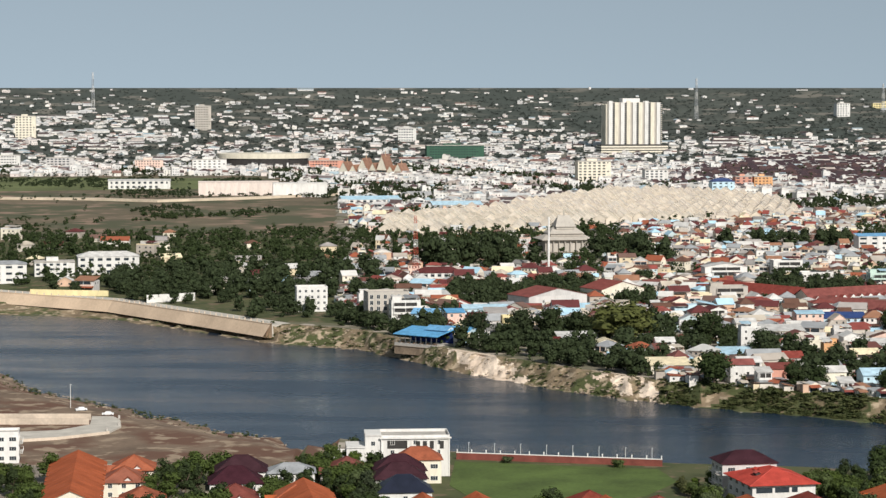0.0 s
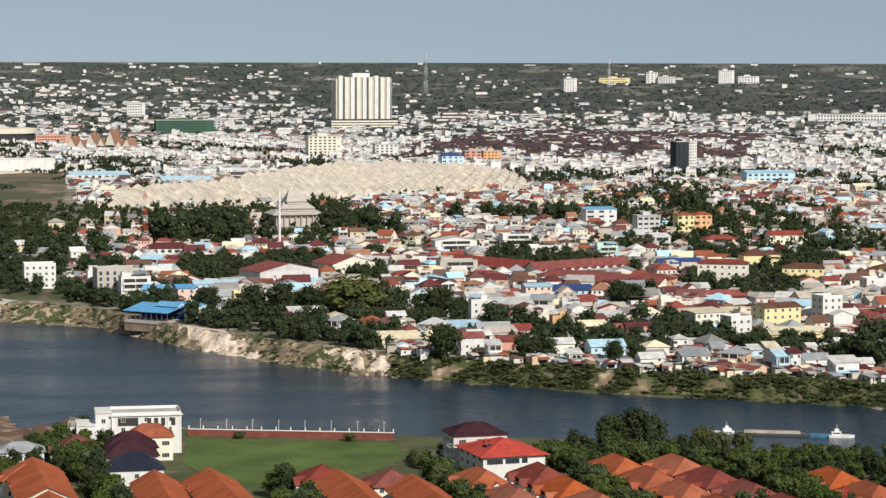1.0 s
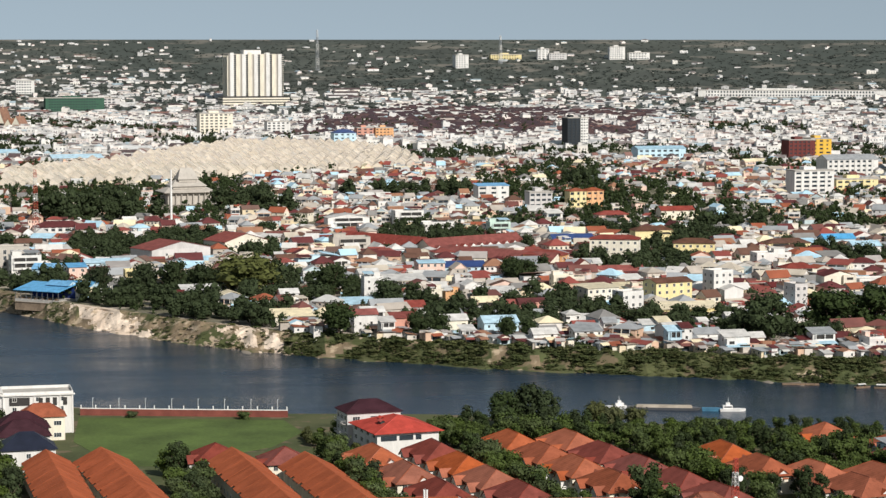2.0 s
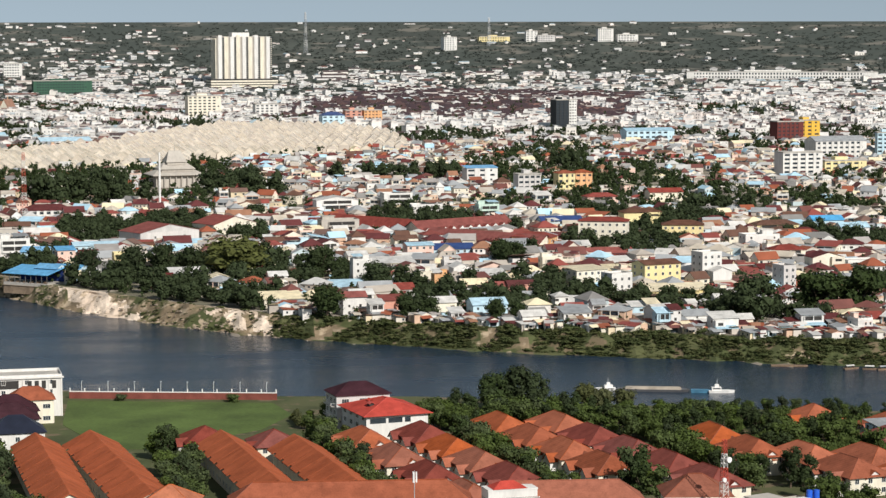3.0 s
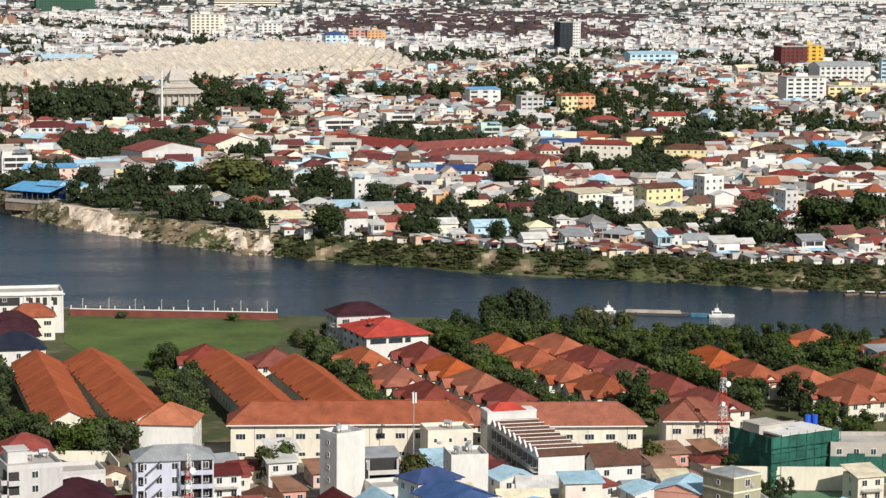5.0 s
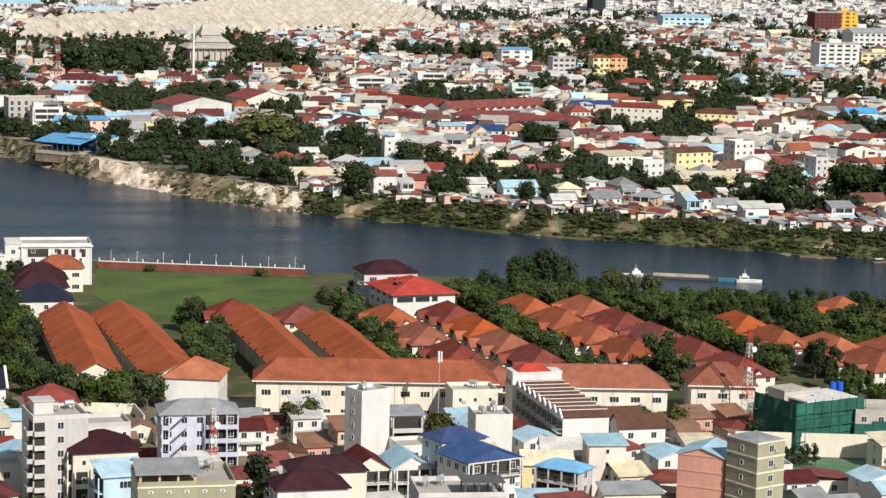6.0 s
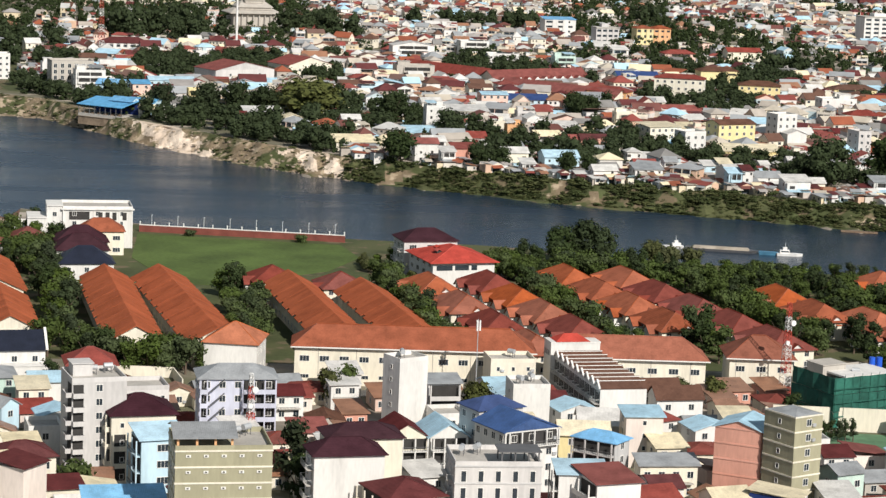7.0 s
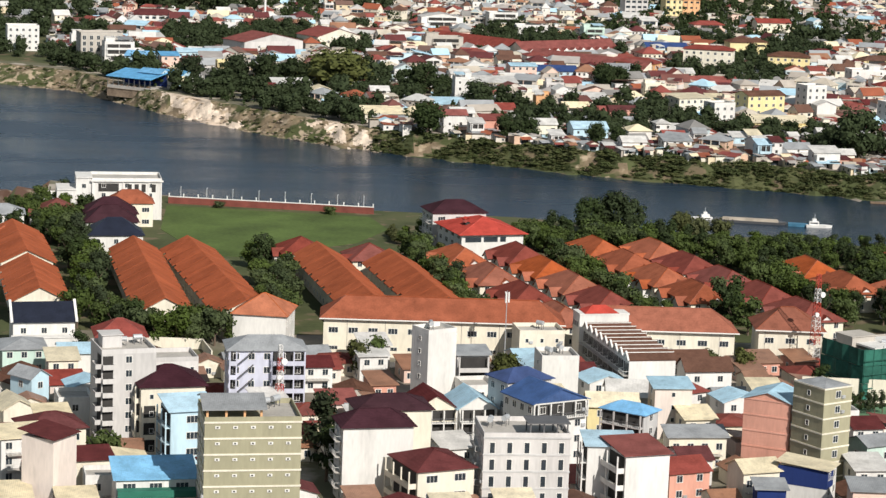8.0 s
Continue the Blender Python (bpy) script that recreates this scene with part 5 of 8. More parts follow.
belt(-14, 580, -22, 700, 9, 26, TREES[:3])
belt(-24, 700, -28, 770, 8, 12, TREES[:3])
belt(-12, 578, 27, 572, 8, 18, TREES[:3], (0.85, 1.05), 1.9)
belt(33, 586, 33, 660, 9, 20, TREES[:3], (0.75, 1.0))
belt(28, 668, 32, 682, 6, 5, TREES[:2], (0.85, 1.05))
belt(82, 585, 76, 690, 7, 26, TREES[:3], (0.75, 1.0), 1.8)
belt(86, 680, 76, 738, 12, 24, [TREES[3], TREES[3], TREES[0]], (0.4, 0.65), 1.4)
belt(126, 600, 116, 690, 7, 20, TREES[:3], (0.8, 1.05), 1.9)
belt(152, 585, 150, 615, 6, 7, TREES[:2], (1.0, 1.25))
belt(180, 596, 166, 690, 7, 16, TREES[:3], (0.8, 1.05))
belt(112, 716, 160, 705, 18, 26, TREES[:3], (0.85, 1.1))
belt(150, 712, 330, 668, 22, 50, TREES[:3], (0.6, 0.82))
belt(160, 728, 330, 688, 10, 36, TREES[:3], (0.45, 0.62))
belt(205, 650, 230, 660, 16, 12, TREES[:3])
belt(195, 598, 200, 640, 6, 8, TREES[:2])
belt(225, 640, 222, 600, 8, 8, TREES[:2])
belt(-140, 690, -125, 740, 14, 12, TREES[:3])
belt(-88, 700, -74, 745, 12, 16, TREES[:3])
belt(-38, 700, -30, 760, 14, 14, TREES[:3])
belt(-80, 660, -52, 690, 16, 12, TREES[:3])
for q in ((150, 700, 240, 676, 20, 40), (176, 690, 184, 610, 9, 24), (196, 655, 232, 600, 14, 30), (112, 712, 160, 700, 18, 24),
          (196, 590, 200, 560, 9, 10), (232, 640, 280, 600, 30, 30), (-30, 700, -22, 770, 12, 16), (-52, 690, -34, 770, 14, 16), (122, 590, 132, 600, 9, 8), (-90, 660, -60, 680, 20, 16), (-126, 690, -100, 690, 20, 14)):
    belt(*q, TREES[:3], (0.6, 0.95), 1.5)
# ---------------------------------------------------------------- small fill houses of the near quarter
SMALL = []
for k, (wc, rk, rc) in enumerate((("cream", "gable_x", "rust"), ("white", "mono", "white"), ("concrete", "gable_y", "brown"), ("white", "flat", "grey"), ("brick", "mono", "rust"), ("white", "gable_x", "maroon"),
                                  ("concrete", "gable_x", "grey"), ("white", "gable_y", "pale blue"), ("pink", "mono", "rust"), ("cream", "mono", "cream"), ("pale pink", "mono", "red"), ("cream", "hip", "brick red"))):
    w, d, fl = 5.5 + 1.1 * (k % 4), 7 + k % 3, (1, 2, 1, 2, 1, 2, 1, 2, 1, 2, 1, 1)[k]
    SMALL.append((block(0, -400 - 30 * k, 0, w, d, 2.8 * fl + 0.4, wc, fl, (rk, rc), 1.4, wins=(("front", 2, "std"), ("left", 1, "std"), ("right", 1, "std")), balc=(("front", 1, 5),) if fl > 1 else (), label=f"small {wc} house with a {rc} roof", name="house"), 0.56 * max(w, d)))
first_small = set()
placed = 0
for k in range(2600):
    y = RNG.uniform(385, 548)
    x = RNG.uniform(-0.085, 0.36) * y
    i = RNG.randrange(len(SMALL))
    src, r = SMALL[i]
    if placed < 175 and free(x, y, r * 0.92) and not (148 < x < 175 and 490 < y < 515) and not (90 < x < 113 and 468 < y < 501):
        m = pose(x, y, 0, 0, 0, RNG.choice((8, 8, 12, 98, 4)) + RNG.uniform(-3, 3))
        if i in first_small:
            copy_thing(src, m)
        else:
            first_small.add(i)
            src.matrix_basis = m
        occupy(x, y, r * 0.92)
        placed += 1
for k, (o, _) in enumerate(SMALL):
    if k not in first_small:
        discard(o)
slab("street", [(-40, 548), (180, 540), (180, 548), (40, 552), (-40, 560)], -0.4, 0.03, asphalt, "grey asphalt back street", "road")
slab("sports_court", [(150, 494), (174, 491), (178, 510), (154, 514)], -0.4, 0.05, mat("green_court", (0.10, 0.20, 0.11), 0.8), "green painted sports court", "court")
wall_line("court_wall", [(148, 517), (180, 512)], 5.5, 0.4, WALL["cream"], "tall cream boundary wall beside the court")
wall_line("compound_wall", [(-12, 566), (12, 563), (14, 550)], 2.6, 0.3, WALL["cream"], "cream compound wall")

# ---------------------------------------------------------------- river wall with lamp posts and fence
fence = thing("river_fence", 0, 0, 0, "dark red brick river wall with white posts", "fence")
fb = Mesh()
A, B = Vector((4.5, 787, 0)), Vector((72, 772, 0))
u = (B - A).normalized()
v = Vector((-u.y, u.x, 0))
L_ = (B - A).length
for s0, s1, z0, z1, mi in ((0, L_, -6, 2.2, 0), (0, L_, 2.2, 2.45, 1)):
    p = [A + u * s0 - v * 0.2, A + u * s1 - v * 0.2, A + u * s1 + v * 0.2, A + u * s0 + v * 0.2]
    fb.solid([(q.x, q.y, z0) for q in p] + [(q.x, q.y, z1) for q in p], [(0, 3, 2, 1), (4, 5, 6, 7), (0, 1, 5, 4), (1, 2, 6, 5), (2, 3, 7, 6), (3, 0, 4, 7)], mi)
part("fence_wall", fb, [mat("dark_red_brick", (0.20, 0.06, 0.045), 0.9, 0.3, 0.3, 3.0), frame_white], fence)
pst = Mesh()
pst.box(-0.16, -0.16, 0, 0.16, 0.16, 3.3)
pst.box(-0.22, -0.22, 3.3, 0.22, 0.22, 3.45)
pme = pst.data("post", [frame_white])
for k in range(15):
    part("post", pme, None, fence, at=Matrix.Translation(A + u * (0.3 + (L_ - 0.6) * k / 14)))
lamp0 = thing("street_lamp", 0, 0, 0, "slim white lamp post on the river wall", "street lamp", group="lamps on the river wall")
lm = Mesh()
lm.tube((0, 0, -0.5), (0, 0, 5.6), 0.09, 0.06, 6)
part("pole", lm, frame_white, lamp0)
lh = Mesh()
lh.box(-0.1, -0.1, 5.6, 0.35, 0.1, 5.7)
part("lamp_head", lh, frame_white, lamp0)
for k in range(8):
    q = A + u * (4 + 8.8 * k) + v * 0.9
    m = pose(q.x, q.y, 0)
    if k == 0:
        lamp0.matrix_basis = m
    else:
        copy_thing(lamp0, m)
wall_line("river_railing", [(-40, 800), (-22, 797)], 1.6, 0.3, WALL["white"], "white river railing")


# ---------------------------------------------------------------- lattice masts
def lattice_mast(x, y, h, base, z=0.0, bands=8, label="red and white lattice radio mast", dish=True, red=mast_red):
    root = thing("radio_mast", x, y, 20, label, "mast", z)
    r = 0.05 if dish else 0.14
    for k in range(bands):
        mb = Mesh()
        z0, z1 = h * k / bands, h * (k + 1) / bands
        w0, w1 = base * (1 - 0.65 * k / bands), base * (1 - 0.65 * (k + 1) / bands)
        n = 3
        for i in range(n):
            f0, f1 = i / n, (i + 1) / n
            za, zb = z0 + (z1 - z0) * f0, z0 + (z1 - z0) * f1
            a, b = (w0 + (w1 - w0) * f0) / 2, (w0 + (w1 - w0) * f1) / 2
            ca, cb = [(-a, -a), (a, -a), (a, a), (-a, a)], [(-b, -b), (b, -b), (b, b), (-b, b)]
            for j in range(4):
                mb.tube((*ca[j], za), (*cb[j], zb), r * 1.5, r * 1.5, 4)
                mb.tube((*ca[j], za), (*cb[(j + 1) % 4], zb), r, r, 4)
                mb.tube((*cb[j], zb), (*cb[(j + 1) % 4], zb), r, r, 4)
        part("section", mb, mast_white if k % 2 else red, root)
    if dish:
        d = Mesh()
        d.tube((base * 0.3, -base * 0.4, h * 0.8), (base * 0.3, -base * 0.4 - 0.4, h * 0.8), 0.7, 0.7, 12)
        d.tube((-base * 0.3, -base * 0.4, h * 0.6), (-base * 0.3, -base * 0.4 - 0.4, h * 0.6), 0.55, 0.55, 12)
        part("dish", d, mast_white, root, "white dish antennas")
    return root


lattice_mast(158.7, 545.5, 24, 2.2, bands=7)
lattice_mast(27, 491.5, 17, 1.8, bands=6)
lattice_mast(-17, 1467, 44, 3.6, bands=9)
am = thing("phone_antenna", 82.5, 541, 0, "white antenna pole with panel antennas", "antenna")
mb = Mesh()
mb.tube((0, 0, -0.3), (0, 0, 19.8), 0.14, 0.08, 6)
part("pole", mb, steel, am)
for k in range(3):
    mb = Mesh()
    c, s = math.cos(k * 2.1), math.sin(k * 2.1)
    mb.box(0.45 * c - 0.18, 0.45 * s - 0.12, 17.0, 0.45 * c + 0.18, 0.45 * s + 0.12, 19.5)
    part("panel", mb, mast_white, am)
tk = thing("water_tank", 176.2, 531, 0, "pair of bright blue plastic roof tanks", "tank", z=0)
for k, o in enumerate((-0.8, 0.9)):
    mb = Mesh()
    mb.tube((o, 0, 11.5), (o, 0, 14.0), 0.75, 0.72, 12)
    part("tank", mb, tank_blue, tk)
stand = Mesh()
stand.box(-2, -1.2, -0.2, 2, 1.2, 11.5)
part("stand", stand, concrete, tk)

# ---------------------------------------------------------------- spit of bare earth with its terrace
slab("terrace_pavement", [(-185, 815), (-155, 823), (-136, 831), (-120, 845), (-117.5, 860), (-120, 876), (-124, 886), (-132, 886), (-129.5, 864), (-139, 850), (-159, 844), (-185, 838)], -6, 0.6, paving, "pale curved concrete ramp on the spit", "pavement")
slab("terrace_grass", [(-185, 846), (-160, 847), (-139, 853), (-130.5, 864), (-131, 868), (-185, 868)], -6, -0.2, grass, "green strip below the terrace walls", "lawn")
wall_line("terrace_wall", [(-190, 880), (-131.5, 880)], 3.0, 0.5, pale_wall, "pale retaining wall", z=-0.6)
wall_line("terrace_wall_2", [(-190, 868.5), (-130.5, 868.5)], 3.2, 0.5, pale_wall, "pale lower retaining wall", z=-1.0)
wall_line("terrace_wall_3", [(-185, 814.5), (-155, 822.5), (-136, 830.5), (-119.8, 844.6)], 6.2, 0.4, pale_wall, "pale outer wall of the ramp", z=-5.2)
for x, y in ((-121, 848), (-118.6, 862), (-121, 880)):
    rb = thing("ramp_bollard", x, y, 0, "pale concrete bollard beside the ramp", "bollard", 0.6, "bollards on the ramp")
    mb = Mesh()
    mb.tube((0, 0, 0), (0, 0, 1.2), 0.5, 0.4, 8)
    part("shaft", mb, concrete, rb)
copy_thing(lamp0, pose(-144.4, 913.6, ground_z(-144.4, 913.6)) @ Matrix.Diagonal((1.6, 1.6, 1.6, 1)))


def car(x, y, rz, z, m, label):
    root = thing("parked_car", x, y, rz, label, "car", z)
    b = Mesh()
    b.box(-2.2, -0.85, 0.3, 2.2, 0.85, 0.95)
    b.solid([(-1.3, -0.78, 0.95), (1.5, -0.78, 0.95), (1.5, 0.78, 0.95), (-1.3, 0.78, 0.95), (-0.8, -0.68, 1.5), (1.0, -0.68, 1.5), (1.0, 0.68, 1.5), (-0.8, 0.68, 1.5)],
            [(4, 5, 6, 7), (0, 1, 5, 4), (1, 2, 6, 5), (2, 3, 7, 6), (3, 0, 4, 7)])
    part("body", b, m, root)
    for sx in (-1.4, 1.4):
        for sy in (-0.85, 0.7):
            w = Mesh()
            w.tube((sx, sy, 0.32), (sx, sy + 0.15, 0.32), 0.32, 0.32, 10)
            part("wheel", w, iron, root)


car_white = mat("white_car_paint", (0.75, 0.75, 0.74), 0.3, 0.05)
car(-139, 905, 20, ground_z(-139, 905), car_white, "white parked car on the bare earth")
car(-127, 893, 5, ground_z(-127, 893), car_white, "white parked car beside the terrace")


# ---------------------------------------------------------------- boats
def hull(mb, l, w, z0, z1, bow=0.25, mi=0):
    o = [(-l / 2, -w / 2), (l / 2 - bow * l, -w / 2), (l / 2, 0), (l / 2 - bow * l, w / 2), (-l / 2, w / 2)]
    i = [(x * 0.94, y * 0.8) for x, y in o]
    n = 5
    mb.solid([(x, y, z0) for x, y in i] + [(x, y, z1) for x, y in o], [tuple(range(n))[::-1], tuple(range(n, 2 * n))] + [(k, (k + 1) % n, n + (k + 1) % n, n + k) for k in range(n)], mi)


def tug(x, y, rz, s, label):
    root = thing("tug_boat", x, y, rz, label, "boat", WATER)
    mb = Mesh()
    hull(mb, 9 * s, 2.6 * s, -0.4, 0.9 * s)
    part("hull", mb, mast_white, root, "white hull")
    c = Mesh()
    c.box(-3.4 * s, -0.9 * s, 0.9 * s, -0.2 * s, 0.9 * s, 2.0 * s)
    c.box(-2.4 * s, -0.7 * s, 2.0 * s, -1.0 * s, 0.7 * s, 2.9 * s)
    part("cabin", c, mast_white, root, "white cabin")
    g = Mesh()
    g.box(-3.1 * s, -0.93 * s, 1.3 * s, -0.5 * s, -0.88 * s, 1.75 * s)
    part("cabin_window", g, glass, root)
    d = Mesh()
    d.tube((-1.6 * s, 0, 2.9 * s), (-1.6 * s, 0, 4.6 * s), 0.09, 0.05, 5)
    part("boat_mast", d, mast_white, root)


def barge(x, y, rz, l):
    root = thing("barge", x, y, rz, "long low barge loaded with sand", "boat", WATER)
    mb = Mesh()
    hull(mb, l, 5, -0.4, 0.9, 0.1)
    part("hull", mb, iron, root)
    c = Mesh()
    c.solid([(-l * 0.4, -2, 0.9), (l * 0.38, -2, 0.9), (l * 0.38, 2, 0.9), (-l * 0.4, 2, 0.9), (-l * 0.38, -0.6, 1.7), (l * 0.36, -0.6, 1.7), (l * 0.36, 0.6, 1.7), (-l * 0.38, 0.6, 1.7)],
            [(4, 5, 6, 7), (0, 1, 5, 4), (1, 2, 6, 5), (2, 3, 7, 6), (3, 0, 4, 7)])
    part("cargo", c, cargo, root, "heap of grey-brown sand")


tug(234.5, 810.3, -8, 1.05, "small white tug boat pushing the barge")
push = thing("tug_boat", 227.5, 812.0, -14, "low blue pusher boat behind the barge", "boat", WATER)
mb = Mesh()
hull(mb, 7.5, 2.6, -0.4, 1.1)
part("hull", mb, hull_blue, push)
barge(211.5, 818, -15.5, 26)
tug(194.5, 823.5, 175, 0.95, "small white motor boat moored to the barge")
for k, (bx, by, br) in enumerate(((306, 854, -20), (311, 853, 10), (316, 851, -30), (321, 849, 0), (299, 857, 15))):
    sb = thing("small_boat", bx, by, br, "small weathered wooden boat moored at the bank", "boat", WATER, "moored boats")
    mb = Mesh()
    hull(mb, 7, 1.7, -0.3, 0.6, 0.3)
    part("hull", mb, plank, sb)
    mb = Mesh()
    mb.gable(3.4, 1.5, 1.4, 0.3, 0.1, 0.06, "x", cx=-0.8)
    part("canopy", mb, ROOF["grey" if k % 2 else "white"], sb)
    for u in (-2.3, 0.7):
        mb = Mesh()
        mb.box(u - 0.05, -0.7, 0.5, u + 0.05, 0.7, 1.4)
        part("canopy_frame", mb, plank, sb)
fp = thing("floating_pier", 278, 868, -14, "weathered timber floating pier at the bank", "pier", WATER)
for k in range(8):
    mb = Mesh()
    mb.box(-7 + 1.75 * k, -1.6, 0.1, -5.35 + 1.75 * k, 1.6, 0.5)
    part("plank", mb, plank, fp)


# ---------------------------------------------------------------- town across the river
def town_front(mb, rng, w, d, h, floors, wall=0, dark_slot=1):
    """Street side and flanks of a town house: verandas with shade as dark sheets, odd windows, blank stretches, ledges.
    """
    fh = h / floors
    veranda = rng.random() < 0.45
    n = rng.choice((1, 2, 2, 3)) if w < 11 else rng.choice((2, 3, 4))
    for fl in range(floors):
        z = fl * fh
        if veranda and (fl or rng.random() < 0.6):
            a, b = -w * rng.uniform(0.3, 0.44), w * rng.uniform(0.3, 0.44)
            # dark sheet on the flat wall stands for the veranda's shade
            mb.box(a, -d / 2 - 0.05, z + 0.9, b, -d / 2 + 0.02, z + fh - 0.45, dark_slot)
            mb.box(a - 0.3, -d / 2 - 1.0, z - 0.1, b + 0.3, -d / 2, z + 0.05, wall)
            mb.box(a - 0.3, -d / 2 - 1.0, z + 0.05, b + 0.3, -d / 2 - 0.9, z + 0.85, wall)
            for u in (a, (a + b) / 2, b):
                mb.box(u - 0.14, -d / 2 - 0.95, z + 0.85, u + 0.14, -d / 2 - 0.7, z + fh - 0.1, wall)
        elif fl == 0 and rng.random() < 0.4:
            # open ground floor, its inner dark drawn as a flat sheet
            mb.box(-w * 0.36, -d / 2 - 0.05, 0.1, w * rng.uniform(0.0, 0.36), -d / 2 + 0.02, fh - 0.6, dark_slot)
        else:
            for k in range(n):
                if rng.random() < 0.25:
                    continue
                u = -w / 2 + w * (k + 0.5) / n + rng.uniform(-0.3, 0.3)
                ww, hh = rng.choice(((0.5, 1.2), (0.4, 1.0), (0.8, 1.1)))
                mb.box(u - ww, -d / 2 - 0.05, z + 1.0, u + ww, -d / 2 + 0.02, z + 1.0 + hh, dark_slot)
                mb.box(u - ww - 0.15, -d / 2 - 0.3, z + 1.05 + hh, u + ww + 0.15, -d / 2 + 0.02, z + 1.17 + hh, wall)
        for sx in (-1, 1):
            x0, x1 = (w / 2 - 0.02, w / 2 + 0.05) if sx > 0 else (-w / 2 - 0.05, -w / 2 + 0.02)
            for v in (-d * 0.25, d * 0.22):
                if rng.random() < 0.4:
                    mb.box(x0, v - 0.45, z + 1.0, x1, v + 0.45, z + 2.1, dark_slot)
    if floors > 1 and rng.random() < 0.5:
        mb.box(-w / 2 - 0.12, -d / 2 - 0.12, fh - 0.1, w / 2 + 0.12, -d / 2, fh + 0.12, wall)


def roof_ring(mb, w, d, z0, z1, t=0.24, mi=0):
    """A parapet as one closed ring."""
    V = [(sx * (w / 2 - i), sy * (d / 2 - i), z) for i, z in ((0, z0), (0, z1), (t, z1), (t, z0)) for sx, sy in ((-1, -1), (1, -1), (1, 1), (-1, 1))]
    mb.solid(V, [(a * 4 + k, a * 4 + (k + 1) % 4, ((a + 1) % 4) * 4 + (k + 1) % 4, ((a + 1) % 4) * 4 + k) for a in range(4) for k in range(4)], mi)


def stair_head(mb, c, w, d, h, mi=0):
    mb.box(c - w * 0.16, d * 0.02, h, c + w * 0.16, d * 0.42, h + 2.5, mi)
    mb.box(c - w * 0.19, 0, h + 2.5, c + w * 0.19, d * 0.45, h + 2.65, mi)


def roof_shelter(mb, a, b, d, h, post=0, sheet=1):
    """A sheet roof on four posts."""
    slope(mb, a, b, -d * 0.46, d * 0.4, h + 2.0, h + 2.7, 0.12, sheet)
    for x in (a + 0.2, b - 0.3):
        for y, z in ((-d * 0.42, 2.05), (d * 0.36, 2.65)):
            mb.box(x, y, h, x + 0.14, y + 0.14, h + z, post)


def roof_clutter(mb, rng, w, d, h, wall=0, sheet=1):
    """On a flat roof: parapet, stair head, an open sheet-roofed shelter on posts."""
    roof_ring(mb, w, d, h, h + 0.9, mi=wall)
    side = rng.choice((-1, 1))
    if rng.random() < 0.7:
        stair_head(mb, side * w * 0.26, w, d, h, wall)
    if rng.random() < 0.65:
        roof_shelter(mb, *((-w * 0.48, w * 0.04) if side > 0 else (-w * 0.04, w * 0.48)), d, h, wall, sheet)


HOUSE_RNG = random.Random(77)


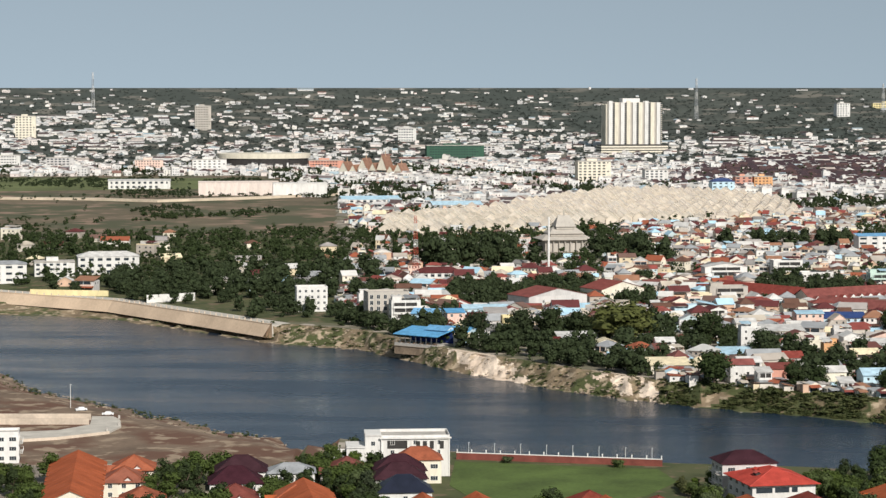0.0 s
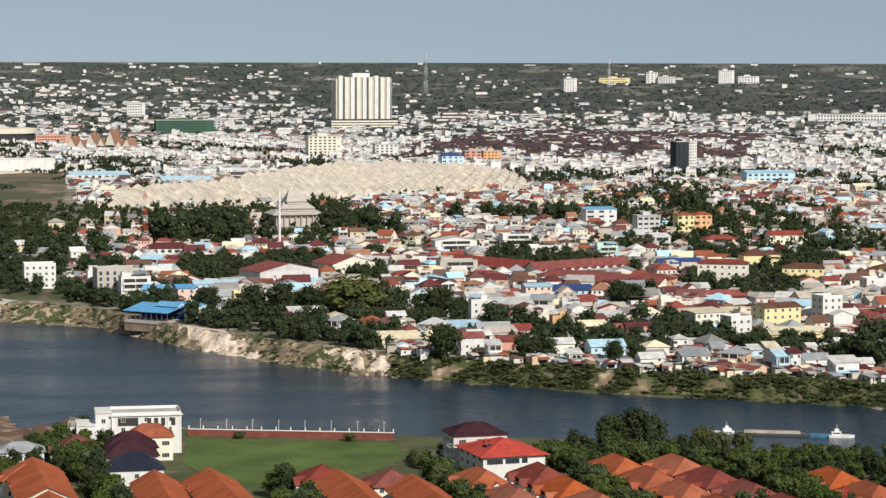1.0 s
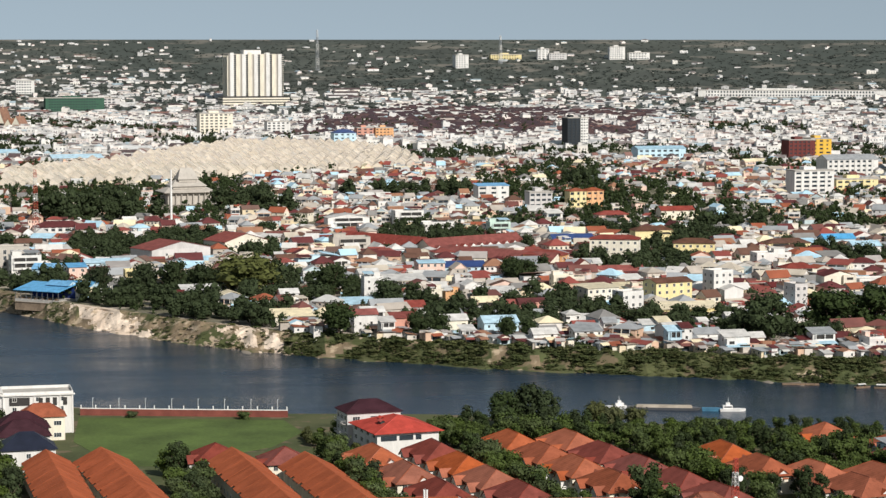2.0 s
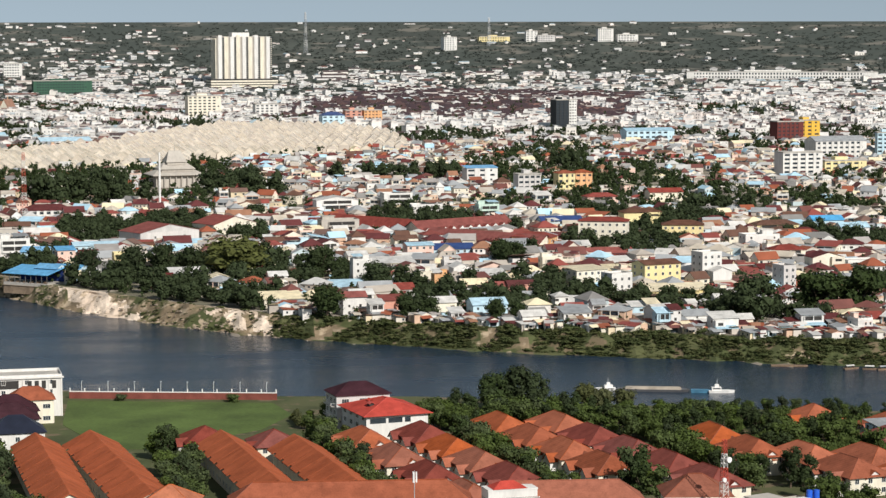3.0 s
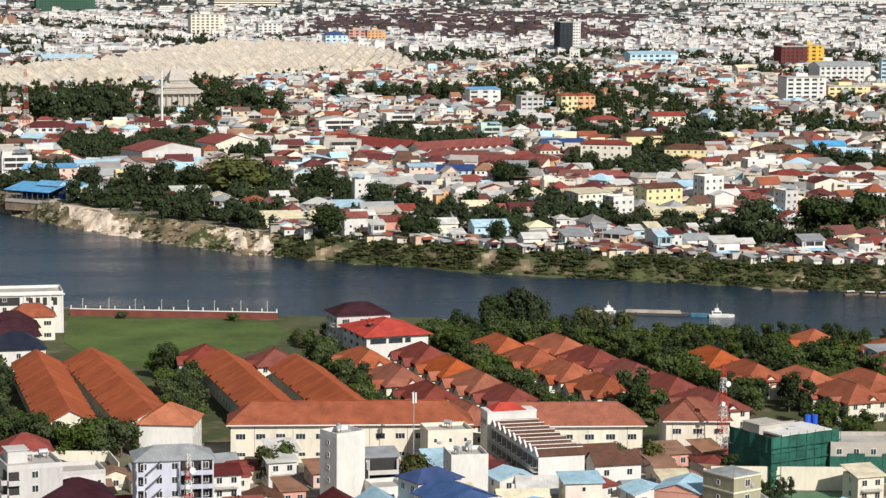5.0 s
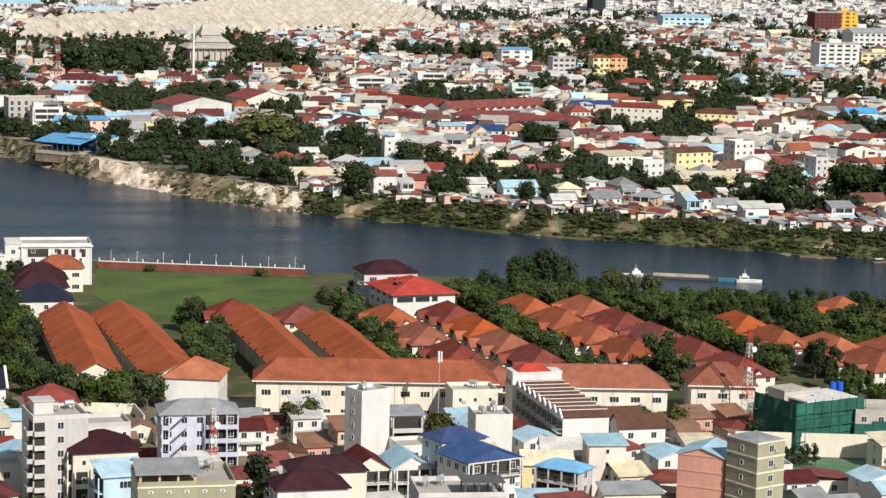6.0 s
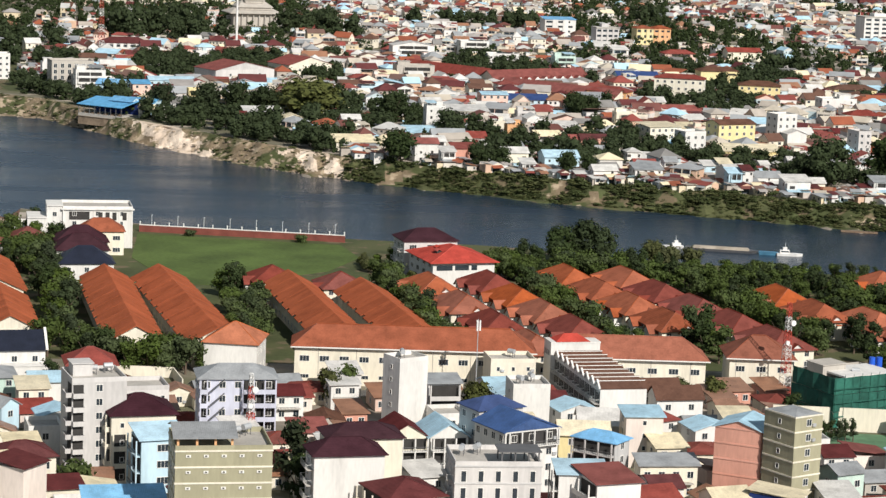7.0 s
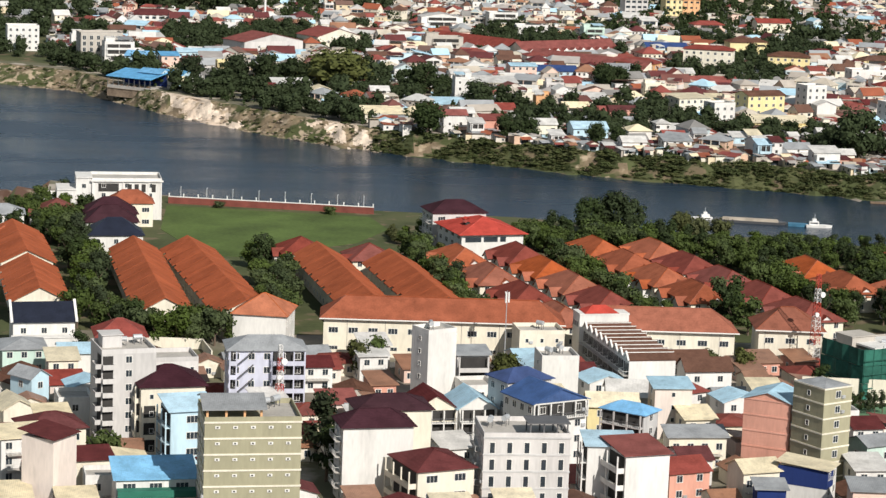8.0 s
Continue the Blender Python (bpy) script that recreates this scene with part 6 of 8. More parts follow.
def far_house(w, d, h, floors, wall, kind, roof, rise=1.7, base=-0.3):
    rng = HOUSE_RNG
    body = Mesh()
    body.box(-w / 2, -d / 2, base, w / 2, d / 2, h, 0)
    town_front(body, rng, w, d, h, floors)
    if kind != "flat" and w > 10 and rng.random() < 0.5:
        c, hh = rng.choice((-1, 1)) * w * 0.27, h * rng.uniform(0.75, 1.12)
        body.box(c - w * 0.2, -d / 2 - 1.9, base, c + w * 0.2, -d / 2 + 0.3, hh, 0)
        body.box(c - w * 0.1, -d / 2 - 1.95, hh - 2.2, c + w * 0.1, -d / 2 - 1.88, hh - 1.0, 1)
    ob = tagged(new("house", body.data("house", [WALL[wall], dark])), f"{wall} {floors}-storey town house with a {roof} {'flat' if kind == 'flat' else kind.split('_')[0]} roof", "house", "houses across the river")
    lean = rng.choice(("rust", "grey", "white", "red", "brown", "pale blue", "cream", "grey"))
    lw, dl, zl = w * rng.uniform(0.5, 0.95), rng.uniform(2.2, 4.2), rng.uniform(2.4, 3.0)
    x0 = -w / 2 + rng.choice((0.0, w - lw))
    sh = Mesh()
    slope(sh, x0, x0 + lw, -d / 2 - 1.0 - dl, -d / 2, zl - 0.5, zl + 0.3)
    for x in (x0 + 0.15, x0 + lw - 0.3):
        sh.box(x, -d / 2 - 0.9 - dl, base, x + 0.15, -d / 2 - 0.75 - dl, zl - 0.45)
    part("lean_to_roof", sh, ROOF[lean], ob, f"{lean} sheet-metal lean-to roof")
    if rng.random() < 0.6:
        ex, eh, sx = rng.uniform(3, 5.5), min(h, rng.uniform(2.8, 4.2)), rng.choice((-1, 1))
        e = Mesh()
        a, b = sorted((sx * w / 2, sx * (w / 2 + ex)))
        e.box(a, -d * 0.3, base, b, d * 0.45, eh, 0)
        slope(e, a - 0.3, b + 0.3, -d * 0.3 - 0.6, d * 0.45 + 0.3, eh + 0.05, eh + 0.9, 0.14, 1)
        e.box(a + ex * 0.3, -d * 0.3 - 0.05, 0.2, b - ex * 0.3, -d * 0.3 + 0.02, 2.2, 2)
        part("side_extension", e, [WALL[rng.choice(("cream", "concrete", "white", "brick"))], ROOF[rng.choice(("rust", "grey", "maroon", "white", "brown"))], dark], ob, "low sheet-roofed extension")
    if kind == "flat":
        mb = Mesh()
        mb.box(-w / 2 + 0.25, -d / 2 + 0.25, h, w / 2 - 0.25, d / 2 - 0.25, h + 0.08)
        part("roof", mb, concrete, ob)
        mb = Mesh()
        roof_ring(mb, w, d, h, h + 0.9)
        part("parapet", mb, WALL[wall], ob)
        side = rng.choice((-1, 1))
        if rng.random() < 0.7:
            mb = Mesh()
            stair_head(mb, side * w * 0.26, w, d, h)
            part("stair_head", mb, WALL[wall], ob)
        if rng.random() < 0.65:
            mb = Mesh()
            roof_shelter(mb, *((-w * 0.48, w * 0.04) if side > 0 else (-w * 0.04, w * 0.48)), d, h)
            part("roof_shelter", mb, [steel, ROOF[rng.choice(("grey", "rust", "pale blue", "maroon", "white"))]], ob, "open sheet-metal roof shelter")
    else:
        add_roof(ob, kind, roof, w, d, h, rise, WALL[wall], 0.6)
    return ob


FT = []
_r = random.Random(8)
for wall, kind, roof, fl in (("white", "hip", "red", 2), ("white", "gable_x", "grey", 1), ("white", "flat", "grey", 3), ("cream", "hip", "red", 1), ("white", "gable_y", "maroon", 2), ("white", "mono", "white", 1),
                             ("pink", "gable_x", "red", 1), ("cream", "flat", "grey", 2), ("white", "gable_x", "pale blue", 1), ("white", "hip", "maroon", 2), ("cream", "gable_y", "rust", 1), ("white", "gable_x", "rust", 1),
                             ("yellow", "hip", "terracotta", 1), ("white", "mono", "grey", 1), ("grey", "gable_x", "rust", 1), ("white", "gable_x", "white", 1), ("white", "flat", "grey", 2), ("white", "mono", "pale blue", 1),
                             ("cream", "gable_x", "grey", 1), ("light grey", "gable_y", "maroon", 1), ("white", "gable_x", "maroon", 1), ("white", "gable_x", "white", 2), ("cream", "gable_x", "maroon", 1), ("white", "hip", "red", 1)):
    w, d = _r.uniform(9, 14), _r.uniform(8, 11)
    FT.append((far_house(w, d, 3.3 * fl, fl, wall, kind, roof, _r.uniform(1.6, 2.6)), 0.5 * max(w, d)))
first_far = set()


def put_house(i, x, y, rz, s=1.0):
    src, r = FT[i]
    m = pose(x, y, 0, 0, 0, rz)
    occupy(x, y, r * 0.96)
    if i in first_far:
        copy_thing(src, m)
    else:
        first_far.add(i)
        src.matrix_basis = m


def far_block(x, y, turn, w, d, h, wall, floors, kind, roof, rise, label, z=0.0, blank=False):
    """A building so far off that its windows are only specks in the wall."""
    root = thing("building", x, y, turn, label, "building", z)
    occupy_box(x, y, turn, w, d)
    rng = random.Random(int(abs(x) * 7 + y))
    fh = h / floors
    n = max(3, int(w / rng.uniform(3.8, 6.5)))
    half = 0.25 if blank else w / n * rng.uniform(0.14, 0.3)
    out = [(w / 2, -d / 2), (w / 2, d / 2), (-w / 2, d / 2), (-w / 2, -d / 2)]
    for k in range(1, n):
        u = -w / 2 + w * k / n
        out += [(u - half, -d / 2), (u - half, -d / 2 - 0.4), (u + half, -d / 2 - 0.4), (u + half, -d / 2)]
    z0, m = (-3.0 if z else -0.3), len(out)
    mb = Mesh()
    mb.solid([(a, b, z0) for a, b in out] + [(a, b, h) for a, b in out], [(k, (k + 1) % m, m + (k + 1) % m, m + k) for k in range(m)] + [tuple(range(m, 2 * m))])
    if not blank:
        lo, hi = rng.uniform(0.28, 0.4), rng.uniform(0.66, 0.82)
        for fl in range(floors):
            b = Mesh()
            b.box(-w * 0.46, -d / 2 - 0.08, fl * fh + fh * lo, w * rng.uniform(0.3, 0.46), -d / 2 + 0.05, fl * fh + fh * hi)
            part("window_band", b, glass, root)
    part("wall", mb, WALL[wall], root)
    if kind == "flat":
        p = Mesh()
        p.box(-w / 2 - 0.2, -d / 2 - 0.5, h, w / 2 + 0.2, d / 2 + 0.2, h + 0.9)
        part("roof", p, WALL[wall] if blank else concrete, root)
        if not blank:
            p = Mesh()
            p.box(-w * 0.2, -d * 0.2, h + 0.9, w * 0.1, d * 0.3, h + 3.2)
            part("stair_head", p, WALL[wall], root)
    else:
        add_roof(root, kind, roof, w, d, h, rise, WALL[wall])
    return root


def lm(x, y, w, d, h, wall, floors, kind, roof, rise, label, turn=9, name="building", over=0.6, left=True, n=None, style="std", blank=False):
    """A larger building across the river, with each window its own part."""
    n = n or max(2, int(w / 3.4))
    if y > 1400:
        return far_block(x, y + d / 2, turn, w, d, h, wall, floors, kind, roof, rise, label, blank=blank)
    wins = (("front", n, style),) + ((("left", max(2, int(d / 4)), style), ("right", max(2, int(d / 4)), style)) if left else ())
    return block(x, y + d / 2, turn, w, d, h, wall, floors, (kind, roof), rise, wins=wins, label=label, name=name, over=over)


# riverside restaurant with blue roofs
rest = thing("riverside_restaurant", -9, 1142, -38, "open riverside restaurant on posts with a bright blue roof", "restaurant")
occupy_box(-9, 1134, -38, 26, 15)
mb = Mesh()
mb.solid([(-13.5, -7.5, 4.4), (13.5, -7.5, 4.4), (13.5, 7.5, 7.2), (-13.5, 7.5, 7.2), (-13.5, -7.5, 4.7), (13.5, -7.5, 4.7), (13.5, 7.5, 7.5), (-13.5, 7.5, 7.5)], [(0, 3, 2, 1), (4, 5, 6, 7), (0, 1, 5, 4), (1, 2, 6, 5), (2, 3, 7, 6), (3, 0, 4, 7)])
part("roof", mb, ROOF["blue"], rest, "bright blue sheet roof")
mb = Mesh()
mb.box(-13, -7, -1.0, 13, 7, 0.3)
part("deck", mb, concrete, rest)
mb = Mesh()
mb.box(-13, -7.0, -5.0, 13, -6.2, -1.0)
mb.box(-13.2, -7.3, -1.2, 13.2, -6.2, -0.98)
part("footing_wall", mb, mat("bank_masonry", (0.27, 0.20, 0.14), 0.95, 0.4, 0.3, 2.0, stain=0.5), rest, "stone footing wall on the bank")
mb = Mesh()
mb.gable(13, 8, 6.9, 1.8, 0.4, 0.15, "x", cx=6, cy=5, ends=1)
part("upper_roof", mb, [ROOF["blue"], WALL["pale blue"]], rest, "raised bright blue roof")
for k in range(6):
    mb = Mesh()
    mb.box(-11 + 4 * k, -5, 0.3, -9.2 + 4 * k, -3.6, 1.05)
    part("table", mb, plank, rest)
pm = Mesh()
pm.box(-0.12, -0.12, 0.3, 0.12, 0.12, 5.6)
pme2 = pm.data("post", [iron])
for k in range(9):
    part("post", pme2, None, rest, at=Matrix.Translation((-12.8 + 3.2 * k, -6.8, 0)) @ Matrix.Diagonal((1, 1, 0.8, 1)))
mb = Mesh()
mb.box(-13, 6.2, 0.3, 13, 6.6, 6.6)
part("back_wall", mb, WALL["blue"], rest)
lm(8, 1142, 15, 10, 6, "pale blue", 2, "gable_x", "blue", 1.8, "pale house with a bright blue roof", -30)
lm(-8, 1210, 14, 10, 8, "pale blue", 2, "gable_x", "blue", 2.2, "pale blue building with a bright blue roof", -20)
lm(6, 1204, 9, 9, 9, "pink", 3, "mono", "blue", 1.4, "pink and blue building with a blue roof", 9)
lm(22, 1255, 24, 12, 6.5, "pale blue", 2, "gable_x", "pale blue", 1.6, "pale blue sheet-metal workshop", 6)
lm(-30, 1243, 22, 14, 15.5, "concrete", 5, "flat", "grey", 1, "unfinished bare concrete building with open floors", 12, style="door")
lm(-15, 1228, 15, 10, 8.5, "white", 3, "flat", "grey", 1, "white house beside the concrete shell", 9)
lm(-73, 1304, 17, 11, 13, "white", 4, "flat", "grey", 1, "white four-storey building among trees", 9)
lm(58, 1302, 38, 22, 9, "light grey", 2, "gable_y", "red", 4.0, "large grey warehouse with a red gable roof", 30, n=2, left=False)
lm(97, 1345, 29, 22, 9, "cream", 2, "gable_y", "red", 4.2, "large cream warehouse with a red gable roof", 30, n=2, left=False)
lm(40, 1268, 26, 8, 5, "brick", 1, "gable_x", "brown", 1.2, "low shed with a rusty brown roof", 6)
lm(-3, 1486, 30, 14, 7, "white", 2, "hip", "maroon", 3.4, "hall with a dark red roof among trees", 6)


def school_wing(xa, ya, xb, yb, d, h, wall, gables, label):
    """A long low wing: columns before a dark sheet painted as veranda shade, red roof, a row of small white gables
    along the eaves.
    """
    w = math.hypot(xb - xa, yb - ya)
    turn = math.degrees(math.atan2(yb - ya, xb - xa))
    root = thing("school_wing", (xa + xb) / 2, (ya + yb) / 2, turn, label, "school")
    occupy_box((xa + xb) / 2, (ya + yb) / 2, turn, w, d)
    b = Mesh()
    b.box(-w / 2, -d / 2, -0.3, w / 2, d / 2, h)
    part("wall", b, WALL[wall], root)
    # thin dark sheet puts the veranda's shade into colour
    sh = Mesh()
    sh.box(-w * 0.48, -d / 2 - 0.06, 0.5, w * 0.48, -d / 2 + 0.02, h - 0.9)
    part("veranda", sh, dark, root, "dark panel painted as veranda shade")
    n = int(w / 6)
    col = Mesh()
    col.box(-0.25, -0.5, -0.2, 0.25, 0, h)
    cd = col.data("column", [WALL[wall]])
    for k in range(n + 1):
        part("column", cd, None, root, at=Matrix.Translation((-w / 2 + w * k / n, -d / 2 - 0.05, 0)))
    r = add_roof(root, "gable_x", "red", w, d, h, d * 0.3, WALL[wall], 1.4)
    if gables:
        g = Mesh()
        g.gable(w / n * 0.86, 3.4, h - 0.4, 2.2, 0.1, 0.12, "y", ends=1, mi=0)
        gd = g.data("small_gable", [ROOF["red"], WALL["white"]])
        for k in range(n):
            part("small_gable", gd, None, root, "small white gable", at=Matrix.Translation((-w / 2 + w * (k + 0.5) / n, -d / 2 - 0.6, 0)))


school_wing(202, 1331, 262, 1366, 17, 5.0, "cream", True, "long school wing with red roof and white gables")
school_wing(209, 1304, 262, 1246, 13, 5.0, "cream", False, "long low school wing with a red roof")
school_wing(166, 1400, 206, 1350, 14, 5.2, "cream", False, "low school wing with a red roof and veranda")
lm(258, 1251, 22, 12, 7.5, "orange", 2, "hip", "red", 2.4, "orange two-storey school house with a red roof", -30)
lm(204, 1209, 24, 12, 6, "pale blue", 2, "gable_x", "navy", 2.4, "shed with a deep blue barrel roof", 3)
lm(186, 1200, 14, 10, 9, "pink", 3, "gable_x", "pale blue", 1.2, "salmon building with a pale blue roof", 6)
lm(275, 1055, 20, 11, 12.5, "yellow", 4, "gable_x", "brown", 1.6, "pale yellow four-storey building with a brown roof", 20)
lm(301, 1063, 11, 9, 16, "white", 5, "flat", "grey", 1, "tall white townhouse", 20)
lm(330, 1035, 6.5, 10, 12, "light grey", 4, "flat", "grey", 1, "narrow pale grey townhouse", 14)
lm(243, 1062, 17, 13, 9.5, "cream", 3, "mono", "cream", 1.0, "cream house with a pale flat roof", 20)
lm(250, 1030, 11, 9, 10.5, "white", 3, "flat", "grey", 1, "white three-storey house", 20)
lm(299, 1262, 27, 12, 14.5, "cream", 4, "hip", "red", 2.0, "cream four-storey building with a red roof", -18)
lm(349, 1281, 23, 13, 10, "yellow", 3, "hip", "brown", 2.4, "ochre building with a brown roof", -14)
lm(557, 2569, 15, 18, 35, "dark glass", 11, "flat", "grey", 1, "dark glass and grey office tower", 9, name="office_tower")
lm(592, 2313, 51, 20, 13, "pale blue", 3, "gable_x", "pale blue", 2.4, "pale teal warehouse", 6)
lm(747, 2280, 22, 22, 23, "amber", 6, "flat", "grey", 1, "orange and yellow building", 5)
lm(726, 2276, 28, 20, 22, "dark red", 6, "flat", "grey", 1, "dark red modern building", 5)
lm(693, 2027, 50, 22, 16, "white", 4, "gable_x", "grey", 4.0, "white complex with grey roofs", 8)
lm(580, 1787, 34, 16, 20, "white", 6, "flat", "grey", 1, "white six-storey apartment block", 8)
lm(627, 1821, 37, 14, 11, "yellow", 3, "flat", "grey", 1, "ochre three-storey block", 8)
lm(372, 1699, 13, 11, 12, "yellow", 3, "hip", "terracotta", 2.0, "bright yellow house", 8)
lm(386, 1704, 13, 11, 12, "orange", 3, "hip", "terracotta", 2.0, "pale orange house with a tiled roof", 8)
lm(316, 1738, 24, 12, 14, "white", 4, "mono", "blue", 1.4, "white house with a blue roof", 8)
lm(334, 1649, 17, 11, 14.5, "light grey", 4, "flat", "grey", 1, "pale grey four-storey block", 8)
lm(188, 2967, 42, 20, 29, "cream", 8, "flat", "grey", 1, "cream eight-storey block", 8)
lm(262, 2923, 29, 16, 20, "white", 6, "flat", "grey", 1, "white six-storey block", 8)
lm(315, 2673, 26, 16, 16, "pale blue", 4, "hip", "navy", 4.0, "pale blue building with a navy roof", 8)
lm(352, 2782, 20, 14, 17, "brick", 5, "flat", "grey", 1, "salmon pink block", 8)
lm(375, 2782, 22, 14, 17, "orange", 5, "flat", "grey", 1, "orange block", 8)
lm(-160, 2640, 60, 16, 15, "white", 3, "flat", "grey", 1, "long white factory", 6, blank=True)
lm(-232, 2680, 90, 16, 15, "pale pink", 3, "flat", "grey", 1, "long cream factory wall", 6, blank=True)
lm(-365, 2843, 74, 18, 10, "white", 2, "mono", "white", 1.4, "low white pavilion", 6)
lm(-222, 1560, 40, 16, 12, "white", 3, "hip", "white", 3.0, "white colonnaded mansion", 12, name="mansion")
lm(-255, 1545, 26, 14, 9, "white", 3, "flat", "grey", 1, "white mansion wing with arcades", 12, name="mansion")
lm(-275, 1492, 22, 12, 12, "white", 3, "hip", "grey", 2.0, "white gate house with a grey roof", 12, name="mansion")
lm(-76, 2422, 60, 30, 8, "white", 2, "gable_x", "pale blue", 3.0, "market hall with pale blue roofs", 10)
lm(12, 2336, 50, 30, 7, "white", 2, "gable_x", "pale blue", 3.0, "market hall with pale blue roofs", 10)


# pagoda hall with tiered grey roofs
def pagoda(x, y, s, label, m_roof, m_wall, spires=1):
    root = thing("pagoda", x, y, 12, label, "temple")
    occupy_box(x, y, 12, 34 * s, 26 * s)
    mb = Mesh()
    mb.box(-17 * s, -11 * s, -0.3, 17 * s, 11 * s, 9 * s)
    part("wall", mb, m_wall, root)
    for k in range(8):
        c = Mesh()
        u = (-15.5 + 31 * k / 7) * s
        c.tube((u, -12.4 * s, -0.3), (u, -12.4 * s, 9 * s), 0.5 * s, 0.45 * s, 8)
        part("column", c, m_wall, root)
    for w, d, z, rise in ((40, 28, 9, 4.6), (26, 19, 13.4, 5.2), (15, 12, 18.4, 8.5)):
        r = Mesh()
        r.hip(w * s, d * s, z * s, rise * s, 0.4, 0.5, ridge=w * s * 0.3)
        part("roof_tier", r, m_roof, root)
        if z > 9:
            b = Mesh()
            b.box(-w * 0.47 * s, -d * 0.46 * s, (z - 2) * s, w * 0.47 * s, d * 0.46 * s, z * s)
            part("clerestory", b, m_wall, root)
    for k in range(spires):
        sp = Mesh()
        u = (k - (spires - 1) / 2) * 12 * s
        sp.tube((u, 0, 20 * s), (u, 0, 33 * s), 1.0 * s, 0.08, 8)
        part("spire", sp, m_roof, root)


pagoda(91, 1786, 1.0, "grey concrete temple hall with tiered roofs", WALL["concrete"], WALL["concrete"])


def khmer_temple(x, y, turn):
    """A hall of steep crossed gables with brown roofs, cream gable fronts and needle spires."""
    root = thing("pagoda", x, y, turn, "cream temple with steep brown roofs and golden spires", "temple")
    occupy_box(x, y, turn, 100, 24)
    b = Mesh()
    b.box(-50, -10, -0.3, 50, 10, 9)
    part("wall", b, WALL["pale pink"], root)
    lo = Mesh()
    lo.box(-50, -10.1, 3, 50, -10, 6.5)
    part("arcade", lo, WALL["amber"], root, "ochre arcade")
    for k, (u, w, z, r) in enumerate(((-42, 15, 9, 13), (-27, 12, 9, 9), (-12, 16, 11, 16), (4, 12, 11, 10), (18, 16, 12, 19), (31, 12, 9, 9), (43, 14, 9, 12))):
        g = Mesh()
        g.gable(w, 20, z, r, 0.6, 0.5, "y", cx=u, ends=1)
        rf = part("roof", g, [ROOF["rust"], WALL["cream"]], root)
        if r > 11:
            sp = Mesh()
            sp.tube((u, 0, z + r - 2), (u, 0, z + r + 7), 1.1, 0.1, 8)
            part("spire", sp, gold, rf, "golden needle spire")


khmer_temple(-92, 3160, -30)
wp = thing("flag_pole", 69, 1545, 0, "tall white pole", "pole")
mb = Mesh()
mb.tube((0, 0, -0.3), (0, 0, 39), 0.8, 0.6, 8)
part("pole", mb, mast_white, wp)


# apartment tower beyond the town
def high_rise(x, y, z, rz, w, d, h, bays, floors, label):
    root = thing("tower_block", x, y, rz, label, "tower", z)
    mb = Mesh()
    mb.box(-w / 2, -d / 2, -4, w / 2, d / 2, h * 0.97)
    part("core", mb, WALL["concrete"], root)
    for k in range(bays):
        u = -w / 2 + w * (k + 0.5) / bays
        p = Mesh()
        bw_ = w / bays * 0.62
        p.box(u - bw_ / 2, -d / 2 - 2.2, 0, u + bw_ / 2, -d / 2, h * (0.97 if k % 3 else 1.0))
        part("bay", p, WALL["cream" if k % 2 else "white"], root)
        if k % 2 == 0:
            for fl in range(floors):
                s = Mesh()
                zz = h * 0.96 * (fl + 0.3) / floors
                s.box(u + bw_ / 2 + 0.3, -d / 2 - 1.2, zz, u + w / bays - bw_ / 2 - 0.3, -d / 2 - 0.02, zz + 1.6)
                part("window_band", s, glass, root)
    for sgn in (-1, 1):
        for k in range(4):
            p = Mesh()
            v = -d / 2 + d * (k + 0.5) / 4
            x0 = sgn * w / 2
            p.box(min(x0, x0 + sgn * 2), v - d * 0.07, 0, max(x0, x0 + sgn * 2), v + d * 0.07, h * 0.94)
            part("side_bay", p, WALL["cream"], root)
    t = Mesh()
    t.box(-w * 0.2, -d * 0.3, h * 0.97, w * 0.12, d * 0.3, h * 1.05)
    part("roof_house", t, WALL["white"], root)


high_rise(304, 3830, ground_z(304, 3830), 8, 88, 40, 79, 9, 24, "tall cream and white slab tower with vertical bays")
pod = ground_z(304, 3800)
lm_p = thing("podium", 300, 3770, 8, "low cream podium of the tower", "building", pod - 4)
for k in range(4):
    mb = Mesh()
    mb.box(-54, -20, 4 * k, 54, 20, 4 * k + 2.4, 0)
    part("floor_slab", mb, WALL["cream"], lm_p)
    mb = Mesh()
    mb.box(-53, -19, 4 * k + 2.4, 53, 19, 4 * k + 4, 0)
    part("window_band", mb, dark, lm_p)
for x, y, w, h, wc, fl in ((-421, 4166, 28, 42, "concrete", 10), (-700, 3985, 34, 38, "cream", 9), (732, 4362, 25, 24, "white", 6), (18, 3700, 90, 20, "dark green", 5), (-640, 3480, 40, 20, "white", 5), (-560, 3470, 40, 18, "light grey", 5),
                          (-330, 3350, 48, 20, "white", 5), (-420, 3390, 40, 18, "pink", 5), (-170, 3440, 50, 16, "brick", 4)):
    far_block(x, y, 8, w, 20, h, wc, fl, "flat", "grey", 1, f"{wc} block of {fl} storeys far beyond the town", ground_z(x, y) - 0.5)
for x, y, w, h, wc, fl in ((841, 4492, 60, 9, "yellow", 2), (911, 4478, 22, 20, "white", 5), (938, 4470, 34, 12, "light grey", 3), (1049, 4448, 30, 24, "white", 6), (1090, 4438, 40, 13, "white", 3), (330, 4420, 40, 10, "white", 2), (-60, 3990, 30, 22, "white", 5), (60, 3780, 60, 12, "light grey", 3)):
    far_block(x, y, 0, w, 16, h, wc, fl, "flat", "grey", 1, f"{wc} block standing alone in the far woodland", ground_z(x, y) - 0.5)
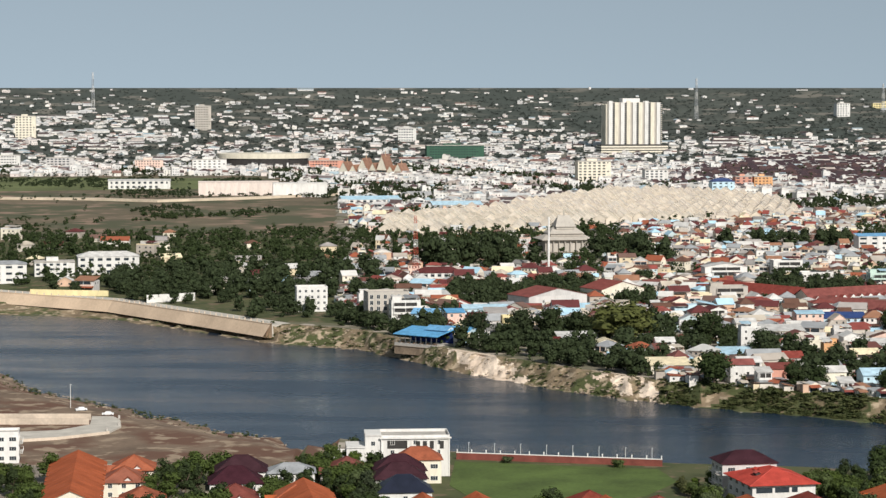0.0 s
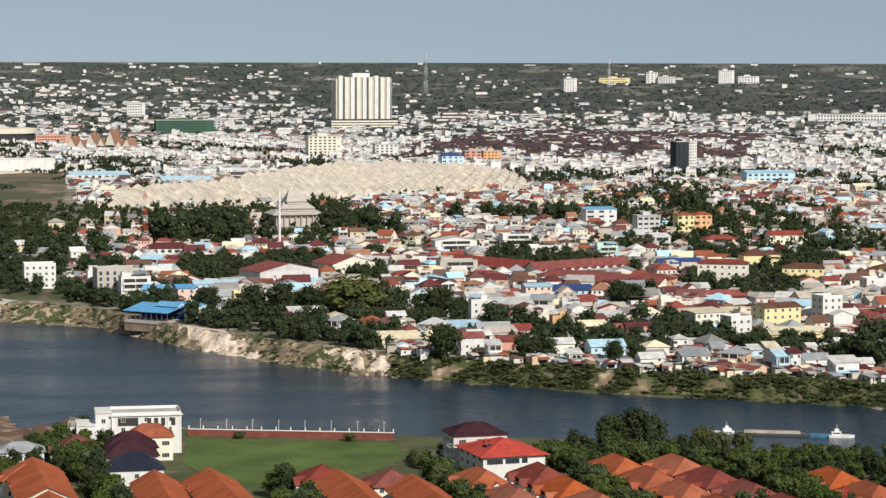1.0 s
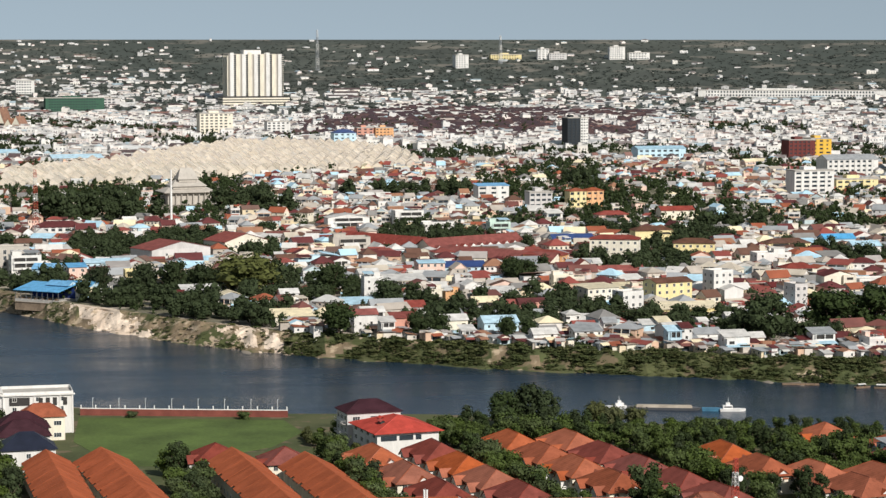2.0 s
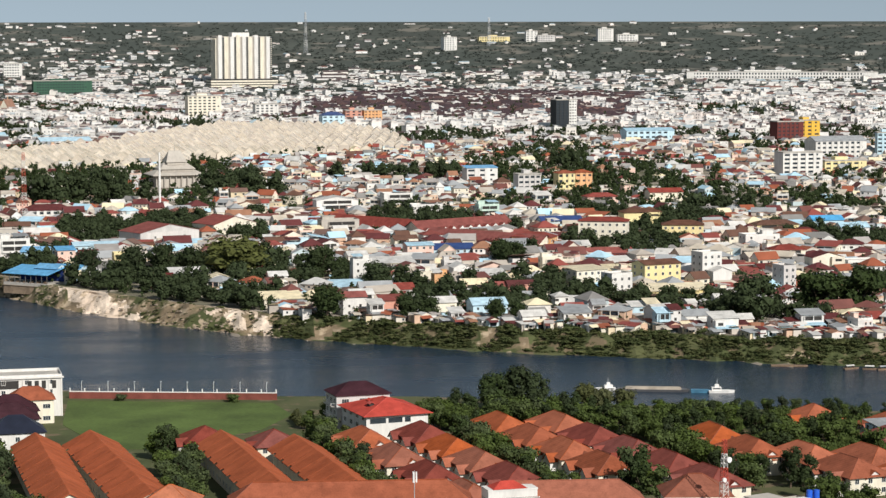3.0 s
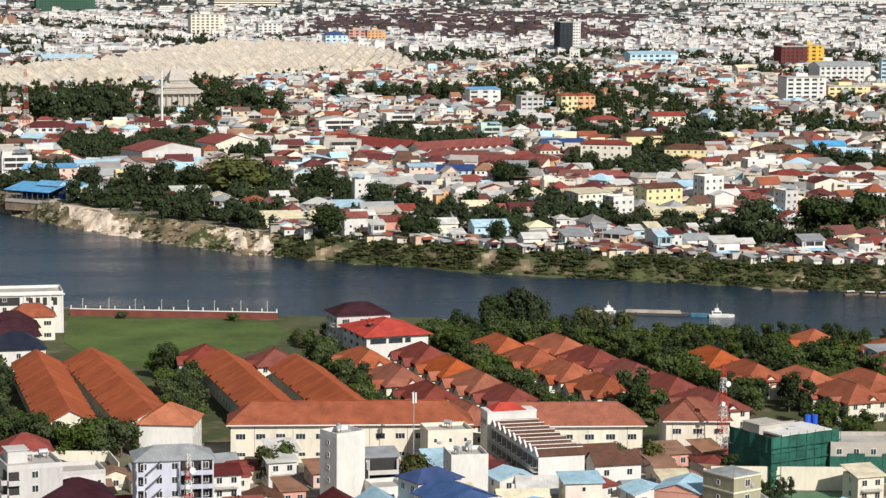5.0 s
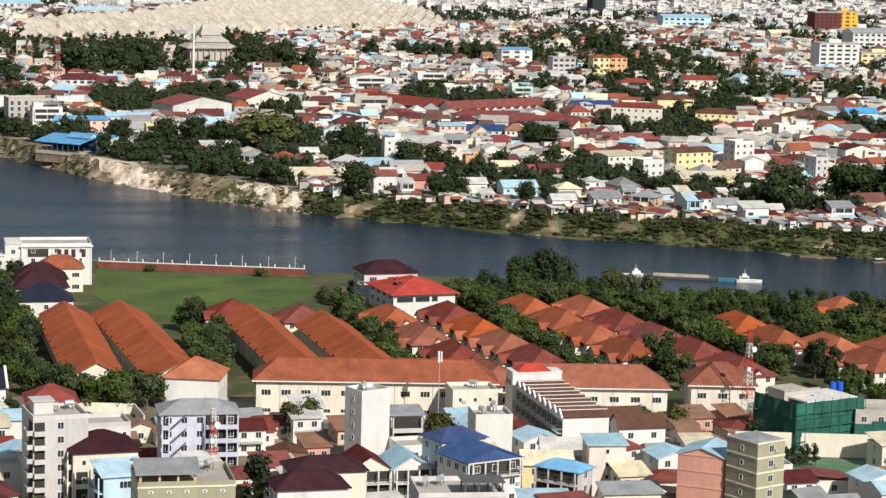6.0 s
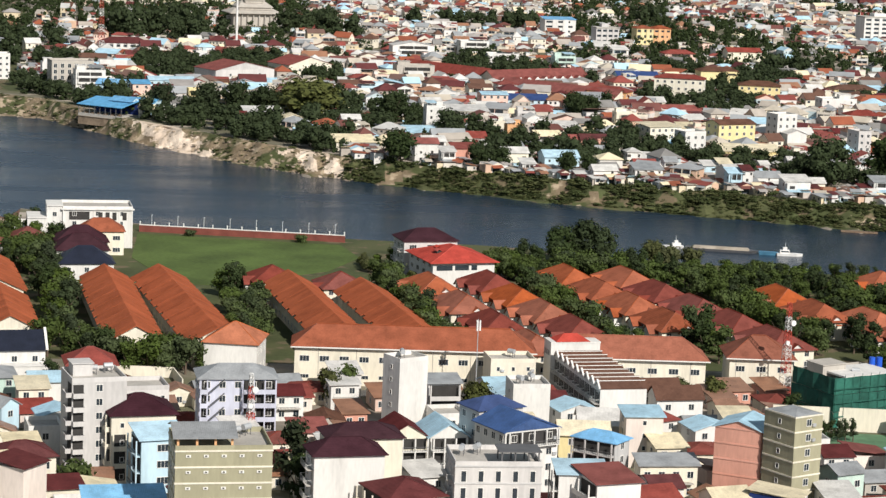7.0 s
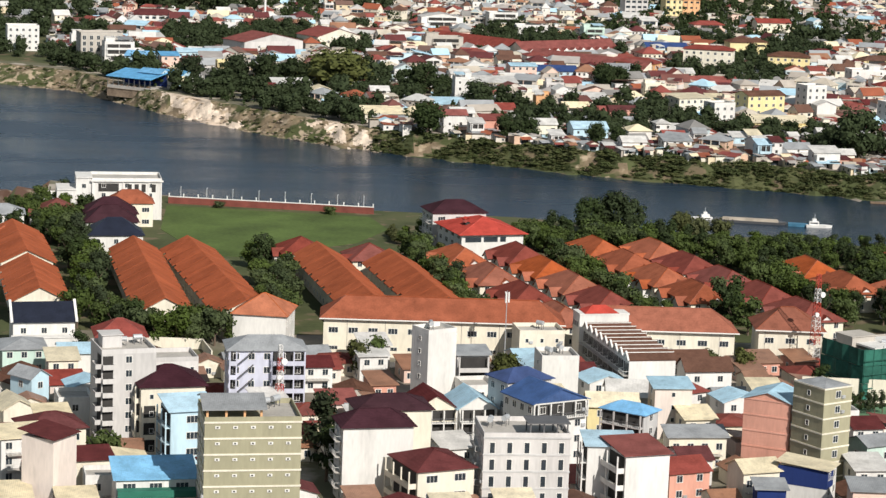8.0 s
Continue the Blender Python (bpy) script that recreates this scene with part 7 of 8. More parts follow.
far_block(1185, 3760, -17, 310, 24, 11, "white", 2, "flat", "grey", 1, "very long white factory hall far beyond the town", ground_z(1185, 3760) - 1)
lm(742, 2040, 15, 14, 22, "pale blue", 6, "flat", "grey", 1, "bright blue apartment block in the far town", -10)
ar = thing("arena", -262, 3470, 4, "oval arena with a pale flat roof rim", "arena")
mb = Mesh()
n = 40
for z0, z1, r0, r1, mi in ((-1, 18, 0.97, 1.0, 1), (18, 25, 1.04, 1.06, 0)):
    ring = [(65 * math.cos(2 * math.pi * k / n), 40 * math.sin(2 * math.pi * k / n)) for k in range(n)]
    mb.solid([(x * r0, y * r0, z0) for x, y in ring] + [(x * r1, y * r1, z1) for x, y in ring], [(k, (k + 1) % n, n + (k + 1) % n, n + k) for k in range(n)] + [tuple(range(n, 2 * n)), tuple(range(n))[::-1]], mi)
part("bowl", mb, [WALL["cream"], dark], ar)
for x, y, h in ((-655, 4450, 74), (462, 4337, 76), (817, 4414, 54)):
    lattice_mast(x, y, h, 6, ground_z(x, y) - 1, 6, "tall thin radio mast on the horizon", False, steel)

GROVE = []
occupy(86, 1752, 26)
occupy(80, 1712, 22)
lm(569, 2570, 9, 18, 35, "white", 11, "flat", "grey", 1, "white stair core of the glass office tower", 9)
# trees across the river: groves (x, y, spread across, spread away, count, kind)
for x, y, rx, ry, n, src, s0, s1 in ((25, 1625, 45, 25, 26, BIG[0], 1.2, 1.9),
                                     (135, 1690, 30, 30, 16, BIG[0], 1.2, 1.8), (125, 1120, 14, 12, 9, BIG[1], 0.7, 1.0), (147, 1082, 6, 5, 3, BIG[0], 0.7, 0.85), 
                                     (-150, 1380, 45, 30, 30, BIG[1], 0.5, 0.8), (-90, 1300, 30, 40, 30, BIG[1], 0.5, 0.8), (-200, 1440, 40, 30, 24, BIG[1], 0.5, 0.8), (-50, 1280, 16, 20, 10, BIG[1], 0.5, 0.7), (428, 1470, 24, 14, 12, BIG[0], 0.9, 1.3), (268, 1830, 52, 30, 24, BIG[1], 0.9, 1.3), (229, 1440, 20, 8, 8, BIG[1], 0.7, 0.9),
                                     (224, 1172, 9, 8, 5, BIG[1], 0.8, 1.0), (113, 984, 8, 6, 4, BIG[1], 0.75, 0.9), (119, 1360, 9, 10, 5, BIG[1], 0.8, 1.0), (431, 1945, 18, 20, 8, BIG[0], 1.0, 1.4),
                                     (310, 1200, 26, 6, 10, BIG[1], 0.55, 0.75), (150, 968, 12, 4, 5, BIG[0], 0.6, 0.8), (185, 950, 12, 5, 5, BIG[1], 0.6, 0.8), (-127, 1420, 42, 40, 30, BIG[1], 0.8, 1.15),
                                     (-60, 1400, 40, 30, 22, BIG[1], 0.7, 1.0), (-180, 1480, 50, 30, 24, BIG[0], 0.8, 1.1), (-100, 1520, 80, 60, 34, BIG[1], 0.9, 1.25), (60, 1060, 12, 6, 4, BIG[1], 0.45, 0.6)):
    for k in range(n):
        a, q = RNG.uniform(0, 6.283), math.sqrt(RNG.random())
        px, py = x + rx * q * math.cos(a), y + ry * q * math.sin(a)
        if py < y_far(px) + 12:
            continue
        if free(px, py, 3.0):
            if py > 1190:
                GROVE.append((RNG.randrange(4), px, py, -0.3, RNG.uniform(0, 6), *(RNG.uniform(s0, s1),) * 2, RNG.uniform(s0, s1)))
            else:
                plant(src, px, py, RNG.uniform(s0, s1))
            occupy(px, py, 5.5 * s0)

# houses of the first streets behind the bank: x, y of the front, width, eaves, storeys, wall, roof
ROW_A = (
    (-20, 1227, 15.3, 12.5, 4, "white", "flat", "grey"),
    (32, 1180, 5.4, 9.0, 3, "yellow", "flat", "grey"),
    (50, 1107, 10.0, 4.8, 2, "white", "gable_x", "maroon"),
    (63, 1112, 17.7, 5.6, 2, "cream", "mono", "white"),
    (76, 1103, 10.0, 4.8, 2, "cream", "gable_y", "cream"),
    (89, 1051, 9.1, 4.1, 1, "cream", "gable_x", "terracotta"),
    (98, 1022, 17.5, 3.7, 1, "cream", "mono", "cream"),
    (101, 1075, 8.6, 8.3, 3, "white", "gable_x", "white"),
    (114, 1121, 5.1, 4.9, 2, "yellow", "hip", "red"),
    (127, 1305, 11.9, 6.0, 2, "cream", "hip", "red"),
    (115, 1253, 11.4, 5.4, 2, "pink", "hip", "red"),
    (129, 1251, 14.3, 6.0, 2, "pale blue", "flat", "grey"),
    (9, 1132, 7.2, 4.3, 1, "cream", "gable_x", "cream"),
    (146, 1189, 9.2, 5.8, 2, "white", "gable_x", "brown"),
    (142, 1092, 9.2, 12.7, 4, "white", "flat", "grey"),
    (162, 1146, 26.3, 5.6, 2, "cream", "mono", "white"),
    (133, 1071, 14.7, 3.0, 1, "pale blue", "mono", "pale blue"),
    (125, 988, 10.2, 8.2, 3, "white", "gable_x", "red"),
    (133, 977, 6.0, 6.0, 2, "white", "mono", "white"),
    (153, 1052, 14.9, 3.6, 1, "cream", "gable_x", "red"),
    (141, 985, 10.2, 6.5, 2, "brick", "mono", "red"),
    (169, 1076, 7.4, 7.9, 3, "cream", "flat", "grey"),
    (175, 1064, 7.3, 7.8, 3, "orange", "flat", "grey"),
    (194, 1147, 9.0, 5.6, 2, "light grey", "flat", "grey"),
    (166, 1011, 9.3, 4.7, 2, "white", "mono", "grey"),
    (160, 969, 11.1, 7.4, 2, "cream", "gable_x", "white"),
    (188, 1051, 12.1, 5.4, 2, "pink", "gable_x", "cream"),
)
ROW_B = (
    (197, 1045, 8.2, 4.9, 2, "white", "gable_x", "red"),
    (202, 1088, 16.3, 4.8, 2, "cream", "mono", "white"),
    (179, 966, 14.9, 6.4, 2, "pale blue", "gable_x", "pale blue"),
    (208, 1043, 12.5, 5.1, 2, "brick", "gable_x", "maroon"),
    (192, 937, 10.1, 5.0, 2, "white", "gable_x", "white"),
    (163, 952, 5.5, 4.9, 2, "white", "mono", "white"),
    (205, 1016, 6.6, 3.7, 1, "grey", "gable_x", "grey"),
    (215, 990, 6.2, 6.3, 2, "white", "hip", "white"),
    (211, 942, 11.8, 4.9, 2, "white", "mono", "grey"),
    (175, 1291, 13.9, 6.3, 2, "cream", "hip", "red"),
    (162, 1345, 22.1, 9.7, 3, "concrete", "flat", "grey"),
    (246, 1239, 15.7, 4.6, 1, "pale blue", "mono", "grey"),
    (297, 1368, 25.4, 6.0, 2, "pale blue", "gable_x", "navy"),
    (275, 1228, 14.3, 4.8, 2, "cream", "gable_x", "white"),
    (285, 1196, 25.7, 3.8, 1, "cream", "gable_x", "red"),
    (270, 1097, 19.2, 4.9, 2, "yellow", "mono", "cream"),
    (251, 1048, 11.5, 3.1, 1, "pale blue", "hip", "blue"),
    (273, 1016, 29.1, 4.5, 1, "yellow", "mono", "cream"),
    (305, 1055, 9.2, 8.7, 3, "white", "gable_y", "white"),
    (326, 1088, 14.7, 4.3, 1, "cream", "hip", "red"),
    (342, 1061, 8.1, 9.0, 3, "concrete", "flat", "grey"),
    (368, 1091, 16.2, 10.4, 3, "cream", "gable_y", "maroon"),
    (390, 1103, 16.4, 6.7, 2, "white", "flat", "grey"),
    (378, 1231, 19.6, 8.0, 3, "white", "flat", "grey"),
    (369, 1155, 17.0, 7.8, 3, "cream", "hip", "red"),
    (416, 1271, 12.7, 6.3, 2, "cream", "hip", "maroon"),
    (410, 1306, 25.5, 7.2, 2, "yellow", "hip", "brown"),
    (239, 951, 5.8, 5.9, 2, "pale blue", "mono", "white"),
)
ROW_C = (
    (242, 921, 5.8, 6.9, 2, "pale blue", "mono", "pale blue"),
    (247, 921, 4.3, 8.0, 3, "white", "mono", "maroon"),
    (245, 950, 5.3, 7.1, 2, "white", "mono", "cream"),
    (264, 908, 10.7, 5.9, 2, "white", "mono", "white"),
    (275, 916, 5.6, 4.6, 1, "cream", "gable_x", "white"),
    (287, 990, 7.9, 4.0, 1, "white", "gable_x", "white"),
    (301, 911, 9.6, 6.0, 2, "white", "mono", "grey"),
    (311, 918, 8.1, 3.7, 1, "brick", "gable_x", "maroon"),
    (323, 907, 13.5, 4.8, 2, "cream", "gable_x", "red"),
    (258, 930, 11.4, 4.6, 1, "white", "gable_x", "grey"),
    (188, 1263, 13.0, 6.1, 2, "cream", "gable_x", "brown"),
    (128, 1144, 15.7, 5.0, 2, "light grey", "gable_x", "grey"),
    (225, 963, 5.6, 6.0, 2, "white", "gable_x", "grey"),
    (240, 1127, 10.4, 8.3, 3, "cream", "flat", "grey"),
    (349, 1379, 24.2, 9.2, 3, "yellow", "hip", "brown"),
    (386, 1347, 15.9, 6.7, 2, "white", "hip", "maroon"),
    (447, 1326, 19.0, 7.6, 2, "pale blue", "gable_x", "blue"),
    (445, 1273, 16.8, 8.0, 3, "white", "gable_x", "pale blue"),
    (229, 1450, 20.0, 9.5, 3, "white", "flat", "grey"),
    (267, 1444, 13.3, 9.5, 3, "mint", "flat", "grey"),
    (179, 1501, 27.4, 9.8, 3, "white", "gable_y", "white"),
    (129, 1664, 18.9, 7.2, 2, "cream", "hip", "red"),
    (407, 1545, 23.5, 8.8, 3, "cream", "gable_x", "red"),
    (357, 1519, 21.2, 8.2, 3, "pink", "hip", "red"),
    (224, 1540, 19.4, 10.1, 3, "white", "flat", "grey"),
)
for x, y, w, h, fl, wall, kind, roof in ROW_A + ROW_B + ROW_C:
    d = min(max(w * 0.7, 6), 11)
    ob = far_house(w, d, h, fl, wall, kind, roof, min(2.6, 0.9 + 0.13 * d), -0.3 if y > y_far(x) + 42 else -5.0)
    t = 9 - math.degrees(math.atan2(x, y)) * 0.3
    ob.matrix_basis = pose(x, y + d / 2, 0, 0, 0, t)
    occupy_box(x, y + d / 2, t, w, d, 0.0)
# the rest of the near streets: things first, then joined
LATER, count = [], 0
# shacks along the top of the bank
for k in range(420):
    x = RNG.uniform(96, 345)
    y = y_far(x) + RNG.uniform(15, 40)
    if free(x, y, 2.2):
        LATER.append(("shed", x, y))
        occupy(x, y, 2.3)
for k in range(12000):
    r = math.sqrt(RNG.uniform(930.0 ** 2, 1520.0 ** 2))
    a = RNG.uniform(-11.5, 21.5)
    x, y = r * math.sin(radians(a)), r * math.cos(radians(a))
    if y < y_far(x) + (72 if x < 98 else 20):
        continue
    if a < -1.9 and (r < 1420 or RNG.random() < 0.93):
        continue
    if noise.noise(Vector((x * 0.016, y * 0.0075, 4.0))) > (0.02 if r < 1150 else 0.1):
        if k % 2 and free(x, y, 2.4):
            LATER.append(("tree", x, y))
            occupy(x, y, 2.6)
        continue
    i = RNG.randrange(len(FT))
    if free(x, y, FT[i][1] * 0.74):
        if count < 45 and r < 1330:
            put_house(i, x, y, RNG.choice((4, 8, 12, -14, 98, 20)) + RNG.uniform(-5, 5))
            count += 1
        else:
            LATER.append(("house", x, y))
            occupy(x, y, FT[i][1] * 0.76)
for k in range(5200):
    r, a = RNG.uniform(940, 1520), RNG.uniform(-2.5, 21.5)
    x, y = r * math.sin(radians(a)), r * math.cos(radians(a))
    if y > y_far(x) + (26 if x < 98 else 17) and free(x, y, 1.3):
        LATER.append(("bush" if k % 3 == 0 else "tree" if x < 98 and y < y_far(x) + 80 else "shed", x, y))
        occupy(x, y, 1.9)

# ---------------------------------------------------------------- joined far town and woods
def t_house(w, d, h, kind, rise, seed=0, base=-1.0):
    rng = random.Random(900 + seed)
    mb = Mesh()
    mb.box(-w / 2, -d / 2, base, w / 2, d / 2, h, 0)
    if kind == "hip":
        mb.hip(w, d, h, rise, 0.6, mi=1)
    elif kind == "gable":
        mb.gable(w, d, h, rise, 0.5, axis="x", mi=1, ends=0)
    elif kind == "gable_y":
        mb.gable(w, d, h, rise, 0.2, axis="y", mi=1, ends=0)
    elif kind == "mono":
        slope(mb, -w / 2 - 0.5, w / 2 + 0.5, -d / 2 - 0.8, d / 2 + 0.4, h + 0.02, h + rise, 0.15, 1)
    else:
        roof_clutter(mb, rng, w, d, h, 0, 1)
    if seed:
        town_front(mb, rng, w, d, h, max(1, round(h / 3.3)), 0, 2)
        if rng.random() < 0.75:
            lw = w * rng.uniform(0.5, 1.0)
            x0 = -w / 2 + rng.choice((0.0, w - lw))
            slope(mb, x0, x0 + lw, -d / 2 - rng.uniform(2, 4), -d / 2, 2.1, 2.9, 0.12, 1)
        if rng.random() < 0.6:
            sx, eh = rng.choice((-1, 1)), rng.uniform(2.4, 3.6)
            a, b = sorted((sx * w / 2, sx * (w / 2 + rng.uniform(2.5, 5))))
            mb.box(a, -d * 0.35, base, b, d * 0.4, eh, 0)
            slope(mb, a - 0.2, b + 0.2, -d * 0.35 - 0.5, d * 0.45, eh + 0.02, eh + 0.8, 0.12, 1)
    else:
        for fl in range(max(1, int(h / 3.2))):
            for u in (-0.3, 0.05, 0.3):
                if rng.random() < 0.6:
                    mb.box(u * w - 0.6, -d / 2 - 0.05, fl * 3.2 + 0.9, u * w + 0.6, -d / 2, fl * 3.2 + 2.2, 2)
    return tri_arrays(mb)


TH = [t_house(11, 10, 5, "hip", 2.6), t_house(13, 10, 4, "gable", 2.8), t_house(10, 9, 8, "flat", 0), t_house(15, 10, 3.6, "gable", 2.6), t_house(22, 13, 5, "gable", 3.0), t_house(12, 11, 6, "hip", 2.8), t_house(14, 10, 10, "flat", 0), t_house(9.8, 13, 5.5, "gable_y", 3.4), t_house(9.8, 11, 7, "gable_y", 3.0), t_house(12, 10, 3.0, "gable", 1.6), t_house(10, 12, 3.2, "gable_y", 1.6)]
_q = random.Random(31)
DETAILED = range(len(TH), len(TH) + 30)
for k in range(30):
    fl = (1, 2, 1, 2, 1, 1, 2, 1, 2, 1)[k % 10]
    TH.append(t_house(_q.uniform(7, 14), _q.uniform(7, 11), 3.0 * fl, ("gable", "hip", "gable", "gable_y", "mono", "hip", "gable", "hip", "flat")[k % 9], _q.uniform(1.8, 3.2), k + 1))
SHEDS = range(len(TH), len(TH) + 8)
for k in range(8):
    TH.append(t_house(_q.uniform(4, 7.5), _q.uniform(4, 7), _q.uniform(2.3, 3.2), ("mono", "gable", "mono", "gable_y")[k % 4], _q.uniform(0.6, 1.4), 50 + k, -4.5))
tw = island_mat("far_town_walls", [WALLC["white"], (0.64, 0.58, 0.5), WALLC["cream"], (0.6, 0.54, 0.48), (0.72, 0.68, 0.63), WALLC["pink"], (0.66, 0.55, 0.38), (0.68, 0.67, 0.66), WALLC["light grey"], (0.5, 0.45, 0.39), WALLC["cream"], (0.42, 0.37, 0.32), (0.5, 0.6, 0.62), (0.62, 0.42, 0.3)])
tr = island_mat("far_town_roofs", [(0.42, 0.37, 0.32), (0.36, 0.33, 0.31), (0.5, 0.44, 0.36), ROOFC["red"], ROOFC["white"], ROOFC["grey"], ROOFC["maroon"], (0.5, 0.49, 0.47), ROOFC["rust"], (0.22, 0.21, 0.2), ROOFC["terracotta"], ROOFC["white"], ROOFC["grey"], ROOFC["maroon"], (0.17, 0.1, 0.08), ROOFC["brown"], ROOFC["cream"], ROOFC["grey"], ROOFC["pale blue"], (0.16, 0.06, 0.05), ROOFC["red"]])
beige = island_mat("estate_beige", [(0.64, 0.56, 0.46), (0.70, 0.62, 0.52), (0.57, 0.50, 0.43), (0.66, 0.58, 0.48), (0.60, 0.54, 0.47)])
estate_wall = mat("estate_beige_wall", (0.68, 0.60, 0.50), 0.85, 0.2, 0.1, 1.0, rand=0.15)
beige_roof = mat("estate_beige_roof", (0.60, 0.53, 0.43), 0.85, 0.2, 0.1, 1.0, rand=0.2)
mar = island_mat("estate_maroon", [(0.062, 0.036, 0.038), (0.055, 0.034, 0.04), (0.09, 0.052, 0.05), (0.05, 0.034, 0.038)])


def in_beige(x, y):
    r, a = math.hypot(x, y), math.degrees(math.atan2(x, y))
    return -1.4 < a < 8.4 and float(np.interp(a, [-1.4, 1.5, 5, 8.4], [1930, 1990, 2130, 2230])) < r < float(np.interp(a, [-1.4, 1.5, 4, 7, 8.4], [2150, 2350, 2720, 2700, 2400]))


def in_maroon(x, y):
    r, a = math.hypot(x, y), math.degrees(math.atan2(x, y))
    return 4.8 < a < 14.2 and 2900 < r < float(np.interp(a, [4.8, 8, 14.2], [3300, 3720, 3640]))


est, est2, town, wood = [], [], [], []
for (xa, ya), (xb, yb), n in (((-520, 2560), (-130, 2660), 70), ((-420, 2040), (-140, 2330), 46), ((-560, 2900), (-250, 2960), 40), ((-180, 2320), (-150, 2340), 14), ((-430, 2180), (-330, 2200), 12), ((-620, 3230), (-260, 3260), 80)):
    for k in range(n):
        f = RNG.random()
        s = RNG.uniform(0.5, 1.0)
        wood.append((RNG.randrange(6), xa + (xb - xa) * f + RNG.uniform(-8, 8), ya + (yb - ya) * f + RNG.uniform(-14, 14), -0.3, RNG.uniform(0, 6), s, s, s * RNG.uniform(0.6, 1.0)))
TURNS = (4, 8, 12, -14, 98, 20, -35, 188)
for q in LATER:
    turn = radians(RNG.choice(TURNS) + RNG.uniform(-7, 7))
    if q[0] == "house":
        town.append((RNG.choice(DETAILED), q[1], q[2], 0, turn, RNG.uniform(0.85, 1.1), 0.95, RNG.uniform(0.85, 1.1)))
    elif q[0] == "shed":
        town.append((RNG.choice(SHEDS), q[1], q[2], 0, turn, *(RNG.uniform(0.6, 1.0),) * 2, RNG.uniform(0.8, 1.1)))
    elif q[0] == "bush":
        wood.append((RNG.randrange(6), q[1], q[2], -0.3, RNG.uniform(0, 6), *(RNG.uniform(0.4, 0.8),) * 2, RNG.uniform(0.5, 0.9)))
    else:
        s = RNG.uniform(0.5, 0.95)
        GROVE.append((RNG.randrange(4), q[1], q[2], -0.3, RNG.uniform(0, 6), s, s, s * RNG.uniform(0.75, 1.1)))
for i in range(60):
    for j in range(70):
        u, v = -150 + i * 10.2, 1900 + j * 19.0
        x, y = u * 0.985 + (v - 1900) * 0.17, v - u * 0.15
        if in_beige(x, y) and RNG.random() < 0.95 and free(x, y, 4):
            est.append((RNG.choice((7, 7, 8)), x, y, 0, radians(-8 + RNG.uniform(-2, 2)), 1.0, 1.0, RNG.uniform(0.85, 1.25)))
for i in range(66):
    for j in range(42):
        x, y = 250 + i * 11.5 + j * 2.5, 2800 + j * 27.0 - i * 1.2
        if in_maroon(x, y) and RNG.random() < 0.88 and free(x, y, 5):
            est2.append((RNG.choice((0, 1, 5)), x, y, ground_z(x, y) if math.hypot(x, y) > RISE_R else 0, radians(-6), 1.0, 1.15, RNG.uniform(0.9, 1.2)))
BL = []
for k in range(6):
    BL.append(tri_arrays(crown_mesh(random.Random(40 + k), 9, 7.5, 0.2, 44, 1.3, 5)))
HB = [tri_arrays(crown_mesh(random.Random(90 + k), 9, 7.5, 0.2, 10, 2.0, 3)) for k in range(6)]
for k in range(23000):
    r = math.sqrt(RNG.uniform(1500.0 ** 2, 3560.0 ** 2))
    a = RNG.uniform(-12.5, 22.5)
    x, y = r * math.sin(radians(a)), r * math.cos(radians(a))
    if in_beige(x, y) or (in_maroon(x, y) and RNG.random() < 0.8) or not free(x, y, 4.5):
        continue
    p = noise.noise(Vector((x * 0.006, y * 0.0035, 2.0))) + 0.5 * noise.noise(Vector((x * 0.02, y * 0.01, 7.0)))
    left = a < float(np.interp(r, [1500, 1950, 2600, 3300], [-2.4, -2.0, -2.6, -4.5]))
    if left and r < 1980:
        if RNG.random() < 0.6:
            wood.append((RNG.randrange(6), x, y, 0, RNG.uniform(0, 6), 1.0, 1.0, RNG.uniform(0.8, 1.4)))
        elif RNG.random() < 0.08:
            town.append((RNG.randrange(7), x, y, 0, RNG.uniform(-0.4, 0.4), 1, 1, 0.9))
        continue
    if left and r < 3280:
        if p > 0.22 or RNG.random() < 0.006:
            wood.append((RNG.randrange(6), x, y, 0, RNG.uniform(0, 6), 0.9, 0.9, 0.7))
        continue
    if p > (0.0 if a < 4 else 0.1) and RNG.random() < 0.88:
        wood.append((RNG.randrange(6), x, y, 0, RNG.uniform(0, 6), 1.0, 1.0, RNG.uniform(0.8, 1.5)))
        continue
    s = RNG.uniform(0.62, 1.0) * (1.0 if r < 2500 else 1.2)
    town.append((RNG.choice(DETAILED) if r < 2500 else RNG.randrange(7), x, y, 0, radians(RNG.choice((5, 10, -12, 95, -30)) + RNG.uniform(-8, 8)), s, s, RNG.uniform(0.75, 1.15)))
    occupy(x, y, 4.1 * s)
horizon = []
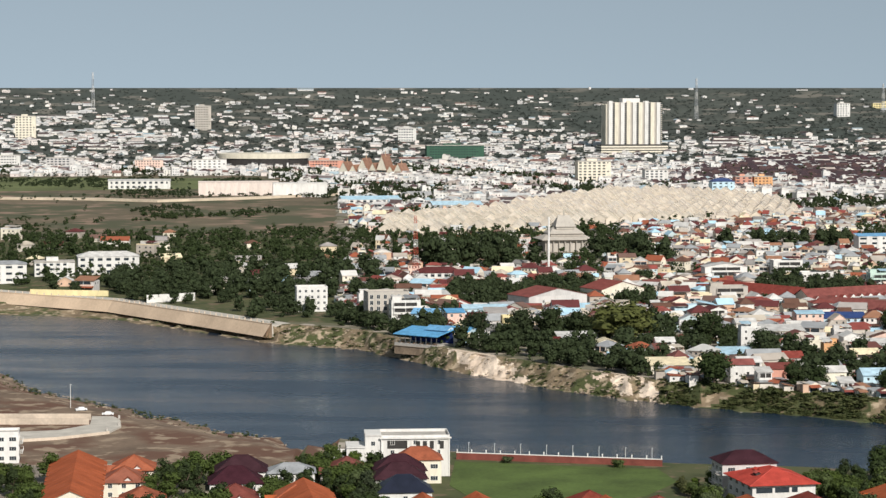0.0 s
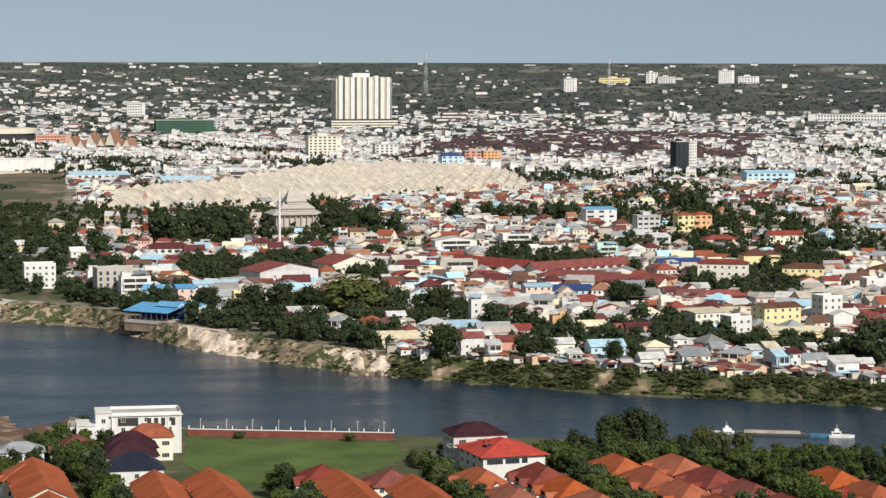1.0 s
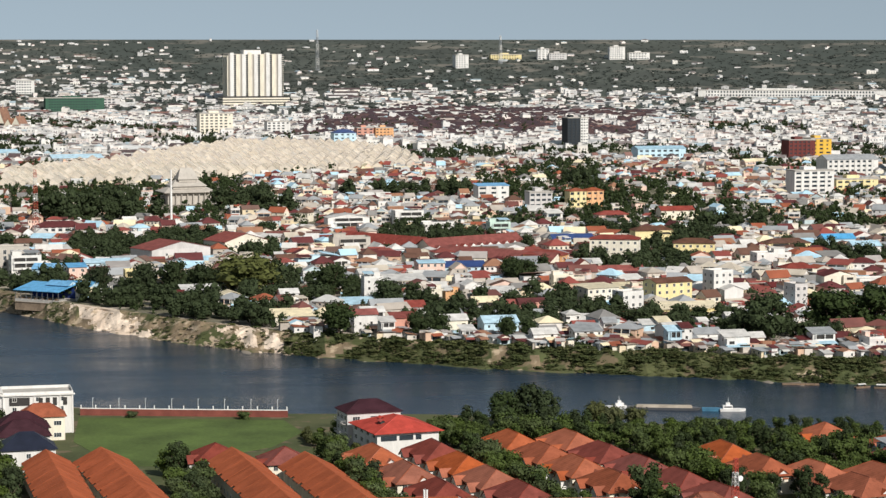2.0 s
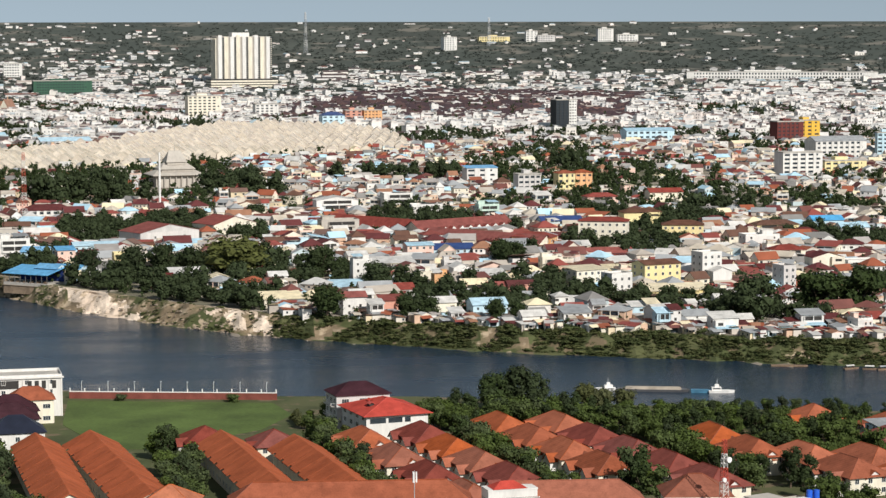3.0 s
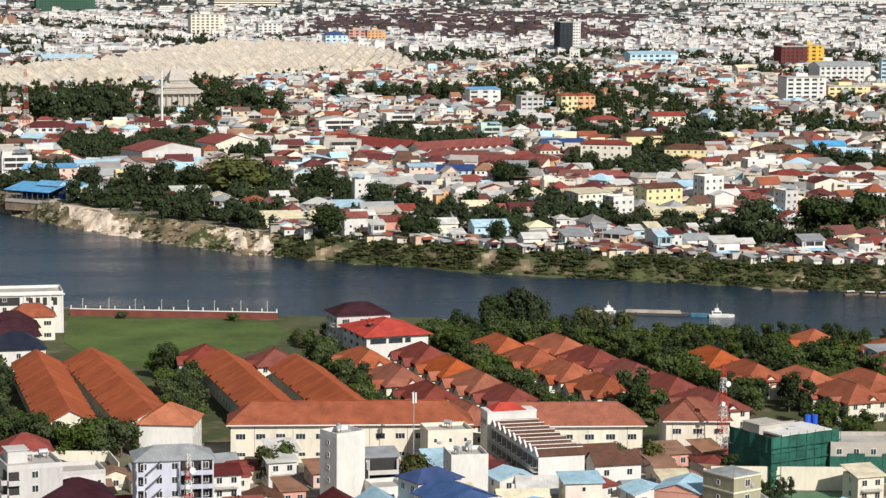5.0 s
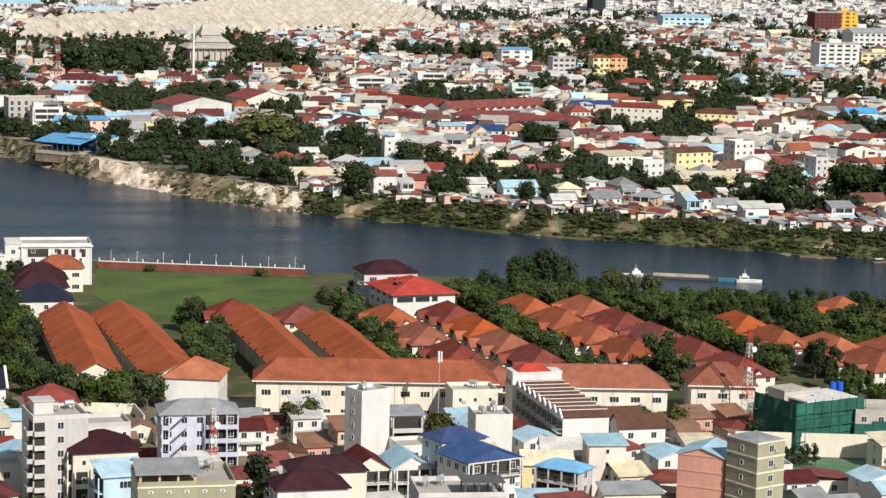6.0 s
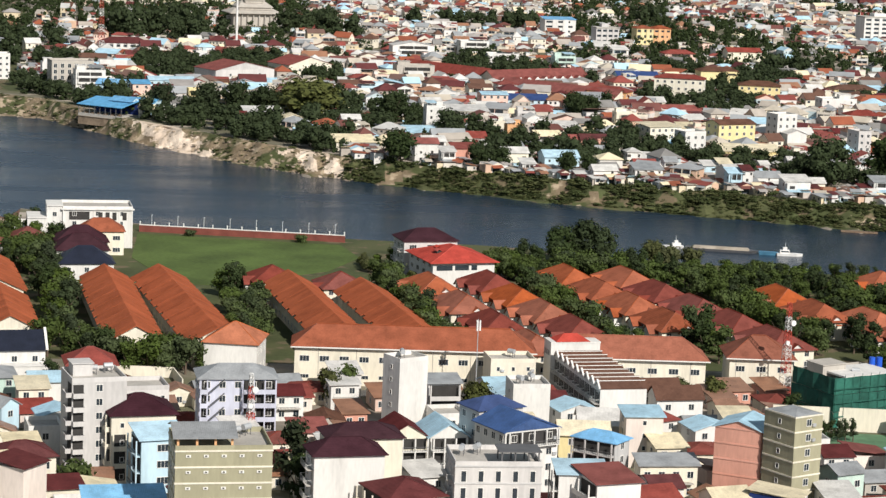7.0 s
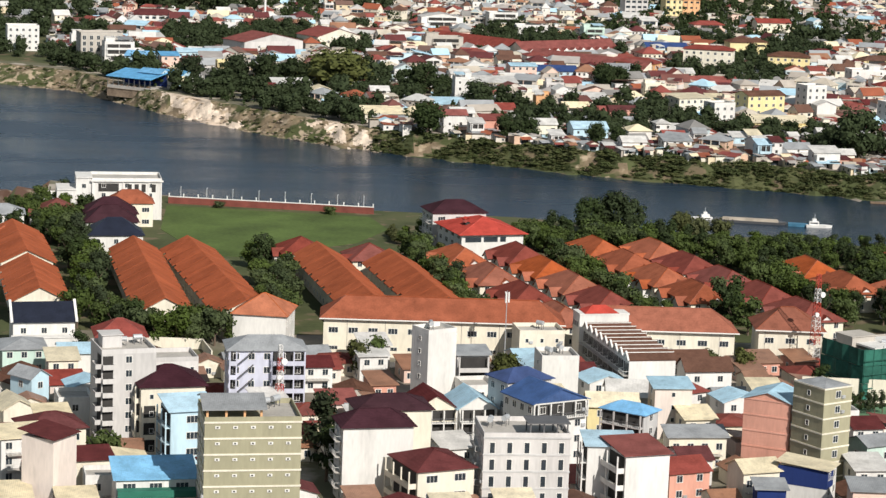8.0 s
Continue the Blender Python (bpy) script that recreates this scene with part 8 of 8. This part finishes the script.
for k in range(16000):
    r, a = RNG.uniform(3500, 4880), RNG.uniform(-13, 23)
    x, y = r * math.sin(radians(a)), r * math.cos(radians(a))
    if not free(x, y, 6):
        continue
    if in_maroon(x, y) and RNG.random() < 0.85:
        continue
    p = noise.noise(Vector((x * 0.004, y * 0.008, 5.0))) + 0.6 * noise.noise(Vector((x * 0.013, y * 0.02, 1.0)))
    f = (r - 3500) / 1400
    east, west = float(np.interp(f, [0, 0.3, 0.42, 1], [0.85, 0.75, 0.07, 0.025])), float(np.interp(f, [0, 0.3, 0.7, 1], [0.85, 0.6, 0.2, 0.04]))
    dense = west + (east - west) * smooth((a + 1) / 5)
    if RNG.random() < dense * (1.5 if p > 0.0 else 0.35):
        s = RNG.uniform(0.5, 1.15) * (1 - 0.35 * f)
        town.append((RNG.choice((0, 1, 2, 3, 5, 4)), x, y, ground_z(x, y), radians(RNG.choice((0, 8, 60, 100)) + RNG.uniform(-15, 15)), s * RNG.choice((0.7, 1.0, 1.0, 1.3, 2.0)), s, s * RNG.uniform(0.5, 0.9)))
        occupy(x, y, 5 * s)
    elif k % 3:
        s = RNG.uniform(0.9, 1.7) * (1 - 0.55 * f)
        horizon.append((RNG.randrange(6), x, y, ground_z(x, y) - 1, RNG.uniform(0, 6), s * 1.6, s * 1.6, s * RNG.uniform(0.5, 0.8)))
# less warm palette for far houses: distance haze put into their colours
tw2 = island_mat("haze_cooled_walls", [WALLC["white"], (0.72, 0.70, 0.68), (0.76, 0.72, 0.66), (0.66, 0.64, 0.62), (0.74, 0.66, 0.62), (0.56, 0.55, 0.54), WALLC["white"]])
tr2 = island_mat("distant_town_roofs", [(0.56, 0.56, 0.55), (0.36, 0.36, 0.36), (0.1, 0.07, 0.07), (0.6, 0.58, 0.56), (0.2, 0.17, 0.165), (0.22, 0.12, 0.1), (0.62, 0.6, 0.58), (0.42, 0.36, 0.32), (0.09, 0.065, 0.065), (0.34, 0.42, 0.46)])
joined("far_town", TH, [q for q in town if math.hypot(q[1], q[2]) < 2350], [tw, tr, glass], "dense far quarter of pale low houses with mixed roofs", "houses")
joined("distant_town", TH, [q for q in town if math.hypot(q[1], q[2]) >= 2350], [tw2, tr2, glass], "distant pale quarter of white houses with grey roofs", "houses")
est.sort(key=lambda q: q[1] ** 2 + q[2] ** 2)
pattern = {}
for k, x, y, z, rz, sx, sy, sz in est[:200]:
    if k not in pattern:
        v, t, m = TH[k]
        pattern[k] = np_mesh("row_house", v, t, m, [estate_wall, beige_roof, glass])
    ob = tagged(new("row_house", pattern[k]), "beige two-storey row house with a pale gable roof", "house", "beige row houses")
    ob.matrix_basis = pose(x, y, z, 0, 0, math.degrees(rz)) @ Matrix.Diagonal((sx, sy, sz, 1))
est = est[200:]
joined("beige_estate", TH, est, [beige, beige, glass], "regular estate of beige row houses", "houses")
joined("maroon_estate", TH, est2, [tw2, mar, glass], "regular estate of white houses with dark maroon roofs", "houses")
joined("town_trees", KIND_ARR, EXTRA, LEAVES, "green trees standing between the houses", "trees")
# haze over the far woods is mixed into this leaf colour
joined("horizon_woods", HB, horizon, [mat("hazed_far_leaves", (0.082, 0.094, 0.084), 0.9, 0.4, 0.02, 0.2, spec=0.05)], "low woodland towards the horizon, grey-green with painted haze", "trees")
GL = [tri_arrays(crown_mesh(random.Random(60 + k), 14, 10.5, 1.2, 300, 1.2, 15)) for k in range(4)]
joined("far_groves", GL, GROVE, [leaf_b], "dark green groves of large trees across the river", "trees")
joined("far_woods", BL, [q for q in wood if math.hypot(q[1], q[2]) < 2300], [leaf_b], "dark green tree crowns between the far houses", "trees")
joined("distant_woods", HB, [q for q in wood if math.hypot(q[1], q[2]) >= 2300], [leaf_b], "dark green tree crowns far off between pale houses", "trees")

# scrub along the banks
scrub = []
scrub_leaf = mat("scrub_leaves", (0.062, 0.076, 0.029), 0.8, 0.5, 0.15, 2.0, spec=0.1)
SC = [tri_arrays(crown_mesh(random.Random(120 + k), 4.0, 2.6, -0.2, 70, 0.55, 5, flat=0.8)) for k in range(6)]
for k in range(5200):
    x = RNG.uniform(-95, 400)
    f = RNG.random()
    if x < 92 and RNG.random() < 0.72 or 4 < x < 38:
        continue
    w = float(np.interp(x, [-120, -60, 0, 35, 70, 110], [26, 21, 18, 25, 22, 14]))
    y = y_far(x) + w * (0.04 + 1.05 * f)
    if x > 92 and noise.noise(Vector((x * 0.06, y * 0.1, 3.0))) > 0.42:
        continue
    s = RNG.uniform(0.35, 1.0) * (0.7 if x < 92 else 1.0) * (1.7 if RNG.random() < 0.05 + 0.1 * f else 1.0)
    scrub.append((RNG.randrange(6), x, y, ground_z(x, y) - 0.4, RNG.uniform(0, 6), s * 1.35, s * 1.2, s * RNG.uniform(0.5, 0.85)))
joined("bank_scrub", SC, scrub[::2], [scrub_leaf], "green scrub along the river bank", "bushes")
joined("bank_reeds", SC, [(*q[:6], q[6] * 1.2, q[7] * 0.7) for q in scrub[1::2]], [mat("reed_leaves", (0.092, 0.1, 0.04), 0.85, 0.5, 0.1, 1.5, spec=0.08)], "low yellow-green reeds and bushes along the river bank", "bushes")

# stones and clods along the bare banks
rocks = []
ST = []
for k in range(4):
    mb = Mesh()
    blob(mb, (0, 0, 0.2), (1.0, 0.8, 0.6), 3.1 * k, 0, 1)
    ST.append(tri_arrays(mb))
for k in range(900):
    if k % 3:
        x = RNG.uniform(-110, 100)
        y = y_far(x) + RNG.uniform(0, 1) ** 1.5 * 20
    else:
        x = RNG.uniform(-200, -55)
        y = y_near(x) - RNG.uniform(0, 1) ** 2 * 45
    s = RNG.uniform(0.25, 0.9) * RNG.choice((1, 1, 1.6))
    rocks.append((RNG.randrange(4), x, y, ground_z(x, y) - 0.2, RNG.uniform(0, 6), s * 1.4, s, s * 0.8))
joined("bank_stones", ST, rocks, [mat("bank_stone", (0.30, 0.24, 0.18), 0.95, 0.4, 0.2, 2.0)], "brown stones and clods along the river bank", "stones")
spit_bush = []
for k in range(150):
    x = RNG.uniform(-200, -70)
    y = y_near(x) - RNG.uniform(2, 26) * RNG.random() - (RNG.uniform(0, 40) if k % 3 == 0 else 0)
    s = RNG.uniform(0.1, 0.3)
    spit_bush.append((RNG.randrange(6), x, y, ground_z(x, y) - 0.2, RNG.uniform(0, 6), s, s, s * 0.8))
joined("spit_bushes", BL, spit_bush, [scrub_leaf], "low green bushes on the bare earth", "bushes")

# patterns without a place go
for o in KINDS:
    if o.name not in seen_trees:
        discard(o)
for k, (o, _) in enumerate(FT):
    if k not in first_far:
        discard(o)
for key, o in VILLA.items():
    if key not in used_first:
        discard(o)
